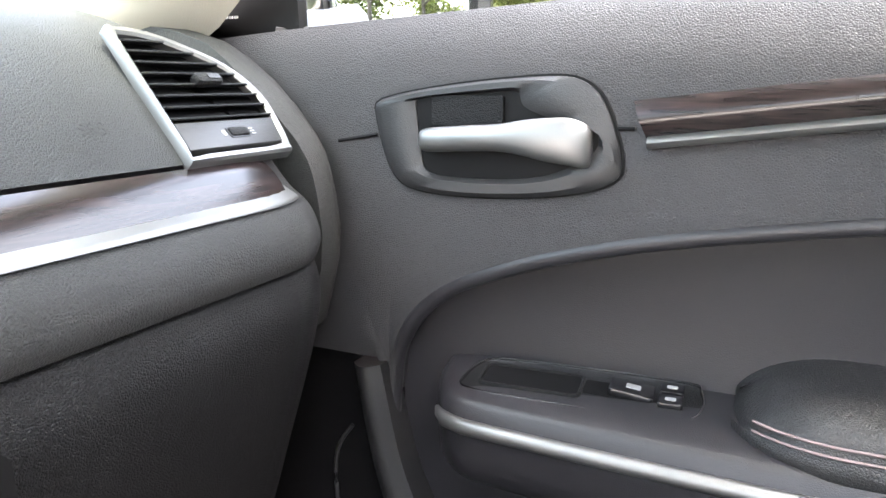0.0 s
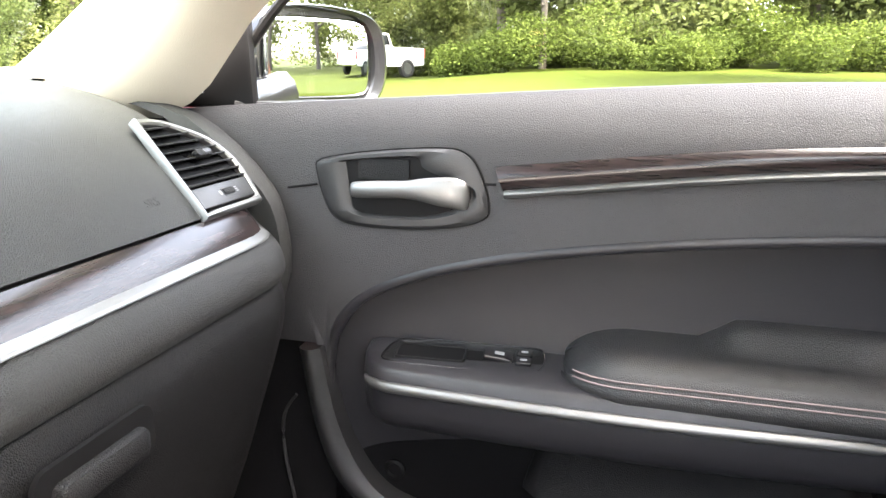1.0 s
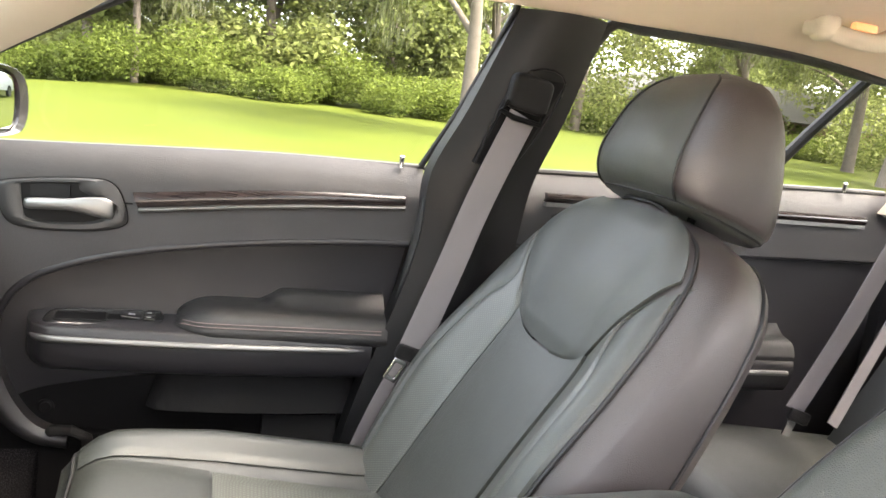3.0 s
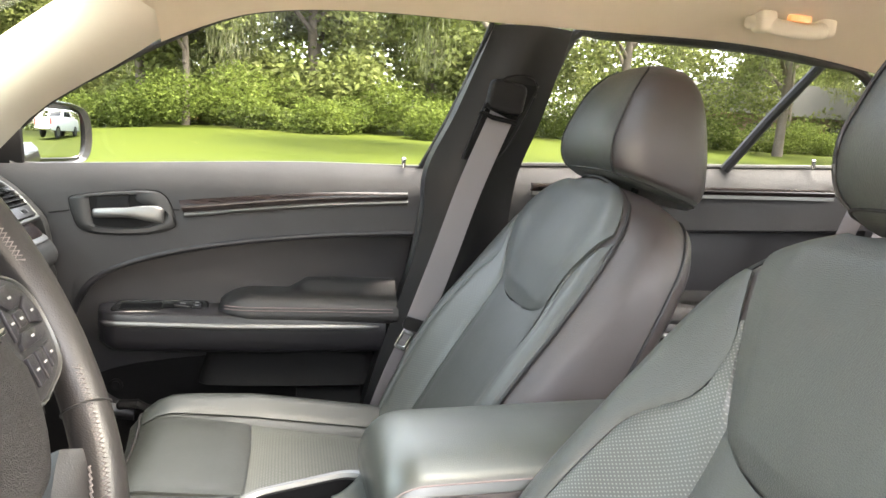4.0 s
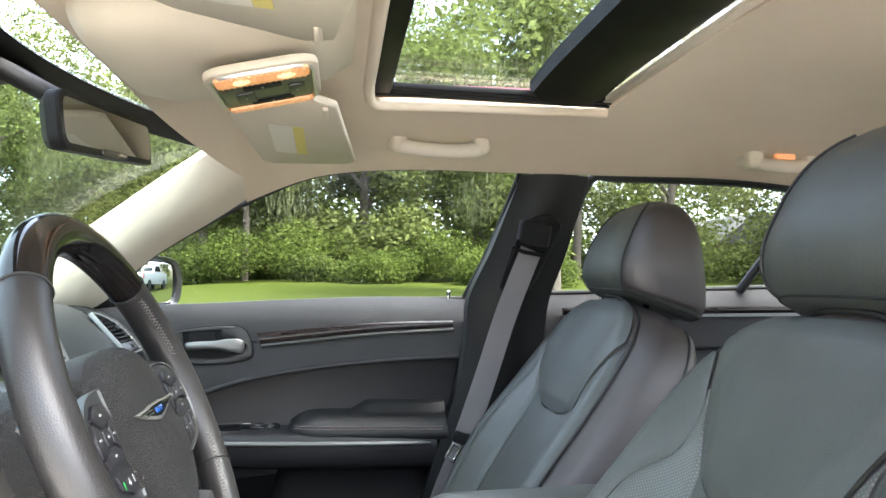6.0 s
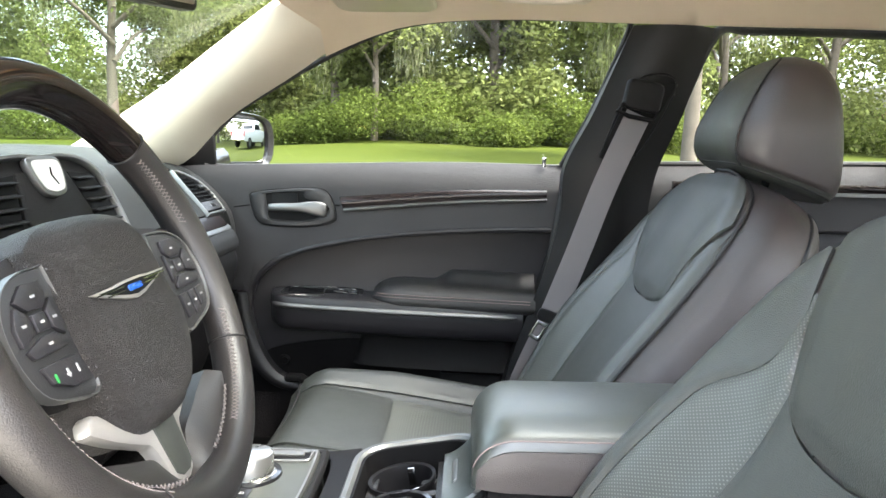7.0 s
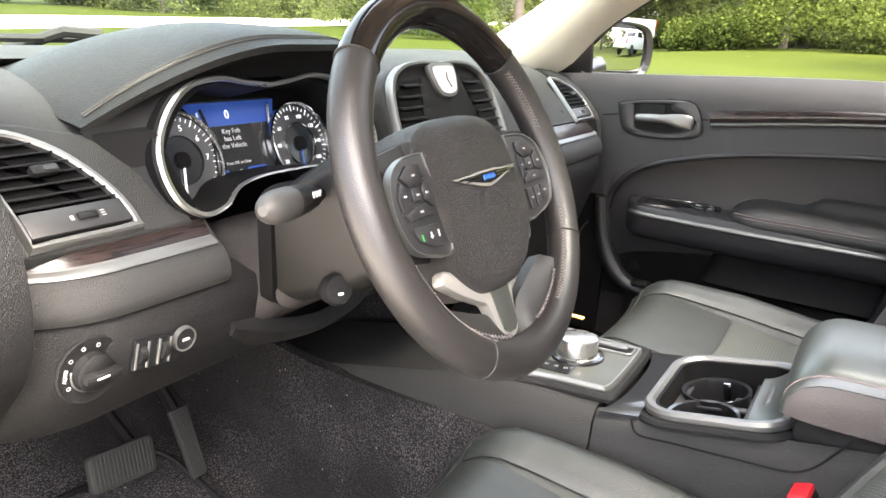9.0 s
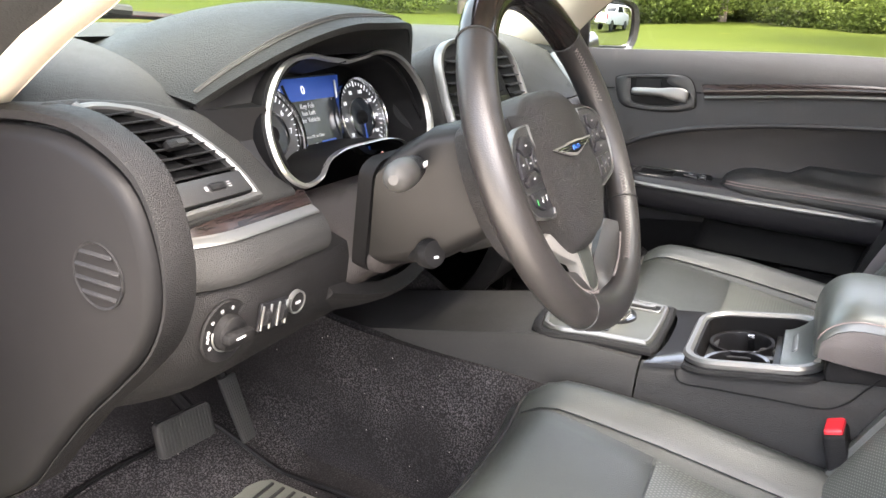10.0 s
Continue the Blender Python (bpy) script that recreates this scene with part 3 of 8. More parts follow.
car.add("bonnet", slab(lambda u, v: (-0.80 + 1.6 * u, 0.66 + 1.3 * v, 0.985 - 0.04 * (2 * u - 1) ** 4 - 0.10 * v ** 2 - 0.01 * v), 16, 14, (0, 0, -0.02)), M_PAINT)
car.add("boot_lid", slab(lambda u, v: (-0.78 + 1.56 * u, -3.0 + 0.6 * v, 1.06 + 0.02 * v), 10, 6, (0, 0, -0.02)), M_PAINT)
car.add("nose", slab(lambda u, v: (-0.82 + 1.64 * u, 1.95 + 0.12 * math.sin(math.pi * u), 0.25 + 0.6 * v), 12, 6, (0, -0.05, 0)), M_PAINT)
car.add("tail", slab(lambda u, v: (-0.80 + 1.6 * u, -3.0 - 0.08 * math.sin(math.pi * u), 0.25 + 0.8 * v), 12, 6, (0, 0.05, 0)), M_PAINT)
car.add("roof_front", slab(lambda u, v: (-0.6 + 1.2 * u, -0.41 + (0.41 + front_edge(-0.6 + 1.2 * u)) * v, ROOF_MID(-0.41 + 0.45 * v) + 0.040 - 0.05 * (2 * u - 1) ** 4), 12, 5, (0, 0, 0.01)), M_PAINT)
car.add("firewall", slab(lambda u, v: (-0.74 + 1.48 * u, 0.66 + 0.02 * v, 0.28 + 0.68 * v), 6, 6, (0, 0.03, 0)), M_DARK)
car.add("underfloor", rbox((0, -0.6, 0.235), (1.6, 3.2, 0.02), 0.003), M_DARK)
car.add("bulkhead", slab(lambda u, v: (-0.70 + 1.40 * u, -2.05 - 0.15 * v, 0.3 + 0.72 * v), 6, 6, (0, -0.03, 0)), M_DARK)
car.add("parcel_shelf", slab(lambda u, v: (-0.68 + 1.36 * u, -2.45 + 0.45 * v, 1.0), 6, 4, (0, 0, -0.03)), M_DARK)


def screen_P(u, v):
    """Windscreen: base curved across, leaning back to the roof."""
    a = 2 * u - 1
    base = Vector((a * 0.72, 0.72 - 0.30 * a * a, 1.0 - 0.0 * a))
    top = Vector((a * 0.59, 0.055 - 0.20 * a * a, 1.378 - 0.012 * a * a))
    return base.lerp(top, v) + Vector((0, 0.05, 0.05)) * math.sin(math.pi * v) * 0.6


wind = Kit("windscreen", (0, 0.4, 1.0), "clear laminated windscreen with a black printed border", "windscreen", kind="structure")
wind.add("pane", slab(screen_P, 20, 14, (0, 0.004, 0.004)), M_WIND)
wind.add("border", slab(lambda u, v: Vector(screen_P(u, 0.915 + 0.085 * v)) + Vector((0, -0.003, -0.004)), 20, 3, (0, 0.002, 0.002)), M_DARK, "black printed glass border")
wind.add("mirror_mount", slab(lambda u, v: Vector(screen_P(0.38 + 0.24 * u + 0.03 * (1 - v) * (1 - 2 * u), 0.80 + 0.16 * v)) + Vector((0, -0.012, -0.016)) * (0.3 + math.sin(math.pi * u)), 10, 8, (0, 0.006, 0.008)), M_DARK, "black sensor shroud")
rear_glass = finish("rear_window", slab(lambda u, v: (-0.62 + 1.24 * u, -2.45 + 0.4 * v, 1.06 + 0.32 * v), 8, 6, (0, 0.003, 0.004)), M_GLASS)
rear_glass.visible_shadow = False
tagged(rear_glass, "clear sloping rear window", "window", kind="structure")


# ---------------------------------------------------------------- passenger front door
UP_X = lerp_table([(0.70, 0.765), (0.74, 0.752), (0.80, 0.742), (0.86, 0.738), (0.92, 0.738), (0.965, 0.742), (0.995, 0.754), (1.015, 0.770), (1.03, 0.785), (1.06, 0.80)])
LOW_X = lerp_table([(0.30, 0.80), (0.50, 0.79), (0.60, 0.785), (0.70, 0.785), (0.76, 0.787), (0.82, 0.781), (0.90, 0.765)])
BELT = lerp_table([(-1.75, 1.083), (-0.9, 1.043), (-0.69, 1.031), (-0.42, 1.024), (-0.06, 1.003), (0.1, 0.993), (0.2, 0.985)])
# lower rim of the upper panel: sweeps up from the front edge and then runs level to the rear
SWEEP = lerp_table([(-0.70, 0.889), (-0.57, 0.883), (-0.40, 0.868), (-0.25, 0.846), (-0.15, 0.823), (-0.072, 0.795), (-0.03, 0.768), (-0.005, 0.735), (0.012, 0.69), (0.02, 0.60)])
REAR_Y = lerp_table([(0.30, -0.50), (0.42, -0.545), (0.535, -0.595), (0.73, -0.655), (0.90, -0.68), (1.03, -0.695)])


def rear_y(z):
    return REAR_Y(z)


def door_upper(u, v):
    """Upper panel with a rolled lower rim. v runs from the sweep to the belt."""
    y = 0.24 + (-0.24 - 0.70) * u
    z0, z1 = SWEEP(min(y, 0.02)), BELT(y)
    if y > 0.02:
        z0 = 0.705
    z = z0 + (z1 - z0) * v
    x = UP_X(z)
    y = max(y, rear_y(z))
    return (x, y, z)


fd = Kit("front_door", (0.74, -0.3, 0.32), "closed passenger door, black grained vinyl with wood and silver trim", "car door")
fd.add("upper_panel", slab(door_upper, 80, 28, (0.03, 0, 0)), M_DOOR, "grained black vinyl upper panel")
rim_line = [(UP_X(SWEEP(y)) + 0.004, y, SWEEP(y) - 0.001) for y in [-0.675 + 0.035 * k for k in range(17)] + [-0.072, -0.05, -0.03, -0.015, -0.005, 0.004, 0.012, 0.018]]
fd.add("panel_rim", tube(smooth(rim_line, 3), 0.007, 10), M_SOFT, "rolled rim of the upper panel")


def door_lower(u, v):
    y = 0.02 + (-0.02 - 0.70) * u
    z1 = SWEEP(min(y, 0.02)) + 0.006
    z0 = 0.33
    z = z0 + (z1 - z0) * v
    y = max(y, rear_y(z))
    return (LOW_X(z), y, z)


fd.add("soft_insert", slab(lambda u, v: door_lower(u, 0.52 + 0.48 * v), 60, 26, (0.03, 0, 0)), M_SOFT, "smooth black soft insert over the armrest")
# Same door below the ledge; the armrest's shade is put into its colour.
fd.add("lower_panel", slab(lambda u, v: door_lower(u, 0.518 * v), 60, 20, (0.03, 0, 0)), M_DARK, "lower panel, blackened for the shade under the armrest")
fd.add("front_strip", ribbon([(0.752, 0.046, 0.702), (0.756, 0.030, 0.60), (0.760, 0.004, 0.525), (0.764, -0.045, 0.478), (0.768, -0.105, 0.462)], [(0.750, 0.018, 0.704), (0.754, 0.000, 0.61), (0.757, -0.026, 0.548), (0.760, -0.060, 0.508), (0.765, -0.108, 0.490)], (-0.010, 0, 0), (0.03, 0, 0), 24, 8), M_TRIM, "dark front edge moulding")
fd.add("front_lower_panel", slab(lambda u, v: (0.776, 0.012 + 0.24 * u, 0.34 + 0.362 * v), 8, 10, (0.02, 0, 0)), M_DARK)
fd.add("speaker_arc", tube(smooth([(0.768, 0.060, 0.63), (0.768, 0.078, 0.60), (0.768, 0.080, 0.55), (0.768, 0.068, 0.48)], 4), 0.0022, 6), M_TRIM)


def arm_section(y):
    """Half-round ledge that carries switches and pad: rings of (x, z) from the panel out and back."""
    f = min(1, max(0, (-0.035 - y) / 0.05))
    f = math.sqrt(max(0, 1 - (1 - f) ** 2))
    r = min(1, max(0, (y + 0.70) / 0.05))
    xo = 0.79 - (0.79 - 0.700 + 0.012 * math.sin(math.pi * min(1, max(0, (-y - 0.05) / 0.6)))) * f
    zt, zb = 0.704 + 0.006 * f, 0.622 + 0.05 * (1 - f)
    zm = 0.690
    pts = [(0.80, zt + 0.006), (xo + 0.022 * f, zt), (xo + 0.006 * f, zt - 0.006), (xo, zm - 0.004), (xo + 0.002, 0.668), (xo + 0.010 * f, 0.645), (xo + 0.028 * f, zb + 0.006), (0.78, zb), (0.80, zb)]
    return pts


ys = [-0.035 - 0.05 * (1 - math.cos(k / 8 * math.pi / 2)) for k in range(9)] + [-0.11 - 0.03 * k for k in range(18)]
ys = [y for y in ys if y > -0.645]
fd.add("armrest_ledge", loft([[(p.x, y, p.z) for p in smooth([(a, 0, b) for a, b in arm_section(y)], 3)] for y in ys]), M_SOFT, "black padded armrest ledge")


def strip_pt(y):
    return (arm_section(y)[3][0] - 0.0015, y, 0.690)


sy = [-0.052, -0.058, -0.068] + [-0.085 - 0.026 * k for k in range(21)]
fd.add("silver_strip", tube([strip_pt(y) for y in sy if y > -0.612], 0.0062, 10, hint=(1, 0, 0), flat=1.0, taper=lambda t: 0.35 + 0.65 * min(1, t * 12, (1 - t) * 25)), M_SILVER, "satin silver armrest strip")

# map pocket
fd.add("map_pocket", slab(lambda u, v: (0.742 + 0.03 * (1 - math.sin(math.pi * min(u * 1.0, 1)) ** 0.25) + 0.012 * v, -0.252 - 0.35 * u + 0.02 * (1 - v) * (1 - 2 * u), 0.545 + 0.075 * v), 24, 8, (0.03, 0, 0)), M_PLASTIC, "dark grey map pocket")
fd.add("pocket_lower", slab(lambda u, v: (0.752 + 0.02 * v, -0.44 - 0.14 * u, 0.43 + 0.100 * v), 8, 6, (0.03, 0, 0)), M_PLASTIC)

# glass, seal and lock knob
def pane_P(u, v):
    y = 0.12 - 0.94 * u
    z0, z1 = BELT(y) - 0.02, max(WIN_TOP(y) + 0.02, BELT(y) + 0.001)
    z = z0 + (z1 - z0) * v
    return (0.795 - 0.40 * max(0, z - 1.02), y, z)


pane = fd.add("window_pane", slab(pane_P, 30, 8, (0.004, 0, 0)), M_GLASS, "clear side window glass")
pane.visible_shadow = False
seal = [(0.76, 0.12, BELT(0.12) + 0.006)] + [(0.786, y, BELT(y) + 0.001) for y in [0.05 - 0.05 * k for k in range(15)]] + [(0.785, -0.70, 1.033)]
fd.add("belt_seal", tube([(x, y, z - 0.006) for x, y, z in seal], 0.005, 8), M_RUBBER)
frame_curve = [(0.797 - 0.40 * max(0, WIN_TOP(y) - 1.02), y, WIN_TOP(y) + 0.010) for y in [0.11, 0.06, 0.0, -0.08, -0.16, -0.22, -0.28, -0.34, -0.44, -0.55, -0.66, -0.77, -0.80]]
frame_curve += [(0.715, -0.775, 1.24), (0.75, -0.735, 1.13), (0.782, -0.69, 1.03)]
fd.add("window_frame", tube(smooth(frame_curve, 4), 0.006, 8), M_RUBBER, "black rubber window frame")
fd.add("lock_knob", lathe([(0.0, 0), (0.0045, 0), (0.0045, 0.014), (0.0055, 0.016), (0.0055, 0.020), (0.003, 0.022), (0.0, 0.022)], Matrix.Translation((0.772, -0.65, 1.024)), 14), M_CHROME, "chrome lock knob")

# wood trim with silver lip
TRIM_T = lerp_table([(-0.66, 0.975), (-0.45, 0.964), (-0.19, 0.936)])
TRIM_B = lerp_table([(-0.66, 0.958), (-0.45, 0.942), (-0.19, 0.911)])


def trim_P(u, v):
    y = -0.195 - 0.462 * u
    zt, zb = TRIM_T(y), TRIM_B(y)
    y2 = y - 0.010 * (1 - v) * (1 - u)
    z = zb + (zt - zb) * v
    return (UP_X(z) - 0.006 - 0.006 * math.sin(math.pi * v), y2, z)


fd.add("wood_trim", slab(trim_P, 40, 8, (0.014, 0, 0)), M_WOOD, "glossy dark burl wood trim")
fd.add("trim_lip", slab(lambda u, v: (UP_X(TRIM_B(-0.2 - 0.45 * u)) - 0.008 - 0.004 * math.sin(math.pi * v), -0.206 - 0.452 * u, TRIM_B(-0.206 - 0.452 * u) - 0.009 + 0.0085 * v), 40, 4, (0.014, 0, 0)), M_SILVER, "satin silver lip")


def door_frame_m(y, z, lift=0.0):
    """Placing on the door's face: local x to the rear, local y up, local z into the cabin."""
    x = UP_X(z) - lift
    return facing((x, y, z), (0, -1, 0), (0.0, 0, 1))


def handle_set(kit, yc, zc, sc=1.0):
    m = door_frame_m(yc, zc, -0.004)
    out = smooth([(-0.097, 0.018, 0), (-0.091, 0.030, 0), (-0.03, 0.041, 0), (0.045, 0.047, 0), (0.072, 0.042, 0), (0.087, 0.024, 0), (0.098, -0.010, 0), (0.092, -0.027, 0), (0.055, -0.038, 0), (-0.01, -0.043, 0), (-0.062, -0.040, 0), (-0.082, -0.028, 0), (-0.092, -0.004, 0), (-0.097, 0.018, 0)], 4)[:-1]
    out = [(p.x * sc, p.y * sc) for p in out]
    hole = smooth([(-0.062, 0.028, 0), (-0.056, 0.031, 0), (-0.01, 0.035, 0), (0.02, 0.036, 0), (0.026, 0.026, 0), (0.045, 0.018, 0), (0.078, 0.012, 0), (0.079, -0.006, 0), (0.05, -0.022, 0), (0.02, -0.028, 0), (-0.02, -0.029, 0), (-0.05, -0.026, 0), (-0.057, -0.012, 0), (-0.062, 0.028, 0)], 4)[:-1]
    hole = [(p.x * sc, p.y * sc) for p in hole]
    kit.add("handle_bezel", band(out, hole, 0.012, m, 0.004), M_TRIM, "dark grey moulded handle surround")
    kit.add("bezel_gap", prism([(x * 1.022, y * 1.035) for x, y in out], 0.0055, m), M_DARK)
    # Shallow plate; its near-black colour replaces the shade of a deep recess.
    kit.add("recess", prism([(x * 1.01, y * 1.01) for x, y in hole], 0.003, m @ Matrix.Translation((0, 0, 0.0035))), M_DARK)
    kit.add("recess_plate", prism(rr(0.058 * sc, 0.022 * sc, 0.002), 0.004, m @ Matrix.Translation((-0.018 * sc, 0.022 * sc, 0.006))), M_PLASTIC)
    lever = [(-0.054, 0.000, 0.014), (-0.048, 0.000, 0.019), (-0.02, 0.002, 0.021), (0.01, 0.0035, 0.022), (0.03, 0.004, 0.022), (0.045, 0.003, 0.021), (0.062, 0.002, 0.019), (0.074, -0.001, 0.015), (0.078, -0.003, 0.011)]
    hs = [0.005, 0.0088, 0.0095, 0.0098, 0.0125, 0.0150, 0.0165, 0.0155, 0.012]
    rings = []
    for (x, y, z), h in zip([tuple(c * sc for c in q) for q in lever], hs):
        rings.append([(x, y + h * sc * math.cos(a), z + 0.006 * math.sin(a)) for a in (2 * math.pi * j / 16 for j in range(16))])
    sm = [smooth([r[j] for r in rings], 4) for j in range(16)]
    bm = loft([[sm[j][i] for j in range(16)] for i in range(len(sm[0]))])
    bmesh.ops.transform(bm, matrix=m, verts=bm.verts)
    kit.add("handle", bm, M_SILVER, "satin silver pull handle")


handle_set(fd, -0.090, 0.906)

# padded armrest
def pad_ring(y):
    t = min(1, max(0, (-0.272 - y) / 0.075))
    f = max(0.0, 1 - (1 - t) ** 2) ** 0.6
    back = 0.060 + 0.022 * min(1, max(0, (-0.40 - y) / 0.06))
    zt = 0.709 + 0.038 * f
    kink = 0.022 * min(1, max(0, (-0.42 - y) / 0.035))
    xo = 0.79 - 0.098 * (0.45 + 0.55 * f)
    e = min(1, max(0, (y + 0.665) / 0.015))
    zt = 0.70 + (zt - 0.70) * (0.7 + 0.3 * math.sqrt(e))
    return [(0.80, 0.698), (xo + 0.03 * f, 0.694), (xo + 0.008, 0.697), (xo, 0.706 + 0.004 * f), (xo + 0.002, 0.716 + 0.004 * f), (xo + 0.010, zt - 0.012), (xo + 0.024, zt - 0.003), (xo + 0.05, zt + 0.003), (0.775, zt + 0.006 + kink), (0.80, zt + 0.008 + kink)]


pys = [-0.274 - 0.06 * (1 - math.cos(k / 9 * math.pi / 2)) for k in range(10)] + [-0.345 - 0.018 * k for k in range(17)] + [-0.640, -0.645]
fd.add("armrest_pad", loft([[(p.x, y, p.z) for p in smooth([(a, 0, b) for a, b in pad_ring(y)], 3)] for y in pys]), M_PAD, "black leather armrest pad with red-grey stitching")
for dz in (0.0, 0.006):
    fd.add("stitching", tube([(pad_ring(y)[4][0] - 0.0012 + dz * 0.35, y, pad_ring(y)[4][1] + 0.002 + dz) for y in pys[4:-2]], 0.0010, 5), M_THREAD)

# ---------------------------------------------------------------- dashboard
PROFILE_TOP = [(0.70, 0.985), (0.58, 1.01), (0.42, 1.025), (0.28, 1.020), (0.20, 1.006), (0.14, 0.985), (0.09, 0.950), (0.055, 0.918), (0.036, 0.899)]
PROFILE_MID = [(0.028, 0.893), (0.010, 0.872), (-0.004, 0.862), (-0.013, 0.850), (-0.016, 0.836), (-0.012, 0.826)]
PROFILE_GLOVE = [(-0.008, 0.822), (-0.014, 0.800), (-0.010, 0.770), (0.0, 0.735), (0.018, 0.68), (0.045, 0.60), (0.08, 0.53), (0.16, 0.46), (0.40, 0.40)]
PROFILE_LOW = [(-0.008, 0.822), (-0.014, 0.800), (-0.012, 0.770), (0.002, 0.745), (0.035, 0.712), (0.075, 0.690), (0.14, 0.680), (0.24, 0.676), (0.36, 0.68)]


def dash_shift(x):
    """The dash bends away from the driver towards both doors."""
    a = max(0, abs(x) - 0.60)
    return 0.9 * a * a * 6 + (0.010 if x > 0.2 else 0.0)


def strip_of(profile, x0, x1, nx, nv, thick, lift=0.0):
    pts = smooth([(0, y, z) for y, z in profile], 5)

    def P(u, v):
        i = v * (len(pts) - 1)
        k = min(int(i), len(pts) - 2)
        p = pts[k].lerp(pts[k + 1], i - k)
        x = x0 + (x1 - x0) * u
        return (x, p.y + dash_shift(x) * (1 if p.y < 0.3 else 0.3), p.z - 0.02 * max(0, abs(x) - 0.55) * (1 if p.y > 0.05 else 0))

    return slab(P, nx, nv, thick)


dash = Kit("dashboard", (0, 0.3, 0.5), "black grained dashboard with silver bands, vents and clock", "dashboard")
pads = [strip_of(PROFILE_TOP, -0.715, -0.552, 10, 40, (0, 0.03, -0.02)), strip_of(PROFILE_TOP[:4], -0.552, -0.205, 16, 20, (0, 0.03, -0.02)), strip_of(PROFILE_TOP, -0.205, 0.715, 40, 40, (0, 0.03, -0.02))]
dash.add("top_pad", join(*pads), M_DASH, "grained soft black top pad")
dash.add("mid_face_passenger", strip_of(PROFILE_MID, 0.20, 0.715, 30, 16, (0, 0.04, 0)), M_DASH)
dash.add("mid_face_driver", strip_of(PROFILE_MID, -0.715, -0.485, 16, 16, (0, 0.04, 0)), M_DASH)
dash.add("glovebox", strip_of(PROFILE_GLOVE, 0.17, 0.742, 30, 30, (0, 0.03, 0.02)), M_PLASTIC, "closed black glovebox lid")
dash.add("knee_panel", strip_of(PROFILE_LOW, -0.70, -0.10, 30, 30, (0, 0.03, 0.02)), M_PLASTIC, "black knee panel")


def trim_band(x0, x1, za, zb, lift):
    """A strip lying on the sloping band of the dash, between two heights."""
    def yz(z):
        pts = smooth([(0, y, q) for y, q in PROFILE_MID], 6)
        for a, b in zip(pts, pts[1:]):
            if b.z <= z <= a.z:
                return a.y + (b.y - a.y) * (a.z - z) / max(a.z - b.z, 1e-6)
        return pts[0].y

    def P(u, v):
        x = x0 + (x1 - x0) * u
        z = za + (zb - za) * v
        return (x, yz(z) + dash_shift(x) - lift - 0.002 * math.sin(math.pi * v), z)

    return slab(P, 30, 6, (0, 0.008, 0.004))


dash.add("wood_strip", trim_band(0.20, 0.640, 0.8925, 0.8735, 0.002), M_WOOD, "glossy dark wood strip")
dash.add("silver_strip", trim_band(0.20, 0.648, 0.8728, 0.8678, 0.004), M_SILVER, "satin silver strip")
dash.add("wood_strip", trim_band(-0.672, -0.490, 0.889, 0.870, 0.002), M_WOOD, "glossy dark wood strip")
dash.add("silver_strip", trim_band(-0.672, -0.490, 0.8698, 0.8645, 0.0035), M_SILVER, "satin silver strip")


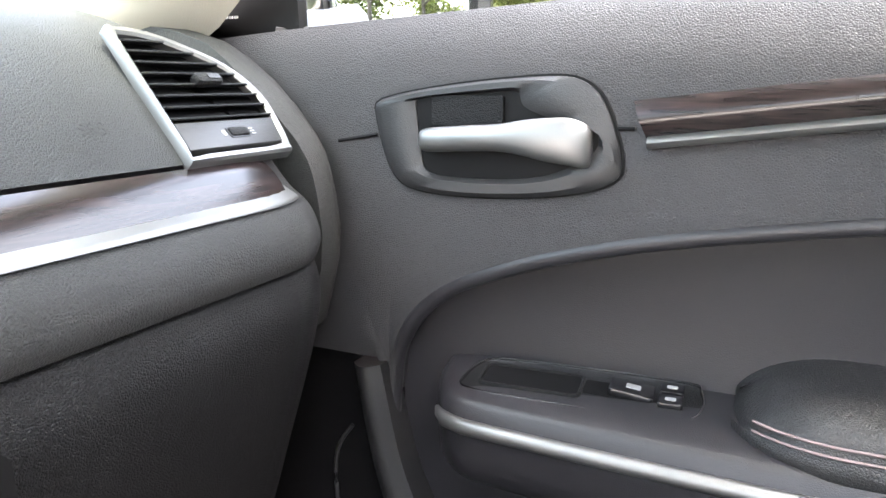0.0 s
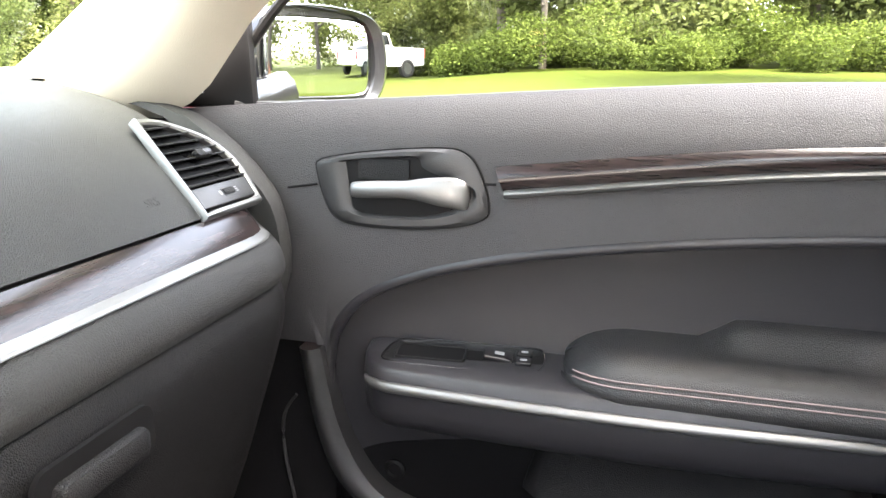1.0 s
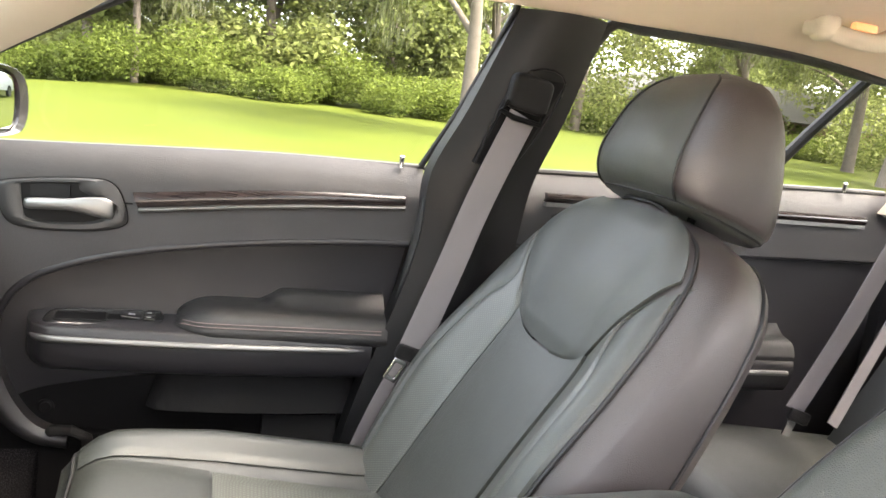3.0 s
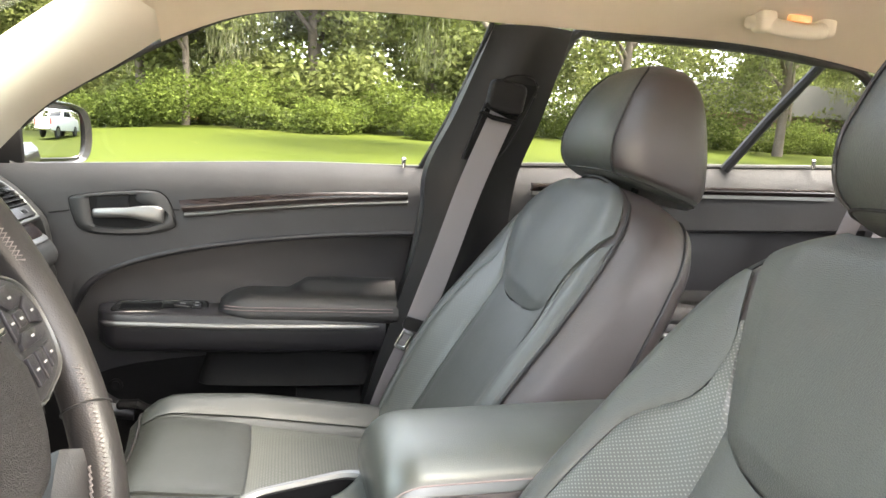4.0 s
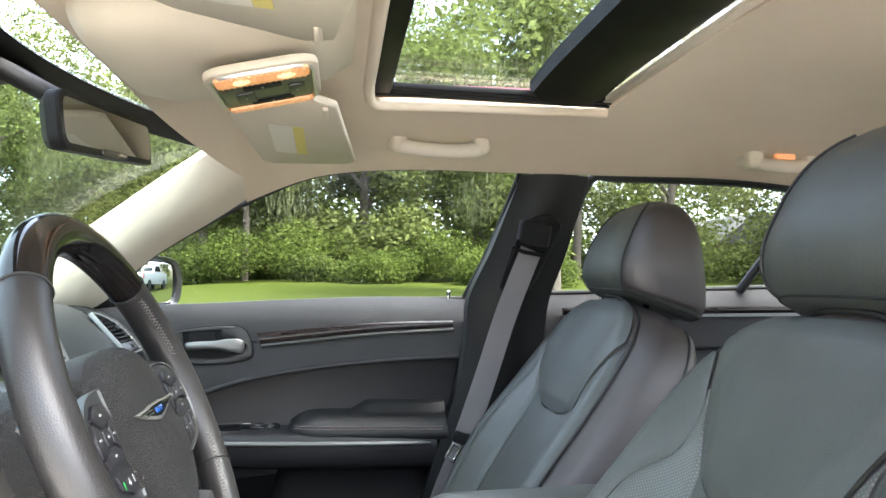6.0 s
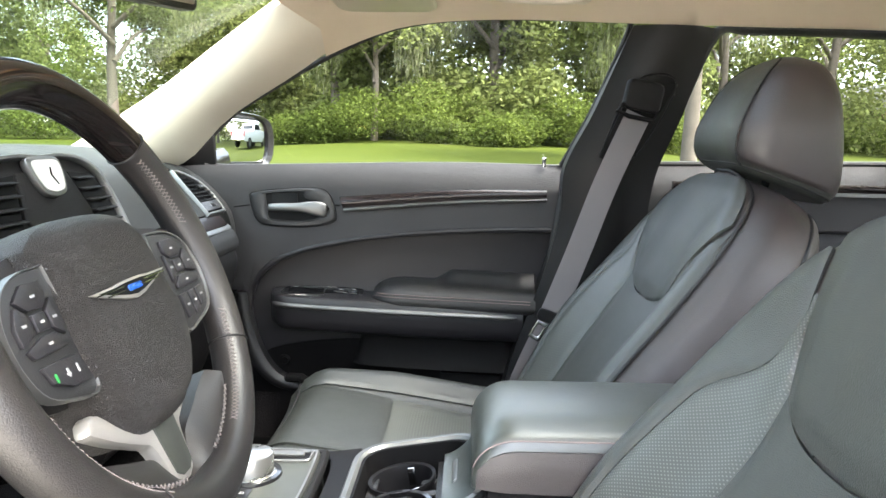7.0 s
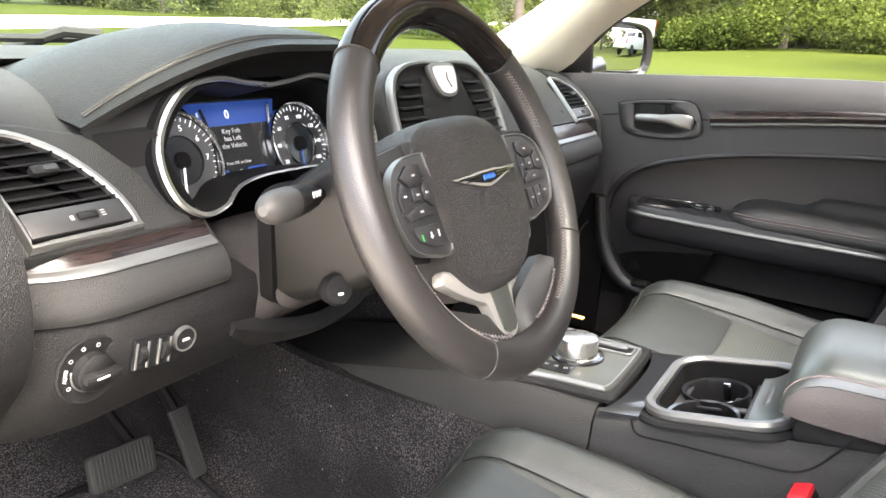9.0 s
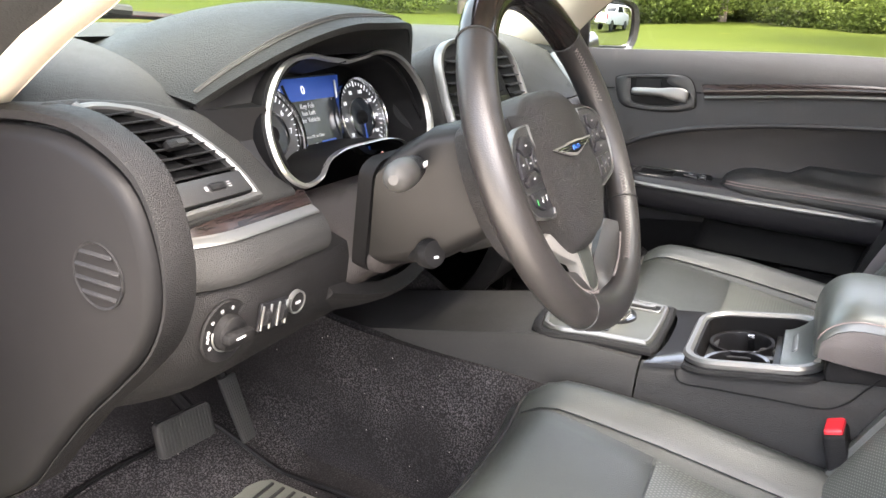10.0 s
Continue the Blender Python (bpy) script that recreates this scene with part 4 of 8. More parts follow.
def fan_vent(kit, o, edge, bow, h):
    """A fan-shaped vent on the sloping dash: a nearly straight inner edge going up, a bowed outer edge coming down, slats, tab and thumb wheel."""
    m = facing(o, (1, 0, 0), (0.0, 0.088, 0.088))
    left = smooth([(x, y, 0) for x, y in edge], 2)
    curve = smooth([(x, y, 0) for x, y in bow], 4)
    e, w = edge[0][0], bow[-1][0]
    n_left = len(left)
    outer = left + curve[1:] + [Vector((w + (e - w) * k / 5, 0, 0)) for k in range(1, 5)]
    c = sum(outer, Vector()) / len(outer)
    n_in = []
    for k, p in enumerate(outer):
        a, b = outer[k - 1], outer[(k + 1) % len(outer)]
        d = (b - a).normalized()
        side = Vector((-d.y, d.x, 0)) if (b - a).cross(c - p).z > 0 else Vector((d.y, -d.x, 0))
        wide = 0.0042 if k < n_left - 1 else (0.0075 if p.y > 0.02 * h else 0.0065)
        n_in.append(p + side * wide * (1.35 if p.y < 0.01 and k in (0, len(outer) - 5) else 1.0))
    inner = n_in
    kit.add("vent_frame", band([(p.x, p.y) for p in outer], [(p.x, p.y) for p in inner], 0.009, m @ Matrix.Translation((0, 0, -0.006)), 0.002), M_SILVER, "satin silver vent frame")
    kit.add("vent_well", prism([(p.x, p.y) for p in inner], 0.002, m @ Matrix.Translation((0, 0, -0.006))), M_DARK)
    floor_h = 0.26 * h

    def span(y):
        xs = []
        for a, b in zip(inner, inner[1:] + inner[:1]):
            if (a.y - y) * (b.y - y) < 0:
                xs.append(a.x + (b.x - a.x) * (y - a.y) / (b.y - a.y))
        return (min(xs), max(xs)) if len(xs) > 1 else (0, 0)

    for k in range(8):
        y = floor_h + 0.005 + k * (0.93 * h - floor_h) / 8
        x0, x1 = span(y)
        if x1 - x0 > 0.012:
            kit.add("slat", rbox((0, 0, 0), (x1 - x0, 0.0090, 0.0018), 0.0008, m @ Matrix.Translation(((x0 + x1) / 2, y, 0.0005)) @ Matrix.Rotation(radians(-56), 4, "X")), M_PLASTIC)
    a0, a1 = span(floor_h - 0.002)
    b0, b1 = span(0.072 * h)
    kit.add("vent_base", prism([(b0, 0.072 * h), (b1, 0.072 * h), (a1, floor_h), (a0, floor_h)], 0.0075, m @ Matrix.Translation((0, 0, -0.004)), 0.0012), M_TRIM, "dark grey base plate")
    wx, wy = b0 * 0.42 + b1 * 0.58, 0.165 * h
    wheel = kit.add("thumb_wheel", rbox((0, 0, 0), (0.019, 0.0075, 0.006), 0.002, m @ Matrix.Translation((wx, wy, 0.0026))), M_PLASTIC, "ribbed thumb wheel")
    kit.add("wheel_edge", band(rr(0.021, 0.0095, 0.002), rr(0.0195, 0.008, 0.002), 0.0008, m @ Matrix.Translation((wx, wy, 0.0034))), M_TRIM, parent=wheel)
    kit.add("wheel_mark", prism(rr(0.0032, 0.0045, 0.0006), 0.0005, m @ Matrix.Translation((wx - 0.0142, wy, 0.0034))), M_MARK, parent=wheel)
    for q in (-0.0024, 0.0, 0.0024):
        kit.add("wheel_mark", prism(rr(0.0042, 0.0010, 0.0003), 0.0005, m @ Matrix.Translation((wx + 0.0145, wy + q, 0.0034))), M_MARK, parent=wheel)
    y = floor_h + 0.005 + 3 * (0.93 * h - floor_h) / 8
    q0, q1 = span(y)
    tab = kit.add("vent_tab", prism(rr(0.025, 0.0095, 0.0035), 0.008, m @ Matrix.Translation((q0 * 0.45 + q1 * 0.55, y, 0.0015)), 0.002), M_PLASTIC)
    kit.add("tab_inlay", prism(rr(0.012, 0.0045, 0.0012), 0.0008, m @ Matrix.Translation((q0 * 0.45 + q1 * 0.55 + 0.004, y, 0.0093))), M_TRIM, parent=tab)


PW, PT, PH = 0.103, 0.020, 0.122
fan_vent(dash, Vector((0.562, 0.040, 0.899)), [(PT * f, PH * f) for f in (0, 0.25, 0.5, 0.76, 1)], [(PT, PH)] + [(a * PW * (1 + k) + b * PT, b * PH) for a, b, k in ((0.24, 0.985, 0), (0.49, 0.91, 0.04), (0.83, 0.72, 0.08), (0.98, 0.46, 0.10), (1.02, 0.20, 0.04))] + [(PW, 0.0)], PH)
DV = Vector((-0.674, 0.0116, 0.8926))
fan_vent(dash, DV, [(0.0085, 0), (0.0084, 0.0247), (0.0055, 0.055), (0.001, 0.0915), (-0.0187, 0.1248)], [(-0.0187, 0.1248), (0.001, 0.1261), (0.0215, 0.1226), (0.0512, 0.1123), (0.0812, 0.0888), (0.1041, 0.0517), (0.1122, 0.023), (0.1126, 0.0)], 0.126)
dash.add("vent_surround", prism([(-0.036, -0.002), (0.172, -0.004), (0.151, 0.105), (0.112, 0.112), (0.06, 0.128), (0.0, 0.138), (-0.036, 0.138)], 0.030, facing(DV, (1, 0, 0), (0, 0.088, 0.088)) @ Matrix.Translation((0, 0, -0.0362)), 0.005, 3), M_DASH, "grained black panel round the vent")

# cluster: hood, bezel, gauges, display
CC = Vector((-0.360, 0.100, 0.9385))
HX = -0.3537


def hood_P(u, v):
    """Brow over the instruments: an arch whose lip faces the driver, steeper towards the middle of the car."""
    a = 2 * u - 1
    rise = max(0, 1 - abs(a) ** (2.0 if a < 0 else 7.3))
    lip = Vector((HX + a * 0.2108, 0.0908 - 0.0671 * (1 - a * a), 0.972 + 0.0816 * rise))
    back = Vector((HX + a * 0.225 + 0.03 * (1 - u) - 0.03 * math.sin(math.pi * v) * (1 - u) ** 2, 0.30 + 0.06 * (1 - a * a), 1.004 + 0.020 * (1 - a * a)))
    p = lip.lerp(back, v)
    p.z += 0.022 * math.sin(math.pi * min(1, v * 1.15)) * (1 - a ** 4) + 0.006 * min(1, v * 8) * rise
    return p


dash.add("cluster_hood", slab(hood_P, 48, 26, -0.008), M_HOOD, "stitched black leather instrument hood")
for q in (0.058, 0.078):
    dash.add("hood_stitching", tube([Vector(hood_P(0.02 + 0.96 * k / 60, q)) + Vector((0, -0.0006, 0.0008)) for k in range(61)], 0.0007, 5), M_DIMTHREAD)
dash.add("hood_seam", tube([Vector(hood_P(0.02 + 0.96 * k / 60, 0.068)) + Vector((0, -0.0002, 0.0002)) for k in range(61)], 0.0012, 5), M_PIPE)
cm = facing(CC, (1, 0, 0), (0, 0.37, 1))
rim_m = facing((-0.357, 0.036, 0.947), (1, 0, 0), (0, 0.30, 0.95))
half = [(0.0, 0.062), (0.035, 0.066), (0.072, 0.071), (0.112, 0.064), (0.142, 0.042), (0.161, 0.012), (0.163, -0.018), (0.152, -0.045), (0.128, -0.060), (0.100, -0.056), (0.078, -0.040), (0.045, -0.033), (0.0, -0.032)]
oc = smooth([(x, y, 0) for x, y in half], 4)
shape = [(p.x, p.y) for p in oc] + [(-p.x, p.y) for p in reversed(oc[1:-1])]


def tun(f, d):
    """The cluster's outline, grown by f and carried d towards the dials."""
    out = []
    for x, y in shape:
        p = rim_m @ Vector((x * (1 + (f - 1) * 0.6), y * f, 0))
        q = cm @ Vector((x * 0.92, y * 0.90 - 0.004, 0.0))
        out.append(p.lerp(q, d))
    return out


dash.add("cluster_bezel", grid_mesh([tun(1.0, 1.02), tun(1.0, 0.7), tun(1.0, 0.35), tun(1.0, 0.05), tun(1.04, 0.0), tun(1.09, 0.03), tun(1.11, 0.15), tun(1.10, 0.6), tun(1.06, 1.0)], closed_u=True, closed_v=True), M_DARK, "black cluster tunnel")
dash.add("cluster_ring", grid_mesh([tun(0.985, 0.03), tun(0.99, -0.06), tun(1.03, -0.08), tun(1.06, -0.03), tun(1.05, 0.05)], closed_u=True, closed_v=True), M_RING, "satin silver cluster ring")


def throat(u, v):
    """Black lining from the hood's lip back to the instrument ring."""
    a = 2 * u - 1
    ring = rim_m @ Vector((a * 0.166, -0.046 + 0.122 * max(0, 1 - abs(a) ** 3.4) ** 0.6, -0.004))
    return Vector(hood_P(u, 0.0)).lerp(ring, v) + Vector((0, 0.010 * math.sin(math.pi * v) + 0.003, -0.003))


dash.add("cluster_shell", slab(throat, 64, 10, 0.004), M_DARK, "black throat under the hood", angle=70)
dash.add("cluster_cheek", slab(lambda u, v: Vector((-0.560, 0.094, 0.965)).lerp(Vector((-0.500, 0.030, 0.862)), v).lerp(Vector((-0.522, 0.040, 0.972)).lerp(Vector((-0.470, 0.030, 0.872)), v), u) + Vector((-0.004, 0, 0)) * math.sin(math.pi * v), 10, 16, (0.01, 0.03, 0)), M_DARK, "black cheek beside the cluster")
dash.add("cluster_face", prism([(x * 0.94, y * 0.92 - 0.004) for x, y in shape], 0.002, cm @ Matrix.Translation((0, 0, -0.003))), M_DARK)
GY = -0.013


def gauge(x, label):
    g = dash.add("gauge", lathe([(0, 0), (0.050, 0), (0.050, 0.003), (0, 0.003)], cm @ Matrix.Translation((x, GY, 0.001)), 48), M_DIAL, label)
    for name, r0, r1, hh, mt in (("gauge_rim", 0.0535, 0.0505, 0.010, M_CHROME), ("inner_ring", 0.0275, 0.0255, 0.006, M_CHROME)):
        dash.add(name, lathe([(r1, 0), (r0, 0), (r0, hh * 0.7), ((r0 + r1) / 2, hh), (r1, hh * 0.7)], cm @ Matrix.Translation((x, GY, 0.002)), 52), mt, parent=g)
    for k in range(33):
        a = radians(220 - 260 * k / 32)
        r = 0.0455
        dash.add("tick", rbox((0, 0, 0), (0.0075 if k % 4 == 0 else 0.0040, 0.0011 if k % 4 == 0 else 0.0007, 0.0008), 0, cm @ Matrix.Translation((x + r * math.cos(a), GY + r * math.sin(a), 0.0045)) @ Matrix.Rotation(a, 4, "Z")), M_LIT, parent=g)
    return g


gl, gr = gauge(-0.092, "tachometer dial"), gauge(0.092, "speedometer dial")
for g_, x, a in ((gl, -0.092, 258), (gr, 0.092, 262)):
    a = radians(a)
    dash.add("dial_well", lathe([(0, 0), (0.0255, 0), (0.0255, 0.0012), (0, 0.0012)], cm @ Matrix.Translation((x, GY, 0.0042)), 32), M_SCREEN, parent=g_)
    dash.add("needle", tube([cm @ Vector((x - 0.008 * math.cos(a), GY - 0.008 * math.sin(a), 0.008)), cm @ Vector((x + 0.044 * math.cos(a), GY + 0.044 * math.sin(a), 0.008))], 0.0012, 6), M_LIT if g_ is gl else M_BLUE, parent=g_)
    dash.add("dial_cap", lathe([(0, 0), (0.010, 0), (0.009, 0.004), (0, 0.005)], cm @ Matrix.Translation((x, GY, 0.005)), 24), M_DARK, parent=g_)
for k, ch in enumerate("01234567"):
    a = radians(262 - 262 * k / 7)
    text(ch, 0.0095, M_LIT, gl, cm @ Matrix.Translation((-0.092 + 0.0355 * math.cos(a), GY + 0.0355 * math.sin(a), 0.0046)), at=dash.at)
for k, ch in enumerate(("20", "40", "60", "80", "100", "120", "140", "160")):
    a = radians(215 - 250 * k / 7)
    text(ch, 0.0068, M_LIT, gr, cm @ Matrix.Translation((0.092 + 0.0355 * math.cos(a), GY + 0.0355 * math.sin(a), 0.0046)), at=dash.at)
disp = dash.add("display", prism(rr(0.130, 0.094, 0.006), 0.001, cm @ Matrix.Translation((0, 0.002, -0.0005))), M_SCREEN, "lit driver display with blue bands")
DX = -0.011
dash.add("display_band", prism([(-0.072, 0.047), (-0.050, 0.022), (-0.046, 0.020), (0.050, 0.020), (0.060, 0.024), (0.068, 0.047)][::-1], 0.0008, cm @ Matrix.Translation((0, 0, 0.0006))), M_BLUE, parent=disp)
for x, w in ((DX + 0.026, 0.030), (DX - 0.028, 0.018)):
    dash.add("display_band", prism(rr(w, 0.0105, 0.002), 0.0008, cm @ Matrix.Translation((x, -0.036, 0.0006))), M_BLUE, parent=disp)
for x, w in ((DX + 0.022, 0.008), (DX - 0.030, 0.005), (DX - 0.014, 0.004)):
    dash.add("display_mark", prism(rr(w, 0.0025, 0.001), 0.0004, cm @ Matrix.Translation((x, -0.036, 0.0015))), M_REDLIT if w == 0.004 else M_MARK, parent=disp)
for k in range(2):
    dash.add("display_mark", prism(rr(0.004, 0.003, 0.001), 0.0004, cm @ Matrix.Translation((DX - 0.037, 0.024 - 0.006 * k, 0.0016))), M_REDLIT, parent=disp)
for s in (1, -1):
    dash.add("display_edge", tube(smooth([cm @ Vector((s * (0.052 - 0.006 * math.sin(math.pi * k / 6)) + 0.002, 0.040 - 0.078 * k / 6, 0.004)) for k in range(7)], 3), 0.0018, 6), M_RING if s > 0 else M_DARK, parent=disp)
for body, size, x, y in (("0", 0.014, DX, 0.032), ("E", 0.007, DX - 0.042, 0.034), ("Press OK to Clear", 0.0050, DX, -0.024), ("Key Fob", 0.0082, DX, 0.013), ("has Left", 0.0082, DX, 0.0045), ("the Vehicle", 0.0082, DX, -0.004), ("P", 0.010, DX, -0.036)):
    text(body, size, M_TEXT if y < 0.03 else M_LIT, disp, cm @ Matrix.Translation((x, y, 0.0015)), at=dash.at)

# centre stack
stack = Kit("centre_stack", (0.012, 0.05, 0.6), "black centre stack with silver surround, analogue clock and vents", "centre console")
sm = facing((0.012, 0.052, 0.965), (1, 0, 0), (0, 0.45, 1))


def st(x, y, z=0.0):
    return sm @ Matrix.Translation((x, y, z))


half = [(0.0, 0.064), (0.05, 0.066), (0.10, 0.060), (0.135, 0.040), (0.150, 0.005), (0.156, -0.05), (0.150, -0.14), (0.135, -0.235), (0.10, -0.25), (0.0, -0.25)]
oc = smooth([(x, y, 0) for x, y in half], 4)
outer = [(p.x, p.y) for p in oc] + [(-p.x, p.y) for p in reversed(oc[1:-1])]
inner = [(x * 0.93, y * 0.93 - 0.0045 + 0.002) for x, y in outer]
stack.add("stack_body", prism([(x * 1.04, y * 1.01) for x, y in outer], 0.06, st(0, 0, -0.055), 0.006), M_DASH)
stack.add("stack_surround", band(outer, inner, 0.016, st(0, 0, 0.0), 0.005), M_SILVER, "satin silver surround")
stack.add("stack_face", prism(inner, 0.008, st(0, 0, 0)), M_PLASTIC)
for s in (1, -1):
    vo = [(s * 0.060, 0.040), (s * 0.105, 0.036), (s * 0.126, 0.018), (s * 0.136, -0.015), (s * 0.140, -0.062), (s * 0.098, -0.062), (s * 0.082, -0.02)]
    vo = vo if s > 0 else list(reversed(vo))
    vent = stack.add("centre_vent", prism(vo, 0.004, st(0, 0, 0.006)), M_DARK, "black slatted vent")
    for k in range(6):
        y = 0.030 - 0.016 * k
        xi = 0.065 + 0.0045 * k + (0.004 if k > 3 else 0)
        xo = (0.112, 0.126, 0.133, 0.136, 0.138, 0.139)[k]
        stack.add("slat", rbox((0, 0, 0), (xo - xi, 0.013, 0.0022), 0.0008, st(s * (xi + xo) / 2, y, 0.0125) @ Matrix.Rotation(radians(-60), 4, "X")), M_PLASTIC, parent=vent)
co_ = [(p.x, p.y) for p in smooth([(0, 0.060, 0), (0.030, 0.059, 0), (0.037, 0.050, 0), (0.033, 0.028, 0), (0.023, 0.011, 0), (0, 0.006, 0)], 4)]
co_ = co_ + [(-x, y) for x, y in reversed(co_[1:-1])]
clock = stack.add("clock", prism(co_, 0.010, st(0, 0, 0.009), 0.002), M_SILVER, "silver framed analogue clock")
stack.add("clock_face", prism([(x * 0.8, 0.034 + (y - 0.034) * 0.8) for x, y in co_], 0.002, st(0, 0, 0.0185)), M_DIALFACE, parent=clock)
for a, r in ((70, 0.011), (300, 0.015)):
    a = radians(a)
    stack.add("clock_hand", tube([st(0, 0.034, 0.0215) @ Vector((0, 0, 0)), st(0, 0.034, 0.0215) @ Vector((r * math.cos(a), r * math.sin(a), 0))], 0.0008, 5), M_DARK, parent=clock)
stack.add("clock_apron", prism([(0.055, 0.042), (0.078, -0.018), (0.066, -0.026), (-0.066, -0.026), (-0.078, -0.018), (-0.055, 0.042)][::-1], 0.006, st(0, 0, 0.006), 0.002), M_PLASTIC)
stack.add("radio_screen", prism(rr(0.165, 0.075, 0.006), 0.006, st(0, -0.072, 0.006), 0.001), M_GLOSS, "switched-off glossy touch screen")
for y in (-0.132, -0.19):
    for x in (-0.09, -0.03, 0.03, 0.09):
        k_ = stack.add("stack_button", prism(rr(0.046, 0.020, 0.004), 0.006, st(x, y, 0.006), 0.0015), M_PLASTIC)
        stack.add("button_mark", prism(rr(0.010, 0.003, 0.001), 0.0005, st(x, y, 0.0121)), M_MARK, parent=k_)
for x in (-0.1, 0.0, 0.1):
    kn = stack.add("stack_knob", lathe([(0, 0), (0.019, 0), (0.018, 0.014), (0.016, 0.017), (0, 0.017)], st(x, -0.162, 0.007), 24), M_GLOSS)
    stack.add("knob_ring", lathe([(0.0185, 0), (0.0205, 0), (0.0205, 0.005), (0.0185, 0.005)], st(x, -0.162, 0.007), 24), M_CHROME, parent=kn)
for y in (-0.215, -0.235):
    stack.add("lower_bar", prism(rr(0.24, 0.004, 0.0015), 0.004, st(0, y, 0.007), 0.001), M_SILVER)

# ---------------------------------------------------------------- centre console
con = Kit("floor_console", (0, -0.35, 0.3), "black centre console with rotary shifter, cup holders and padded lid", "console")


CON_X = -0.030


def con_z(y):
    return 0.625 + 0.20 * max(0, -0.30 - y) * 0.9 if y < -0.30 else (0.625 if y < -0.15 else 0.625 - 0.24 * (y + 0.15))


def con_ring(y):
    t = con_z(y)
    w = 0.112 + 0.008 * max(0, min(1, (-0.30 - y) / 0.2))
    half = [(w + 0.02, 0.30), (w + 0.016, 0.42), (w + 0.010, t - 0.06), (w + 0.003, t - 0.014), (w - 0.008, t)]
    return [(CON_X - x, y, z) for x, z in half] + [(CON_X, y, t + 0.001)] + [(CON_X + x, y, z) for x, z in reversed(half)]


con.add("console_body", loft([con_ring(y) for y in [0.50 - 0.05 * k for k in range(16)] + [-0.295]]), M_DASH, "grained black console side")


def wall_strip(s, y0, y1, n):
    def P(u, v):
        y = y0 + (y1 - y0) * u
        r = con_ring(y)
        pts = [Vector(r[k]) for k in range(5)]
        i = v * 4
        k = min(int(i), 3)
        p = pts[k].lerp(pts[k + 1], i - k)
        return (CON_X + s * abs(p.x - CON_X), p.y, p.z)

    return slab(P, n, 12, (-s * 0.012, 0, -0.004))


for s in (1, -1):
    con.add("console_side", wall_strip(s, -0.298, -0.86, 20), M_DASH, "grained black console side")

# cup holders in a silver-framed well
CUP = Vector((-0.035, -0.436, 0))
well_m = facing((CUP.x, CUP.y, con_z(CUP.y) + 0.002), (1, 0, 0), (0, 1, -0.20))
o_ = rr(0.212, 0.180, 0.046, 8)
i_ = rr(0.186, 0.154, 0.036, 8)
con.add("cup_frame", band(o_, i_, 0.010, well_m, 0.004), M_SILVER, "satin silver cup holder frame")
con.add("frame_skirt", band(rr(0.240, 0.206, 0.056, 8), o_, 0.006, well_m @ Matrix.Translation((0, 0, -0.005)), 0.003), M_PLASTIC, "black skirt of the frame")
con.add("well_wall", band(i_, rr(0.178, 0.146, 0.033, 8), 0.085, well_m @ Matrix.Translation((0, 0, -0.08))), M_DARK)
con.add("well_floor", prism(i_, 0.004, well_m @ Matrix.Translation((0, 0, -0.08))), M_DARK)
deck = join(*[prism(p, 0.004, well_m @ Matrix.Translation((0, 0, -0.026)), 0.001) for p in ([(-0.088, -0.036), (0.088, -0.036), (0.088, -0.022), (-0.088, -0.022)], [(-0.006, -0.022), (0.006, -0.022), (0.006, 0.066), (-0.006, 0.066)], [(-0.088, 0.058), (0.088, 0.058), (0.080, 0.070), (-0.080, 0.070)])])
con.add("cup_deck", deck, M_TRIM, "dark insert between the cups")
for x in (-0.041, 0.041):
    con.add("cup_holder", lathe([(0.043, -0.078), (0.043, -0.026), (0.0455, -0.020), (0.0450, -0.0155), (0.0405, -0.0165), (0.0385, -0.024), (0.0375, -0.074), (0.0, -0.074), (0.0, -0.078)], well_m @ Matrix.Translation((x, 0.024, 0)), 40), M_GLOSS, "black round cup holder with a glossy lip")
for x in (-0.041, 0.041):
    con.add("cup_finger", rbox((0, 0, 0), (0.014, 0.026, 0.030), 0.005, well_m @ Matrix.Translation((x, -0.012, -0.040))), M_RUBBER, "rubber gripping finger")
con.add("divider_clip", rbox((0, 0, 0), (0.004, 0.010, 0.026), 0.0015, well_m @ Matrix.Translation((0.052, 0.012, -0.022))), M_CHROME)

# shifter plate
sh = facing((-0.022, -0.226, con_z(-0.226) + 0.001), (1, 0, 0), (0, 1, -0.06))
plate = [(p.x, p.y) for p in smooth([(-0.086, -0.066, 0), (-0.070, -0.076, 0), (0.060, -0.074, 0), (0.076, -0.062, 0), (0.082, 0.0, 0), (0.084, 0.085, 0), (-0.084, 0.085, 0), (-0.088, 0.0, 0), (-0.086, -0.066, 0)], 4)][:-1]
con.add("shifter_plate", prism(plate, 0.008, sh, 0.002), M_INLAY, "dark grey-green shifter plate")
con.add("shifter_frame", band([(x * 0.99, y * 0.99) for x, y in plate], [(x * 0.91, y * 0.92) for x, y in plate], 0.013, sh @ Matrix.Translation((0, 0, -0.001)), 0.004), M_SILVER, "satin silver shifter frame")
con.add("shifter_skirt", band([(x * 1.17, y * 1.14) for x, y in plate], [(x * 0.985, y * 0.985) for x, y in plate], 0.009, sh @ Matrix.Translation((0, 0, -0.002)), 0.004), M_PLASTIC, "dark skirt round the shifter")
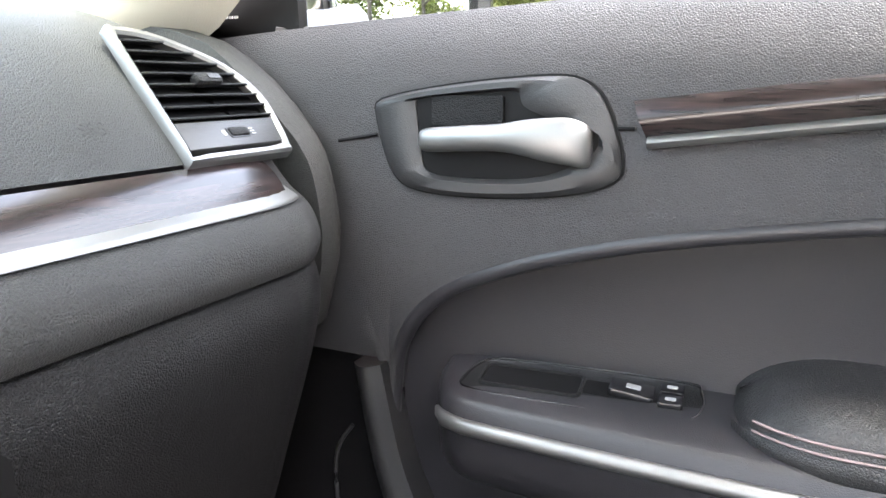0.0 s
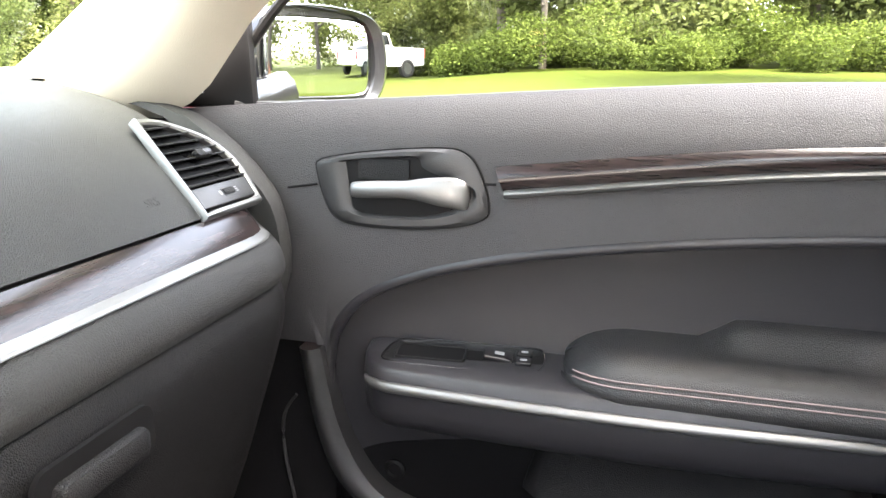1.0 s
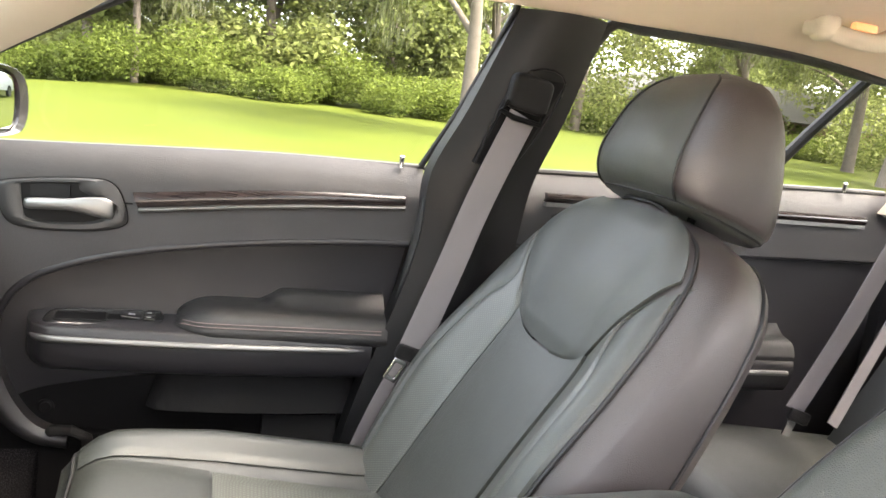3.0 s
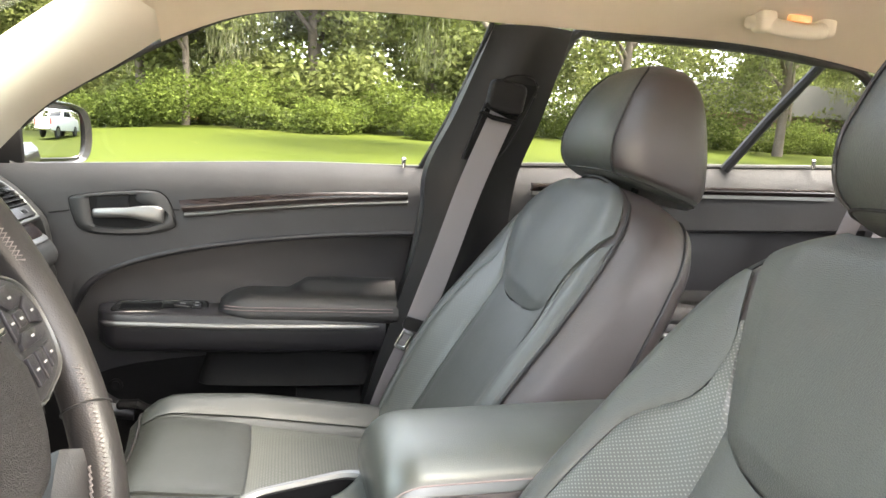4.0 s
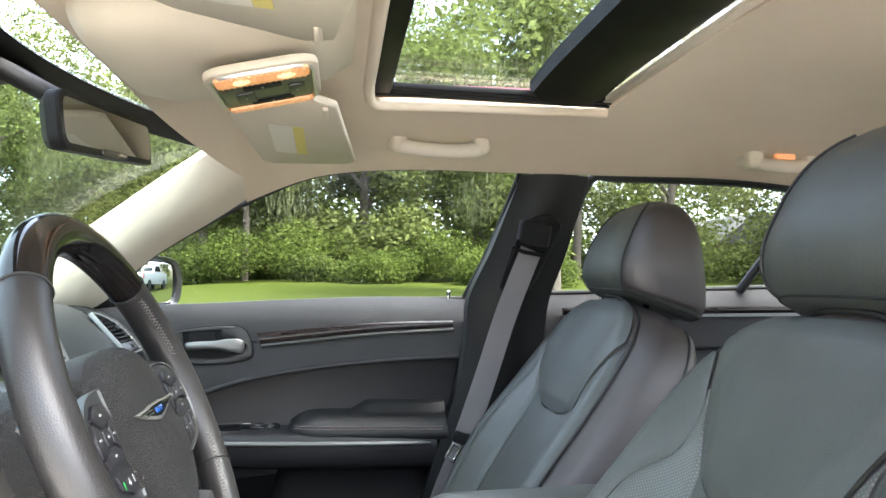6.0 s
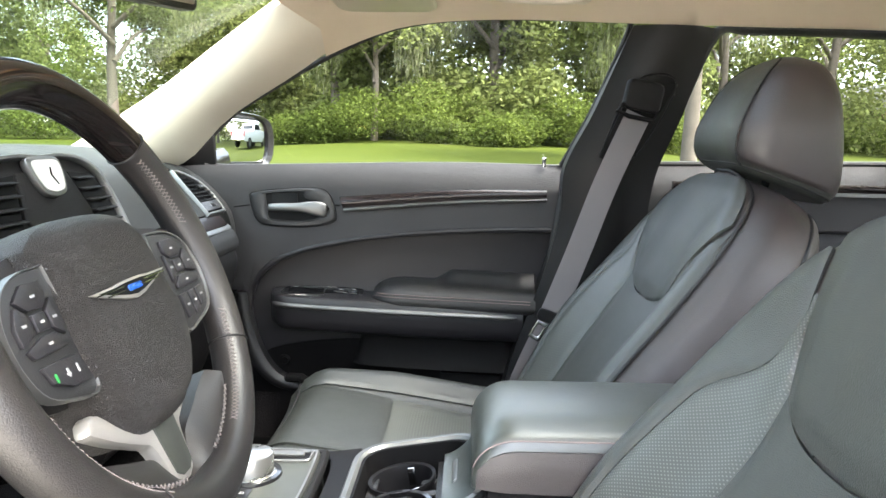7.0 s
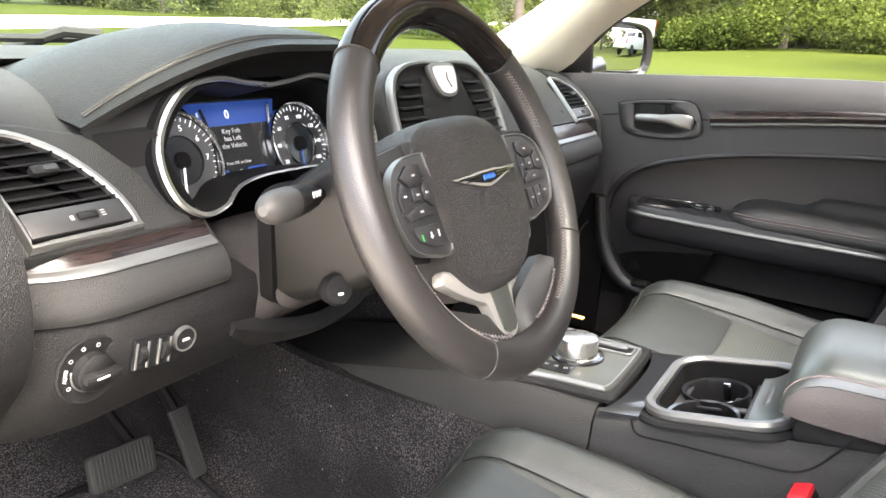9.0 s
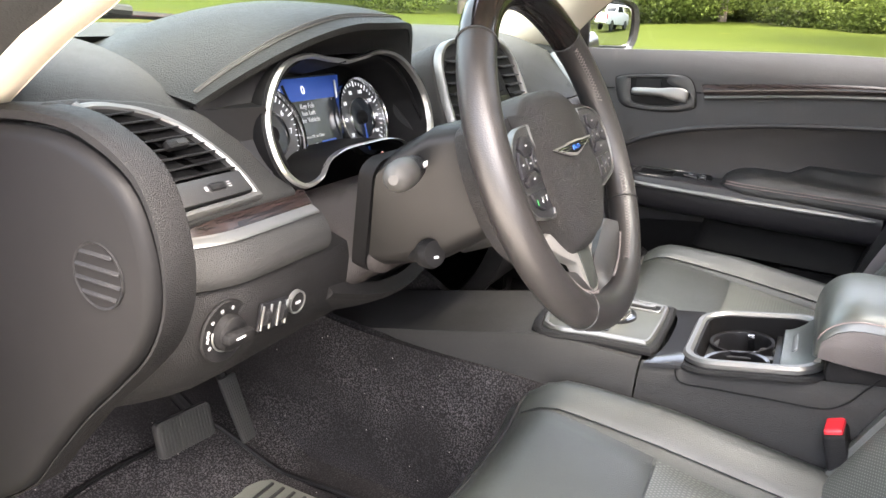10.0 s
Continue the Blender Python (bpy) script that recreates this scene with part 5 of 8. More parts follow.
kn = con.add("shift_knob", lathe([(0, 0), (0.0335, 0), (0.0335, 0.003), (0.0285, 0.0045), (0.0292, 0.026), (0.0280, 0.0300), (0.0245, 0.0315), (0, 0.0318)], sh @ Matrix.Translation((0.002, 0.002, 0.008)), 56), M_KNOB, "brushed silver rotary shift knob")
con.add("knob_base", lathe([(0.0325, 0), (0.039, 0), (0.038, 0.004), (0.0325, 0.005)], sh @ Matrix.Translation((0.002, 0.002, 0.008)), 44), M_GLOSS, parent=kn)
con.add("shifter_slot", prism(rr(0.026, 0.135, 0.006), 0.001, sh @ Matrix.Translation((0.055, 0.005, 0.0082))), M_DARK)
con.add("slot_frame", band(rr(0.032, 0.142, 0.008), rr(0.025, 0.135, 0.006), 0.004, sh @ Matrix.Translation((0.055, 0.005, 0.008)), 0.001), M_SILVER)
con.add("slot_bar", prism(rr(0.009, 0.120, 0.003), 0.005, sh @ Matrix.Translation((0.060, 0.006, 0.0085)), 0.0015), M_SILVER)
con.add("gear_panel", prism(rr(0.030, 0.062, 0.004), 0.0012, sh @ Matrix.Translation((-0.052, 0.020, 0.0082))), M_GLOSS, "glossy black gear display")
for k, ch in enumerate("PRND"):
    text(ch, 0.0085, M_MARK, con.root, sh @ Matrix.Translation((-0.050, 0.042 - 0.0145 * k, 0.0096)), at=con.at)
con.add("gloss_panel", slab(lambda u, v: (CON_X - 0.113 + 0.222 * u, -0.352 + 0.050 * v - 0.018 * (1 - abs(2 * u - 1) ** 3) * v, con_z(-0.352 + 0.05 * v) + 0.0055 - 0.004 * abs(2 * u - 1) ** 6), 14, 5, (0, 0, -0.005)), M_GLOSS, "glossy black panel")
for s in (-1,):
    joint = [(-0.345, 0.632), (-0.356, 0.615), (-0.40, 0.6195), (-0.47, 0.628), (-0.525, 0.634), (-0.549, 0.648), (-0.566, 0.672), (-0.578, 0.690)]
    def side_at(y, z):
        r = con_ring(y)
        a, b = Vector(r[2]), Vector(r[3])
        return a.x + (b.x - a.x) * min(1, max(0, (z - a.z) / max(b.z - a.z, 1e-4)))
    con.add("panel_joint", tube(smooth([(side_at(y, z) - 0.0005, y, z) for y, z in joint], 4), 0.0012, 6), M_DARK, "dark joint between the panels")


# padded lid
def lid_ring(y):
    t = min(1, max(0, (-0.503 - y) / 0.05))
    f = math.sqrt(max(0, 1 - (1 - t) ** 2))
    e = min(1, max(0, (y + 0.86) / 0.03))
    f2 = 0.75 + 0.25 * math.sqrt(e)
    zb = 0.690 + 0.02 * max(0, (-0.55 - y))
    zt = zb + (0.030 + 0.046 * f) * f2 + 0.02 * max(0, (-0.55 - y))
    w = 0.114 - 0.010 * (1 - f)
    ring = [(-w + 0.01, y, zb), (-w, y, zb + 0.006), (-w - 0.002, y, zb + 0.4 * (zt - zb)), (-w + 0.006, y, zt - 0.014), (-w + 0.026, y, zt - 0.003), (-w * 0.5, y, zt + 0.003), (0, y, zt + 0.004), (w * 0.5, y, zt + 0.003), (w - 0.026, y, zt - 0.003), (w - 0.006, y, zt - 0.014), (w + 0.002, y, zb + 0.4 * (zt - zb)), (w, y, zb + 0.006), (w - 0.01, y, zb)]
    return [(CON_X - 0.004 + x, q, z - 0.10 * max(0, x - 0.01)) for x, q, z in ring]


lys = [-0.503 - 0.05 * (1 - math.cos(k / 8 * math.pi / 2)) for k in range(9)] + [-0.57 - 0.03 * k for k in range(9)] + [-0.835, -0.85, -0.858]
con.add("lid", loft([[p for p in smooth(lid_ring(y), 3)] for y in lys]), M_LIDTOP, "padded black leather armrest lid")
for dz in (0, 0.006):
    con.add("lid_stitching", tube([(lid_ring(y)[3][0] - 0.0012 + 0.2 * dz, y, lid_ring(y)[3][2] - 0.006 + dz) for y in lys[1:-2]], 0.0010, 5), M_THREAD)


def lid_side(u, v):
    y = -0.508 - 0.340 * u
    r = lid_ring(y)
    return (r[2][0] - 0.0018 + 0.006 * max(0, v - 0.6), y, r[1][2] + (r[3][2] - 0.010 - r[1][2]) * v)


con.add("lid_side", slab(lid_side, 24, 6, (0.004, 0, 0)), M_SIDE, "stitched black vinyl lid side")
con.add("lid_base", rbox((CON_X, -0.69, 0.676), (0.215, 0.34, 0.030), 0.006), M_PLASTIC)
con.add("lid_latch", slab(lambda u, v: (CON_X - 0.085 + 0.165 * u, -0.470 - 0.045 * v, 0.658 + 0.010 * v + 0.035 * v ** 2 - 0.012 * abs(2 * u - 1) ** 5), 16, 10, (0, 0, -0.035)), M_LIDTOP, "rounded grey-green lid latch")
con.add("latch_strip", prism(rr(0.062, 0.008, 0.0035), 0.003, facing((CON_X - 0.006, -0.4835, 0.6655), (1, 0, 0), (0, -0.75, 0.6)), 0.001), M_SILVER, "silver strip on the latch")

# ---------------------------------------------------------------- steering wheel
W0 = Vector((-0.369, -0.221, 0.944))
wm = facing(W0, (1, 0, 0), (0, 0.43, 0.90))
wheel = Kit("steering_wheel", W0, "black leather and dark wood steering wheel with silver spokes", "steering wheel")


RIM = 0.1695


def rim_pts(a0, a1, n, r=RIM):
    return [wm @ Vector((r * math.cos(radians(a0 + (a1 - a0) * k / n)), r * math.sin(radians(a0 + (a1 - a0) * k / n)), 0)) for k in range(n + 1)]


hint = wm.to_3x3() @ Vector((0, 0, 1))
wheel.add("rim_leather", tube(rim_pts(136, 404, 90), 0.0185, 18, hint=hint, flat=0.95), M_WHEEL, "black leather rim with baseball stitching")
wheel.add("rim_wood", tube(rim_pts(44.5, 135.5, 40), 0.0188, 18, hint=hint, flat=0.95), M_RIMWOOD, "glossy black wood rim section")
for a in (44, 136, 240, 300 + 30):
    wheel.add("rim_seam", tube([wm @ Vector(((RIM + 0.0192 * math.cos(b)) * math.cos(radians(a)), (RIM + 0.0192 * math.cos(b)) * math.sin(radians(a)), 0.0182 * math.sin(b))) for b in [2 * math.pi * k / 24 for k in range(24)]], 0.0009, 5, closed=True), M_PIPE)
for a0, a1 in ((14, 41), (-64, -19), (139, 166), (199, 244)):
    n = int(abs(a1 - a0) / 1.5)
    for side in (1, -1):
        zig = []
        for k in range(n + 1):
            a = radians(a0 + (a1 - a0) * k / n)
            out_ = (k + (side > 0)) % 2
            r, z = 0.1530 + 0.0025 * out_, 0.0060 + 0.0056 * out_
            zig.append(wm @ Vector((r * math.cos(a), r * math.sin(a), z)))
        wheel.add("rim_stitching", tube(zig, 0.00085, 5), M_RIMTHREAD)
hub = smooth([(-0.078, 0.050, 0), (-0.05, 0.064, 0), (0, 0.068, 0), (0.05, 0.064, 0), (0.078, 0.050, 0), (0.089, 0.015, 0), (0.088, -0.030, 0), (0.074, -0.066, 0), (0.045, -0.094, 0), (0.018, -0.101, 0), (-0.018, -0.101, 0), (-0.045, -0.094, 0), (-0.074, -0.066, 0), (-0.088, -0.030, 0), (-0.089, 0.015, 0), (-0.078, 0.050, 0)], 4)[:-1]
hub = [(p.x * 1.02, p.y * (1.0 if p.y > 0 else 1.04)) for p in hub]


def hub_z(f, y):
    """Dome of the airbag cover, with a fold across it under the badge."""
    return -0.020 * f ** 5 + 0.012 + (0.004 * ease_fold(y) if f < 0.9 else 0)


def ease_fold(y):
    t = min(1, max(0, (-0.012 - y) / 0.012))
    return t * t * (3 - 2 * t)


rings = []
for f, z in ((0.96, -0.075), (1.005, -0.046), (1.01, -0.030), (1.0, -0.016)):
    rings.append([wm @ Vector((x * f, y * f, z)) for x, y in hub])
for f in (0.97, 0.93, 0.87, 0.78, 0.66, 0.52, 0.36, 0.18, 0.02):
    rings.append([wm @ Vector((x * f, y * f, hub_z(f, y * f))) for x, y in hub])
wheel.add("hub", loft(rings), M_HUB, "grained black airbag cover", angle=50)
wheel.add("hub_letters", join(*[prism(rr(0.006, 0.005, 0.001), 0.0006, wm @ Matrix.Translation((0.040 + 0.007 * (k % 2), -0.040 - 0.007 * (k // 2), 0.0105))) for k in range(6)]), M_MARKDIM)
for s in (1, -1):
    top = [wm @ Vector((s * x, y, z)) for x, y, z in ((0.060, 0.052, -0.016), (0.100, 0.046, -0.012), (0.140, 0.040, -0.010), (0.165, 0.034, -0.006))]
    low = [wm @ Vector((s * x, y, z)) for x, y, z in ((0.070, -0.058, -0.022), (0.100, -0.054, -0.018), (0.140, -0.046, -0.012), (0.164, -0.040, -0.006))]
    wheel.add("spoke", ribbon(top, low, hint * 0.010, hint * -0.016, 16, 10), M_WHEEL, "black leather side spoke")
    pod = [(p.x, p.y) for p in smooth([(0.078, 0.036, 0), (0.110, 0.034, 0), (0.132, 0.024, 0), (0.143, 0.005, 0), (0.143, -0.020, 0), (0.132, -0.040, 0), (0.105, -0.049, 0), (0.078, -0.050, 0), (0.076, -0.01, 0), (0.078, 0.036, 0)], 4)][:-1]
    pod = [(s * x, y) for x, y in pod]
    c = (s * 0.108, -0.006)
    pod = pod[::-1] if s < 0 else pod
    tilt = wm @ Matrix.Translation((0, 0, -0.007)) @ Matrix.Rotation(radians(-s * 3), 4, "Y")
    wheel.add("pod_frame", band([(c[0] + (x - c[0]) * (1.09 if s > 0 else 1.05), c[1] + (y - c[1]) * (1.06 if s > 0 else 1.035)) for x, y in pod], pod, 0.0075, tilt @ Matrix.Translation((0, 0, -0.001)), 0.003), M_SILVER, "satin silver switch frame")
    pd = wheel.add("switch_pod", prism(pod, 0.005, tilt, 0.001), M_TRIM, "dark grey switch pod")
    keys = [[(0.092, 0.028), (0.112, 0.028), (0.126, 0.019), (0.116, 0.011), (0.099, 0.011), (0.091, 0.018)],
            [(0.088, 0.016), (0.098, 0.0085), (0.098, -0.003), (0.088, -0.010)],
            [(0.101, 0.0085), (0.115, 0.0085), (0.115, -0.003), (0.101, -0.003)],
            [(0.118, 0.0095), (0.128, 0.016), (0.136, 0.004), (0.136, -0.008), (0.118, -0.003)],
            [(0.099, -0.006), (0.116, -0.006), (0.134, -0.011), (0.130, -0.017), (0.090, -0.017), (0.090, -0.012)]]
    if s < 0:
        keys += [[(0.088, -0.024), (0.129, -0.023), (0.124, -0.035), (0.106, -0.042), (0.088, -0.043)]]
    else:
        keys += [[(0.087, -0.022), (0.099, -0.022), (0.099, -0.043), (0.087, -0.044)], [(0.102, -0.022), (0.114, -0.022), (0.113, -0.040), (0.102, -0.043)], [(0.117, -0.022), (0.131, -0.021), (0.126, -0.034), (0.117, -0.039)]]
    for key in keys:
        cx, cy = sum(x for x, y in key) / len(key), sum(y for x, y in key) / len(key)
        key = [(s * x, y) for x, y in key]
        key = key if s < 0 else key[::-1]
        wheel.add("button", prism(key, 0.0032, tilt @ Matrix.Translation((0, 0, 0.0048)), 0.0008), M_SOFT, parent=pd)
        wheel.add("button_mark", prism(rr(0.0048, 0.0018, 0.0007), 0.0004, tilt @ Matrix.Translation((s * cx, cy, 0.0081))), M_MARK, parent=pd)
    if s < 0:
        for x, mt_ in ((-0.121, mat("green_mark", (0.03, 0.28, 0.06), 0.6)), (-0.107, M_MARK), (-0.095, M_MARK)):
            wheel.add("button_mark", prism(rr(0.0022, 0.006, 0.0009), 0.0004, tilt @ Matrix.Translation((x, -0.0325, 0.0082))), mt_, parent=pd)
# lower spoke: a silver Y under the cover with a grey inlay, leather webs on both sides
leg = [(p.x, p.y) for p in smooth([(-0.086, -0.078, 0), (-0.062, -0.094, 0), (-0.036, -0.108, 0), (-0.026, -0.114, 0), (-0.021, -0.130, 0), (-0.017, -0.147, 0), (-0.008, -0.153, 0), (0.008, -0.153, 0), (0.017, -0.147, 0), (0.021, -0.130, 0), (0.026, -0.114, 0), (0.036, -0.108, 0), (0.062, -0.094, 0), (0.086, -0.078, 0), (0.076, -0.066, 0), (0.045, -0.080, 0), (0, -0.086, 0), (-0.045, -0.080, 0), (-0.076, -0.066, 0), (-0.086, -0.078, 0)], 3)][:-1]
wheel.add("lower_spoke", prism([(x - 0.004, y) for x, y in leg], 0.014, wm @ Matrix.Translation((0, 0, -0.024)), 0.004), M_SPOKE, "satin silver lower spoke")
wheel.add("spoke_inlay", prism([(x - 0.004, y) for x, y in ((-0.018, -0.096), (-0.0135, -0.142), (-0.006, -0.147), (0.006, -0.147), (0.0135, -0.142), (0.018, -0.096))], 0.002, wm @ Matrix.Translation((0, 0, -0.0105)), 0.0008), M_INLAY, "grey spoke inlay")
for s in (1, -1):
    upper = [wm @ Vector((s * x - 0.004, y, z)) for x, y, z in ((0.106, -0.094, -0.012), (0.083, -0.101, -0.012), (0.056, -0.112, -0.012), (0.030, -0.122, -0.012), (0.018, -0.140, -0.013), (0.004, -0.152, -0.014))]
    outer = [wm @ Vector((0.166 * math.cos(radians(a)), 0.166 * math.sin(radians(a)), 0.002)) for a in [270 + s * q for q in (47, 39, 29, 19, 9, 0)]]
    wheel.add("lower_web", ribbon(upper, outer, hint * 0.004, hint * -0.014, 20, 8), M_WHEEL, "black leather web")
    for dr in (0.0, 0.006):
        zig = []
        for k in range(30):
            a = radians(270 + s * (11 + 30 * k / 29))
            r = 0.1535 - dr + 0.0028 * (k % 2)
            zig.append(wm @ Vector((r * math.cos(a), r * math.sin(a), 0.0035 - 0.25 * dr)))
        wheel.add("web_stitching", tube(zig, 0.0009, 5), M_RIMTHREAD)
# winged badge as plain shapes
em = wm @ Matrix.Translation((0, 0.0, 0.0115))
wing = [(-0.060, 0.006), (-0.034, -0.0015), (-0.014, -0.0065), (0.0, -0.0085), (0.014, -0.0065), (0.034, -0.0015), (0.060, 0.006), (0.030, 0.0062), (0.014, 0.0075), (-0.014, 0.0075), (-0.030, 0.0062)]
bd = wheel.add("badge", prism(wing, 0.0035, em, 0.0009), M_SPOKE, "chrome winged badge with blue centre")
wheel.add("badge_shade", prism([(x * 0.86, y * 0.68 + 0.0004) for x, y in wing], 0.0006, em @ Matrix.Translation((0, 0, 0.0033))), M_DARK, parent=bd)
wheel.add("badge_centre", prism(rr(0.022, 0.0052, 0.0024), 0.0016, em @ Matrix.Translation((0, 0.0006, 0.0034)), 0.0006), M_EMBLEM, parent=bd)
for y in (0.0002, 0.0032):
    for s in (1, -1):
        wheel.add("badge_line", prism(rr(0.026 + y * 4, 0.0009, 0.0003), 0.0008, em @ Matrix.Translation((s * (0.029 + y * 2), y, 0.0036))), M_CHROME, parent=bd)

# column shroud, stalk, adjuster
colk = Kit("steering_column", (W0.x, -0.05, 0.85), "black moulded steering column shroud with stalk and adjuster", "steering column")


def col_ring(d, w, h, dz):
    m = wm @ Matrix.Translation((0, dz, -d))
    return [m @ Vector((x, y, 0)) for x, y in rr(w, h, 0.025, 5)]


def box_ring(y_top, y_low, z_top, z_low, w_top, w_low, xc):
    """A rounded section of the column shroud, wider at its top."""
    out = []
    for x, q in rr(2.0, 2.0, 0.28, 5):
        t = (q + 1) / 2
        out.append(Vector((xc + x * (w_low + (w_top - w_low) * t), y_low + (y_top - y_low) * t, z_low + (z_top - z_low) * t)))
    return out


XC = W0.x
colk.add("shroud", loft([box_ring(-0.150, -0.185, 0.965, 0.875, 0.052, 0.045, XC), box_ring(-0.140, -0.165, 0.968, 0.850, 0.068, 0.056, XC), box_ring(-0.105, -0.120, 0.962, 0.818, 0.084, 0.062, XC), box_ring(-0.072, -0.060, 0.938, 0.797, 0.096, 0.066, XC), box_ring(-0.060, -0.030, 0.922, 0.790, 0.102, 0.068, XC)]), M_SHROUD, "smooth black moulded shroud", angle=30)
colk.add("shroud_edge", loft([box_ring(-0.060, -0.031, 0.925, 0.786, 0.107, 0.074, XC), box_ring(-0.044, -0.014, 0.925, 0.786, 0.109, 0.075, XC), box_ring(-0.040, -0.010, 0.918, 0.793, 0.098, 0.066, XC)]), M_DARK, "black edge of the shroud")
colk.add("gaiter", loft([col_ring(0.182, 0.110, 0.080, -0.014), col_ring(0.194, 0.128, 0.098, -0.016), col_ring(0.206, 0.118, 0.090, -0.016), col_ring(0.226, 0.150, 0.108, -0.014), col_ring(0.240, 0.142, 0.102, -0.014), col_ring(0.262, 0.180, 0.12, -0.012), col_ring(0.31, 0.20, 0.12, -0.010)]), M_GAITER, "creased soft black gaiter", angle=80)
colk.add("slip_ring", lathe([(0, -0.085), (0.060, -0.085), (0.066, -0.075), (0.066, -0.058), (0.058, -0.044), (0, -0.044)], wm, 40), M_SHROUD)
sp0 = Vector((-0.425, -0.090, 0.922))
sp1 = Vector((-0.556, -0.130, 0.932))
d_ = (sp1 - sp0)
rad = lerp_table([(0, 0.008), (0.2, 0.008), (0.32, 0.0125), (0.5, 0.0155), (0.72, 0.0168), (0.86, 0.0158), (0.95, 0.012), (1.0, 0.005)])
stalk = colk.add("stalk", tube([sp0 + d_ * (0.66 * k / 20) for k in range(21)], 1, 18, taper=lambda t: 0.88 * rad(t * 0.66)), M_PLASTIC, "black signal stalk with grey knob")
colk.add("stalk_knob", tube([sp0 + d_ * (0.66 + 0.34 * k / 14) for k in range(15)], 1, 18, taper=lambda t: rad(0.66 + 0.34 * t) * 0.90), mat("grey_stalk_knob", (0.040, 0.039, 0.037), 0.5), parent=stalk)
for k in range(3):
    colk.add("stalk_mark", rbox(sp0 + d_ * (0.36 + 0.05 * k) + Vector((0, -0.0135, 0.006)), (0.003, 0.001, 0.006), 0.0003), M_WHITE, parent=stalk)
am = facing((-0.436, -0.108, 0.826), (1, -0.45, 0), (0.05, 0.3, 1))
colk.add("adjuster", lathe([(0, -0.03), (0.009, -0.03), (0.010, -0.01), (0.015, -0.006), (0.0165, 0.004), (0.014, 0.011), (0, 0.012)], am, 24), M_PLASTIC, "black column adjuster knob")
colk.add("adjuster_mark", prism(rr(0.006, 0.0028, 0.001), 0.0005, am @ Matrix.Translation((0, -0.004, 0.0123))), M_WHITE)


# ---------------------------------------------------------------- front seats
BACK_W = lerp_table([(0, 0.212), (0.15, 0.236), (0.3, 0.246), (0.5, 0.243), (0.68, 0.232), (0.78, 0.220), (0.85, 0.205), (0.90, 0.178), (0.93, 0.148), (0.955, 0.105), (0.97, 0.06)])
RIM_UP = lerp_table([(0, 0.006), (0.2, 0.018), (0.4, 0.024), (0.6, 0.010), (0.75, 0.0), (0.9, -0.008), (0.97, -0.014)])
SIDE_OUT = lerp_table([(0, 0.030), (0.5, 0.032), (0.8, 0.034), (0.9, 0.042), (0.95, 0.060), (0.97, 0.070)])
BACK_N = Vector((0, 0.858, 0.513))


def ease(t):
    t = min(1, max(0, t))
    return t * t * (3 - 2 * t)


def back_plane(x, v, d):
    return Vector((x, -0.590 - 0.335 * v, 0.50 + 0.560 * v)) + BACK_N * d


def seat_back_front(u, v):
    """Front face of a seat back: u across from -1 to 1, v up from 0 to 0.97. Seat-centred, x across."""
    a = abs(u)
    mid = -0.022 + 0.006 * max(0, 1 - (a / 0.8) ** 2) + 0.006 * math.sin(math.pi * min(1, v / 0.6)) + 0.018 * ease((v - 0.55) / 0.25)
    top = RIM_UP(v) + 0.010
    d = mid + (top - mid) * ease((a - 0.38) / 0.52) - 0.013 * max(0, (a - 0.86) / 0.14) ** 2
    return back_plane(u * BACK_W(v), v, d)


def seat_ring(v):
    """Whole section of the back at v: front, rolled side, rear."""
    w, r, o = BACK_W(v), RIM_UP(v), SIDE_OUT(v)
    deep = 0.088 + 0.022 * (1 - v)
    side = [(w + o * 0.42, r - 0.012), (w + o * 0.78, r - 0.028), (w + o * 0.97, -0.045), (w + o, -deep), (w + o * 0.86, -deep - 0.018), (w + o * 0.4, -deep - 0.032)]
    rear = [(w * k, -deep - 0.045 - 0.012 * (1 - k * k)) for k in (0.8, 0.4, 0.0)]
    half = side + rear
    n = 48
    front = [seat_back_front(-1 + 2 * i / n, v) for i in range(n + 1)]
    return front + [back_plane(x, v, d) for x, d in half] + [back_plane(-x, v, d) for x, d in reversed(half[:-1])]


def on_back(u, v, lift):
    e = 1e-3
    p = seat_back_front(u, v)
    n = (seat_back_front(u + e, v) - p).cross(seat_back_front(u, v + e) - p).normalized()
    if n.y < 0:
        n = -n
    return p + n * lift


SHOULDER_W = lerp_table([(0.590, 0.030), (0.595, 0.060), (0.605, 0.090), (0.625, 0.114), (0.66, 0.130), (0.72, 0.154), (0.78, 0.180), (0.84, 0.200), (0.90, 0.20), (0.97, 0.20)])
PERF_OUT = lerp_table([(0.0, 0.185), (0.3, 0.203), (0.5, 0.196), (0.62, 0.184), (0.70, 0.170), (0.76, 0.176)])


def closed_body(front, rear, nu, nv):
    rows = []
    for j in range(nv + 1):
        v = j / nv
        ring = [front(-1 + 2 * i / nu, v) for i in range(nu + 1)]
        r2 = [rear(1 - 2 * i / (nu // 2), v) for i in range(nu // 2 + 1)]
        rows.append(ring + r2)
    return loft(rows)


def cush_top(u, v):
    """Top of a seat cushion: v from the front edge to the back."""
    w = 0.238 - 0.03 * (1 - min(1, v / 0.25)) ** 2
    a = abs(u)
    y = -0.150 - 0.50 * v + 0.012 * a * a
    z = 0.574 - 0.058 * v - 0.05 * max(0, 1 - v / 0.16) ** 2.2
    z += 0.036 * max(0, (a - 0.5) / 0.32 if a < 0.82 else 1) ** 1.5 * min(1, 0.35 + v * 1.5)
    z -= max(0, (a - 0.85) / 0.15) ** 2 * 0.045
    return Vector((u * w, y, z))


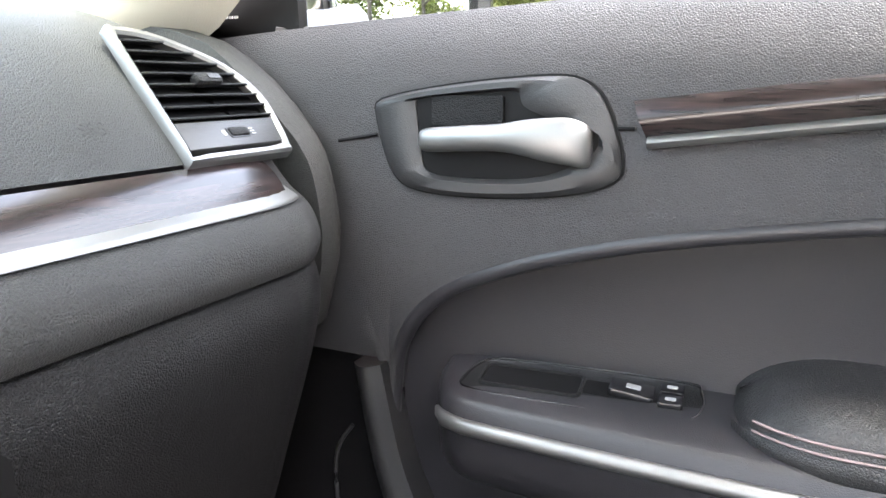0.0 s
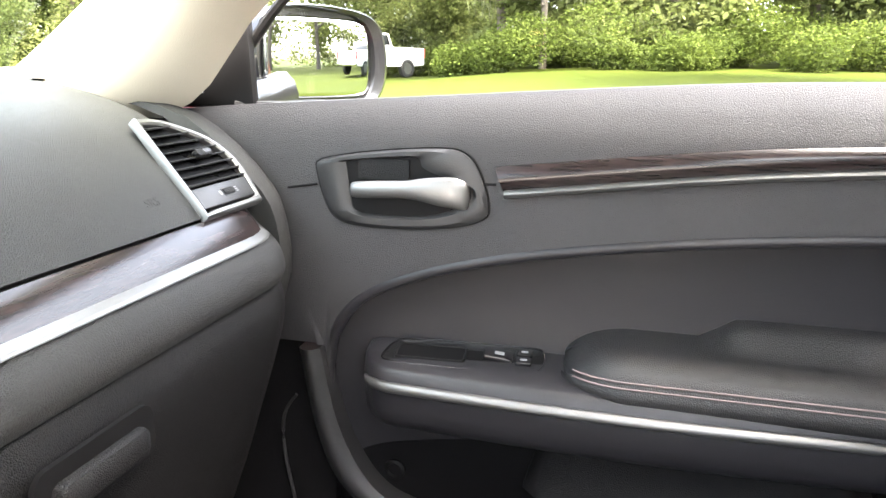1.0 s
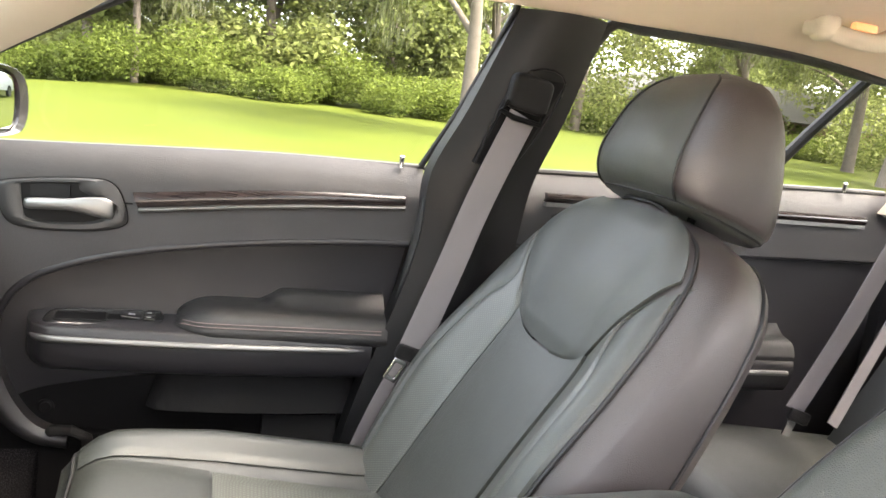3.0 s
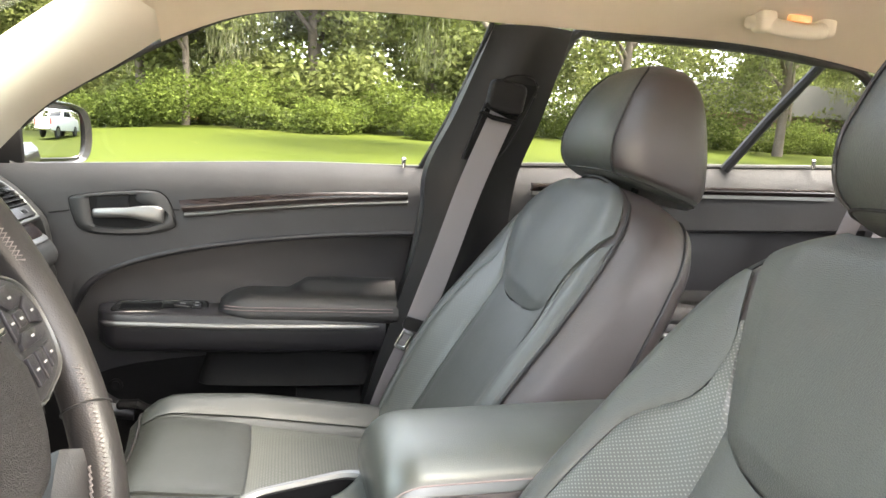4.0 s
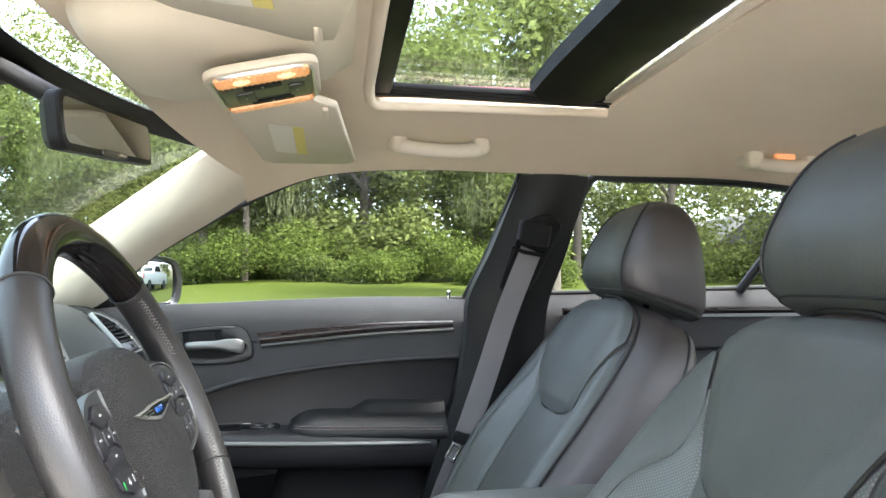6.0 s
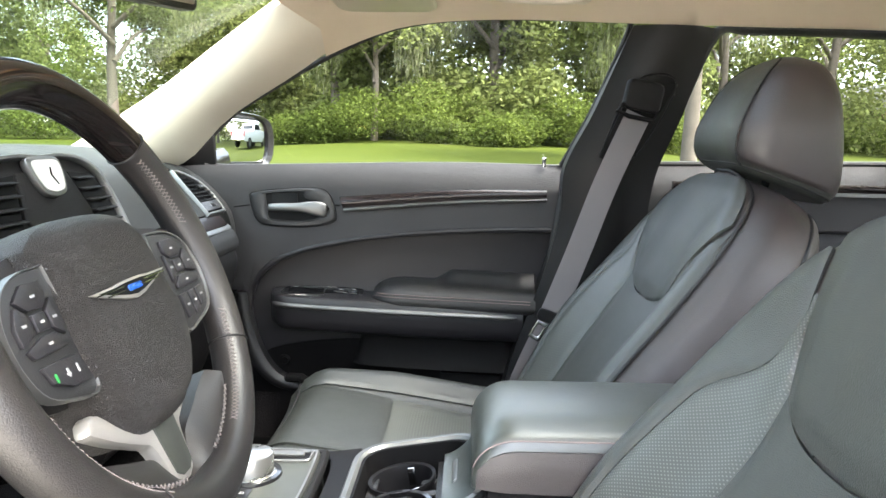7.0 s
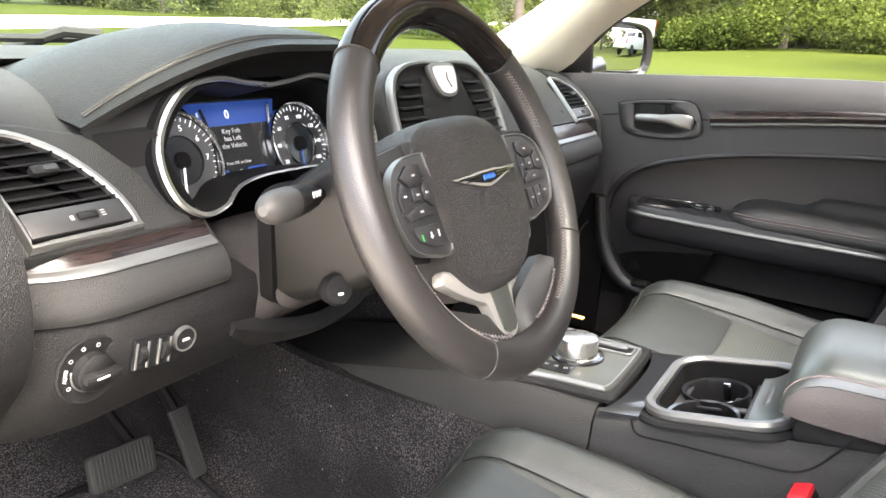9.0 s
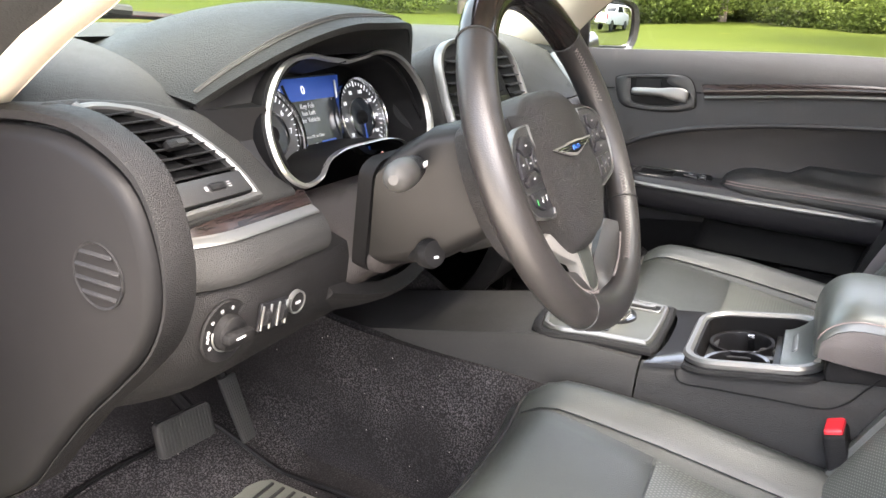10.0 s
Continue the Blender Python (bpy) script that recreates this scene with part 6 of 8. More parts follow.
def cush_low(u, v):
    return Vector((u * 0.228, -0.165 - 0.50 * v, 0.42))


def on_cush(u, v, lift):
    p = cush_top(u, v)
    e = 1e-3
    n = (cush_top(u + e, v) - p).cross(cush_top(u, v + e) - p).normalized()
    if n.z < 0:
        n = -n
    return p + n * lift


def patch(on, inside, lift, nu, nv, thick):
    """A raised panel on a seat face: inside(s, t) gives the (u, v) for s, t from 0 to 1."""
    return slab(lambda s, t: on(*inside(s, t), lift * min(1, 8 * min(s, 1 - s, t, 1 - t) + 0.15)), nu, nv, thick)


def front_seat(cx, label, dy=0.0, pad=1.0, up=0.0):
    k = Kit("front_seat", (cx, -0.5, 0.30), label, "car seat", "front seats")
    o = Vector((cx, 0, 0))
    mv = lambda bm: (bmesh.ops.translate(bm, vec=o, verts=bm.verts), bm)[1]
    fwd = lambda bm: (bmesh.ops.translate(bm, vec=o + Vector((0, dy, 0)), verts=bm.verts), bm)[1]
    ob_ = o + Vector((0, dy, 0))
    vs_ = [0, 0.04, 0.1, 0.18, 0.26, 0.34, 0.42, 0.5, 0.57, 0.63, 0.69, 0.74, 0.79, 0.83, 0.86, 0.885, 0.905, 0.92, 0.935, 0.945, 0.955, 0.963, 0.97]
    back = k.add("backrest", fwd(loft([seat_ring(v) for v in vs_])), M_SIDE, "black leather backrest with side bolsters", angle=70)

    def shoulder(s, t):
        v = 0.590 + up + (0.362 - up) * t
        return ((2 * s - 1) * min(pad * SHOULDER_W(v - up), BACK_W(v) - 0.011) / BACK_W(v), v)

    def centre(s, t):
        q = 2 * s - 1
        top = 0.581 + up + 0.045 * abs(q) ** 3.0
        v = 0.02 + (top - 0.02) * t
        return (q * 0.118 * pad / BACK_W(v), v)

    def inner_edge(v):
        return 0.124 * pad if v < 0.625 + up else max(0.124 * pad, pad * SHOULDER_W(v - up) + 0.006)

    def outer_edge(v):
        """Outer seam of the perforated strip, running into the shoulder panel's edge."""
        a = inner_edge(v)
        return max(a + 0.0015, a + (PERF_OUT(v) - a) * (1 - ease((v - 0.58) / 0.22)))

    k.add("shoulder_pad", fwd(patch(on_back, shoulder, 0.007, 28, 40, -0.005)), M_LEATHER, "smooth black leather shoulder panel", parent=back)
    k.add("centre_panel", fwd(patch(on_back, centre, 0.005, 24, 24, -0.005)), M_LEATHER, "smooth black leather centre panel", parent=back)
    for s_ in (1, -1):
        def perf(s, t):
            v = 0.02 + 0.78 * t
            a, b = inner_edge(v), outer_edge(v)
            return (s_ * (a + (b - a) * s) / BACK_W(v), v)

        def bolster(s, t):
            v = 0.02 + 0.85 * t
            a, b = outer_edge(v) + 0.005, BACK_W(v) - 0.007
            return (s_ * (a + (max(b, a + 0.001) - a) * s) / BACK_W(v), v)

        k.add("perforated_panel", fwd(patch(on_back, perf, 0.0045, 10, 40, -0.004)), M_PERF, "perforated black leather panel", parent=back)
        k.add("bolster_panel", fwd(patch(on_back, bolster, 0.004, 8, 44, -0.004)), M_LEATHER, "", parent=back)
    vv = [0.02 + 0.05 * i for i in range(17)] + [0.86, 0.89, 0.915, 0.935, 0.95, 0.962]
    rim = [on_back(0.985, v, 0.002) + ob_ for v in vv] + [on_back(u, 0.969, 0.003) + ob_ for u in (0.6, 0, -0.6)] + [on_back(-0.985, v, 0.002) + ob_ for v in reversed(vv)]
    k.add("piping", tube(smooth(rim, 3), 0.0030, 7), M_PIPE, parent=back)
    for s_ in (1, -1):
        k.add("rear_seam", tube(smooth([back_plane(s_ * (BACK_W(v) + SIDE_OUT(v) * 1.0), v, -0.090 - 0.022 * (1 - v)) + ob_ for v in vs_[1:-2]], 2), 0.0028, 6), M_PIPE, parent=back)
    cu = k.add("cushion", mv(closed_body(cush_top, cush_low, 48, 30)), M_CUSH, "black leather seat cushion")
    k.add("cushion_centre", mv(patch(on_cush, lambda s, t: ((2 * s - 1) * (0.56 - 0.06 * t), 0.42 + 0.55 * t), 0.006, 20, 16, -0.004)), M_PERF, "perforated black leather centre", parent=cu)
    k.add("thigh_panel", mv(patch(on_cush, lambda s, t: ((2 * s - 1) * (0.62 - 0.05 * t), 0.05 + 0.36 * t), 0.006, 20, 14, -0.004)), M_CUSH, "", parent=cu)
    for s_ in (1, -1):
        k.add("bolster_panel", mv(patch(on_cush, lambda s, t: (s_ * (0.66 + 0.26 * s), 0.05 + 0.92 * t), 0.004, 8, 20, -0.003)), M_PERF if s_ < 0 and cx < 0 else M_CUSH, "", parent=cu)
    rim = [on_cush(0.95, v, 0.001) + o for v in [0.98 - 0.06 * i for i in range(16)]] + [on_cush(u, 0.035, 0.001) + o for u in (0.88, 0.7, 0.4, 0, -0.4, -0.7, -0.88)] + [on_cush(-0.95, v, 0.001) + o for v in [0.08 + 0.06 * i for i in range(16)]]
    k.add("piping", tube(smooth(rim, 3), 0.003, 7), M_PIPE, parent=cu)
    k.add("seat_base", rbox((cx, -0.42, 0.365), (0.42, 0.44, 0.13), 0.02), M_PLASTIC, "black seat base")
    # headrest
    hw = lerp_table([(0, 0.118), (0.05, 0.130), (0.16, 0.136), (0.35, 0.138), (0.55, 0.133), (0.72, 0.126), (0.86, 0.112), (0.95, 0.090), (1, 0.055)])
    hf = lerp_table([(0, -0.905), (0.06, -0.890), (0.16, -0.882), (0.35, -0.884), (0.55, -0.898), (0.72, -0.914), (0.86, -0.934), (0.95, -0.955), (1, -0.972)])
    hb = lerp_table([(0, -1.050), (0.06, -1.062), (0.16, -1.068), (0.5, -1.062), (0.72, -1.052), (0.86, -1.038), (0.95, -1.022), (1, -1.0)])

    def hr_ring(t):
        w, yf, yr = hw(t), hf(t), hb(t)
        pts = []
        for j in range(48):
            a = 2 * math.pi * j / 48
            c, s = math.cos(a), math.sin(a)
            x = w * math.copysign(abs(c) ** 0.42, c)
            g = math.copysign(abs(s) ** 0.62, s)
            y = (yf + yr) / 2 + (yf - yr) / 2 * g
            z = 1.030 + 0.200 * t + 0.36 * (y + 0.965) * (1 - t) ** 1.5
            pts.append(Vector((x * (1 - 0.07 * max(0, g) ** 2), y, z)) + ob_)
        return pts

    ts = [0, 0.03, 0.06, 0.1, 0.16, 0.25, 0.35, 0.45, 0.55, 0.64, 0.72, 0.79, 0.86, 0.91, 0.95, 0.98, 1.0]
    hd = k.add("headrest", loft([hr_ring(t) for t in ts]), M_LEATHER, "black leather headrest", angle=75)
    for s_ in (1, -1):
        idx = [(7 if s_ > 0 else 17) + (-q if s_ > 0 else q) for q in range(0, 15)]
        rows = [[hr_ring(t)[i % 48] for i in idx] for t in ts[2:-2]]
        out_ = [[p + Vector((s_ * 0.0022, 0, 0.0004)) for p in r] for r in rows]
        k.add("headrest_side", slab(lambda u, v: out_[min(int(u * (len(out_) - 1) + 0.5), len(out_) - 1)][min(int(v * 14 + 0.5), 14)], len(out_) - 1, 14, (-s_ * 0.003, 0, 0)), M_SIDE, "black vinyl headrest side", parent=hd, angle=75)
        k.add("headrest_seam", tube(smooth([hr_ring(t)[7 if s_ > 0 else 17] + Vector((s_ * 0.0012, 0.0012, 0.0006)) for t in ts[1:-1]], 3), 0.0019, 6), M_PIPE, parent=hd)
        k.add("headrest_post", tube([(cx + s_ * 0.06, dy - 0.955, 0.97), (cx + s_ * 0.06, dy - 0.965, 1.05)], 0.006, 10), M_DARK)
    k.add("base_seam", tube([p + Vector((0, 0, 0.0004)) for p in hr_ring(0.03)], 0.002, 6, closed=True), M_PIPE, parent=hd)
    return k


front_seat(0.366, "black leather passenger seat with perforated panels and piping")
front_seat(-0.394, "black leather driver seat with perforated panels and piping", 0.055, 0.80, 0.045)

# ---------------------------------------------------------------- rear seat
rs = Kit("rear_bench", (0, -1.45, 0.30), "black leather rear bench seat", "car seat")
rs.add("cushion", slab(lambda u, v: (-0.66 + 1.32 * u, -1.12 - 0.55 * v, 0.585 - 0.05 * v - 0.06 * max(0, 1 - v / 0.15) ** 2 + 0.012 * math.cos(6 * math.pi * u)), 40, 16, (0, 0, -0.2)), M_CUSH, "black leather bench cushion")
rs.add("backrest", slab(lambda u, v: (-0.64 + 1.28 * u, -1.62 - 0.33 * v + 0.015 * math.cos(6 * math.pi * u), 0.50 + 0.60 * v), 40, 16, (0, -0.10, 0)), M_CUSH, "black leather bench backrest")


# ---------------------------------------------------------------- more on the passenger door
# switch panel on the ledge: local x to the rear, local y towards the cabin's outside
swm = facing((0.757, -0.160, 0.7105), (0.06, -1, 0.0), (1, 0.06, 0.16))
sw_out = [(p.x, p.y) for p in smooth([(-0.092, -0.012, 0), (-0.088, -0.026, 0), (-0.05, -0.031, 0), (0.05, -0.031, 0), (0.083, -0.026, 0), (0.092, -0.008, 0), (0.090, 0.014, 0), (0.08, 0.024, 0), (0.0, 0.026, 0), (-0.07, 0.023, 0), (-0.086, 0.012, 0), (-0.092, -0.012, 0)], 4)][:-1]
sw = fd.add("switch_panel", prism(sw_out, 0.004, swm, 0.0012), M_PLASTIC, "black switch panel with chrome edge")
fd.add("panel_edge", band([(x * 1.02, y * 1.05) for x, y in sw_out], sw_out, 0.0055, swm, 0.0015), M_CHROME, parent=sw)
fd.add("tray_rim", band(rr(0.084, 0.034, 0.006), rr(0.078, 0.028, 0.005), 0.003, swm @ Matrix.Translation((-0.038, -0.003, 0.0035)), 0.001), M_PLASTIC, parent=sw)
fd.add("tray", prism(rr(0.078, 0.028, 0.005), 0.0008, swm @ Matrix.Translation((-0.038, -0.003, 0.0036))), M_DARK, parent=sw)
fd.add("window_switch", prism(rr(0.034, 0.020, 0.003), 0.006, swm @ Matrix.Translation((0.040, -0.001, 0.0036)) @ Matrix.Rotation(radians(8), 4, "Y"), 0.0015), M_GLOSS, parent=sw)
fd.add("switch_well", prism(rr(0.024, 0.019, 0.004), 0.0008, swm @ Matrix.Translation((0.015, -0.001, 0.0038))), M_DARK, parent=sw)
for k, y in enumerate((0.008, -0.009)):
    fd.add("lock_switch", prism(rr(0.018, 0.014, 0.002), 0.005, swm @ Matrix.Translation((0.070, y, 0.0036)), 0.0012), M_GLOSS, parent=sw)
    fd.add("switch_mark", prism(rr(0.008, 0.004, 0.0015), 0.0004, swm @ Matrix.Translation((0.070, y, 0.0087))), M_MARK, parent=sw)
fd.add("switch_mark", prism(rr(0.011, 0.006, 0.001), 0.0005, swm @ Matrix.Translation((0.042, -0.001, 0.0098)) @ Matrix.Rotation(radians(8), 4, "Y")), M_MARK, parent=sw)
# small features
fd.add("mirror_vent", slab(lambda u, v: (0.755 + 0.022 * v, 0.105 - 0.135 * u, 0.985 + 0.011 * math.sin(math.pi * u) ** 0.5 * v + 0.005 * u), 14, 4, (0.01, 0, 0)), M_PLASTIC, "window demister slot")
fd.add("courtesy_knob", lathe([(0, 0), (0.014, 0), (0.014, 0.004), (0.010, 0.006), (0.008, 0.003), (0, 0.003)], facing((0.786, -0.066, 0.535), (0, -1, 0), (0, 0, 1)), 24), M_DARK)
fd.add("bottle_holder", tube([(0.775, -0.075, 0.49), (0.752, -0.085, 0.505), (0.745, -0.115, 0.508), (0.755, -0.14, 0.49), (0.765, -0.145, 0.42)], 0.010, 10), M_PLASTIC)
fd.add("speaker_grille", slab(lambda u, v: (0.772, -0.06 - 0.16 * u, 0.36 + 0.13 * v), 8, 8, (0.02, 0, 0)), M_DARK)
fd.add("panel_joint", tube([(UP_X(z) - 0.0005, y, z) for y, z in ((0.045, 0.902), (0.02, 0.906), (0.008, 0.908))], 0.0016, 6), M_DARK)
fd.add("panel_joint", tube([(UP_X(0.92) - 0.0005, y, 0.917) for y in (-0.175, -0.185, -0.196)], 0.0016, 6), M_DARK)
# sail panel with its tweeter grille
sail = fd.add("sail_panel", prism([(-0.02, 0.0), (0.150, 0.0), (0.140, 0.135), (0.060, 0.085), (0.01, 0.035)], 0.016, facing((0.775, 0.245, 0.985), (0.0, -1, 0.02), (0.1, 0, 1)), 0.005), M_DARK, "black mirror sail panel with speaker grille")
fd.add("sail_writing", join(*[prism(rr(0.0045, 0.0022, 0.0006), 0.0006, facing((0.757, 0.196 - 0.0058 * k, 1.0055), (0, -1, 0.02), (0.1, 0, 1))) for k in range(7)]), M_WHITE, parent=sail)

# ---------------------------------------------------------------- dash ends and details
dash.add("dash_shoulder", ribbon([(0.71, 0.30, 1.008), (0.70, 0.165, 0.988), (0.690, 0.105, 0.955), (0.688, 0.052, 0.905), (0.688, 0.036, 0.87), (0.688, 0.032, 0.815), (0.69, 0.05, 0.75)], [(0.775, 0.32, 0.99), (0.764, 0.21, 0.985), (0.757, 0.135, 0.952), (0.748, 0.085, 0.905), (0.746, 0.070, 0.87), (0.745, 0.062, 0.815), (0.748, 0.08, 0.75)], (0, -0.014, 0.004), (0, 0.03, 0)), M_DASH, "rounded dash end by the door")
dash.add("kick_panel", slab(lambda u, v: (0.765, 0.26 + 0.42 * u, 0.30 + 0.68 * v), 10, 10, (0.03, 0, 0)), M_DARK, "black side kick panel")
dash.add("glovebox_handle", rbox((0.335, -0.018, 0.783), (0.085, 0.016, 0.022), 0.006), M_PLASTIC, "black glovebox handle")
dash.add("handle_recess", prism(rr(0.11, 0.040, 0.012), 0.004, facing((0.335, -0.0135, 0.786), (1, 0, 0), (0, 0, 1))), M_DARK)
text("SRS", 0.012, M_DASH, dash.root, facing((0.505, 0.054, 0.9235), (1, 0, 0), (0, 0.8, 1)), at=dash.at)
dash.add("footwell_lining", slab(lambda u, v: (0.24 + 0.50 * u, 0.16 + 0.35 * v, 0.60 - 0.2 * v), 6, 6, (0, 0, 0.02)), M_DARK)

# driver side: end cap with a round demister, light switch, dimmers, boot button
cap = [(p.x, p.y) for p in smooth([(0.165, 0.962, 0), (0.105, 0.967, 0), (0.052, 0.962, 0), (0.000, 0.936, 0), (-0.022, 0.892, 0), (-0.025, 0.843, 0), (-0.007, 0.799, 0), (0.030, 0.757, 0), (0.076, 0.711, 0), (0.12, 0.660, 0), (0.185, 0.590, 0), (0.32, 0.53, 0), (0.34, 0.75, 0), (0.30, 0.93, 0), (0.165, 0.962, 0)], 4)][:-1]
endm = Matrix(((0, 0, -1, -0.712), (1, 0, 0, 0), (0, 1, 0, 0), (0, 0, 0, 1)))
dash.add("end_cap", prism(cap, 0.022, endm, 0.011, 4), M_DARK, "black dash end cap with round demister")
dash.add("end_lip", band([((x - 0.1) * 1.055 + 0.1, (y - 0.8) * (1.09 if y > 0.8 else 1.038) + 0.8) for x, y in cap], [((x - 0.1) * 1.005 + 0.1, (y - 0.8) * 1.005 + 0.8) for x, y in cap], 0.030, endm @ Matrix.Translation((0, 0, -0.018)), 0.008), M_PLASTIC, "grained step round the end cap")
dm = endm @ Matrix.Translation((0.030, 0.860, 0.0222))
rv = dash.add("round_vent", lathe([(0.0262, 0), (0.0285, 0), (0.0282, 0.0016), (0.0262, 0.0010)], dm, 36), M_PLASTIC, "small round side vent")
dash.add("vent_hole", lathe([(0, 0), (0.0265, 0), (0.0265, 0.0006), (0, 0.0006)], dm, 30), M_DARK, parent=rv)
for k in range(4):
    yk = 0.0115 * (k - 1.5) + 0.001
    w = 2 * math.sqrt(max(0.0001, 0.0258 ** 2 - yk ** 2))
    dash.add("slat", rbox((0, 0, 0), (w, 0.0042, 0.0016), 0.0006, dm @ Matrix.Translation((0, yk, 0.0010)) @ Matrix.Rotation(radians(-40), 4, "X")), M_PLASTIC, parent=rv)


def face_m(x, z, lift=0.0):
    """On the knee panel's upper face."""
    return facing((x, -0.0165 - lift + dash_shift(x), z), (1, 0, 0), (0, -0.08, 1))


hm = face_m(-0.638, 0.786, -0.003) @ Matrix.Scale(0.80, 4)
hs = dash.add("light_switch", lathe([(0, 0), (0.037, 0), (0.0385, 0.003), (0.037, 0.0055), (0.034, 0.005), (0, 0.005)], hm, 44), M_PLASTIC, "rotary headlight switch")
dash.add("switch_knob", lathe([(0, 0), (0.022, 0), (0.021, 0.010), (0.018, 0.012), (0, 0.012)], hm @ Matrix.Translation((0, 0, 0.005)), 36), M_PLASTIC, parent=hs)
dash.add("knob_ring", tube([hm @ Vector((0.0232 * math.cos(radians(a)), 0.0232 * math.sin(radians(a)), 0.0062)) for a in range(165, 340, 7)], 0.0009, 6), M_RING, parent=hs)
dash.add("knob_grip", rbox((0, 0, 0), (0.044, 0.012, 0.014), 0.004, hm @ Matrix.Translation((0.003, -0.001, 0.020)) @ Matrix.Rotation(radians(-5), 4, "Z")), M_PLASTIC, parent=hs)
dash.add("grip_line", rbox((0, 0, 0), (0.014, 0.002, 0.001), 0.0003, hm @ Matrix.Translation((0.0, 0.0, 0.0275))), M_WHITE, parent=hs)
text("AUTO", 0.0055, M_WHITE, hs, hm @ Matrix.Translation((-0.0285, 0.003, 0.0053)) @ Matrix.Rotation(radians(80), 4, "Z"), at=dash.at)
text("PUSH", 0.004, M_WHITE, hs, hm @ Matrix.Translation((0.030, -0.006, 0.0053)) @ Matrix.Rotation(radians(75), 4, "Z"), at=dash.at)
for a in (140, 105, 70, 205):
    a = radians(a)
    dash.add("switch_mark", lathe([(0.0016, 0), (0.0024, 0), (0.0024, 0.0004), (0.0016, 0.0004)], hm @ Matrix.Translation((0.0285 * math.cos(a), 0.0285 * math.sin(a), 0.0052)), 14), M_MARK, parent=hs)
bm_ = face_m(-0.583, 0.785, -0.001) @ Matrix.Rotation(radians(-8), 4, "Z")
dim = dash.add("dimmer_panel", prism(rr(0.042, 0.030, 0.003), 0.004, bm_, 0.001), M_GLOSS, "dimmer wheels in a gloss panel")
for x in (-0.012, 0.012):
    dash.add("dimmer_wheel", lathe([(0, -0.0035), (0.009, -0.0035), (0.0095, 0), (0.009, 0.0035), (0, 0.0035)], bm_ @ Matrix.Translation((x, 0, 0.0)) @ Matrix.Rotation(radians(90), 4, "Y"), 24), M_PLASTIC, parent=dim)
for x in (-0.018, -0.006, 0.006, 0.018):
    dash.add("dimmer_line", rbox((0, 0, 0), (0.0022, 0.025, 0.0016), 0.0005, bm_ @ Matrix.Translation((x, 0, 0.0045))), M_RING, parent=dim)
tm_ = face_m(-0.547, 0.786, -0.001)
bt = dash.add("boot_button", lathe([(0, 0), (0.0105, 0), (0.0105, 0.004), (0, 0.0045)], tm_, 28), M_PLASTIC, "round boot release button")
dash.add("button_ring", lathe([(0.0108, 0), (0.0124, 0), (0.0122, 0.0050), (0.0108, 0.0050)], tm_, 28), M_RING, parent=bt)
dash.add("switch_mark", prism(rr(0.008, 0.003, 0.001), 0.0004, tm_ @ Matrix.Translation((0, 0, 0.0046))), M_MARK, parent=bt)
dash.add("column_cover", slab(lambda u, v: (-0.485 + 0.27 * u, -0.02 + 0.13 * v ** 1.5 - 0.015 * math.sin(math.pi * u), 0.775 - 0.06 * v - 0.03 * math.sin(math.pi * u)), 16, 8, (0, 0.012, 0.012)), M_PLASTIC)

# pedals
ped = Kit("brake_pedal", (-0.40, 0.30, 0.40), "wide ribbed black rubber brake pedal", "pedal")
pm = facing((-0.420, 0.290, 0.460), (1, 0.0, -0.10), (0.1, 0.35, 1)) @ Matrix.Scale(0.90, 4)
ped.add("pad", prism(rr(0.115, 0.060, 0.010), 0.014, pm, 0.004), M_RUBBER)
for k in range(16):
    ped.add("rib", rbox((0, 0, 0), (0.0028, 0.050, 0.003), 0.0008, pm @ Matrix.Translation((-0.05 + 0.0066 * k, 0, 0.0145))), M_RUBBER)
ped.add("arm", tube([pm @ Vector((0.03, 0.02, -0.005)), pm @ Vector((0.02, 0.12, -0.08)), pm @ Vector((0.0, 0.3, -0.12))], 0.010, 8), M_DARK)
acc = Kit("accelerator_pedal", (-0.30, 0.30, 0.35), "ribbed black accelerator pedal", "pedal")
pm = facing((-0.294, 0.300, 0.428), (1, 0, 0.0), (-0.04, 0.45, 1)) @ Matrix.Scale(0.72, 4)
acc.add("pad", prism([(-0.020, -0.078), (0.018, -0.078), (0.024, 0.08), (-0.026, 0.08)], 0.012, pm, 0.004), M_RUBBER)
for k in range(6):
    acc.add("rib", rbox((0, 0, 0), (0.003, 0.145, 0.0025), 0.0008, pm @ Matrix.Translation((-0.016 + 0.0064 * k, 0, 0.0125))), M_RUBBER)
acc.add("arm", tube([pm @ Vector((0, 0.07, -0.004)), pm @ Vector((0, 0.2, -0.05))], 0.009, 8), M_DARK)
mt = Kit("floor_mat", (-0.37, 0.1, 0.29), "charcoal carpet mat with a stitched edge", "floor mat")
mt.add("mat", slab(lambda u, v: (-0.62 + 0.37 * u + 0.012 * math.sin(9 * v) * u, -0.20 + 0.58 * v, 0.303 + max(0, -0.20 + 0.58 * v - 0.25) * 0.55 + 0.004 * math.sin(11 * u) * v), 16, 24, (0, 0, -0.008)), M_CARPET)
mt.add("edge", tube(smooth([(-0.62, -0.2, 0.305), (-0.25, -0.2, 0.305), (-0.244, 0.0, 0.305), (-0.248, 0.15, 0.305), (-0.254, 0.25, 0.307), (-0.285, 0.37, 0.375), (-0.35, 0.378, 0.378), (-0.58, 0.378, 0.378), (-0.62, 0.25, 0.307), (-0.62, -0.19, 0.305)], 5), 0.0045, 6), M_DARK, "black bound mat edge")
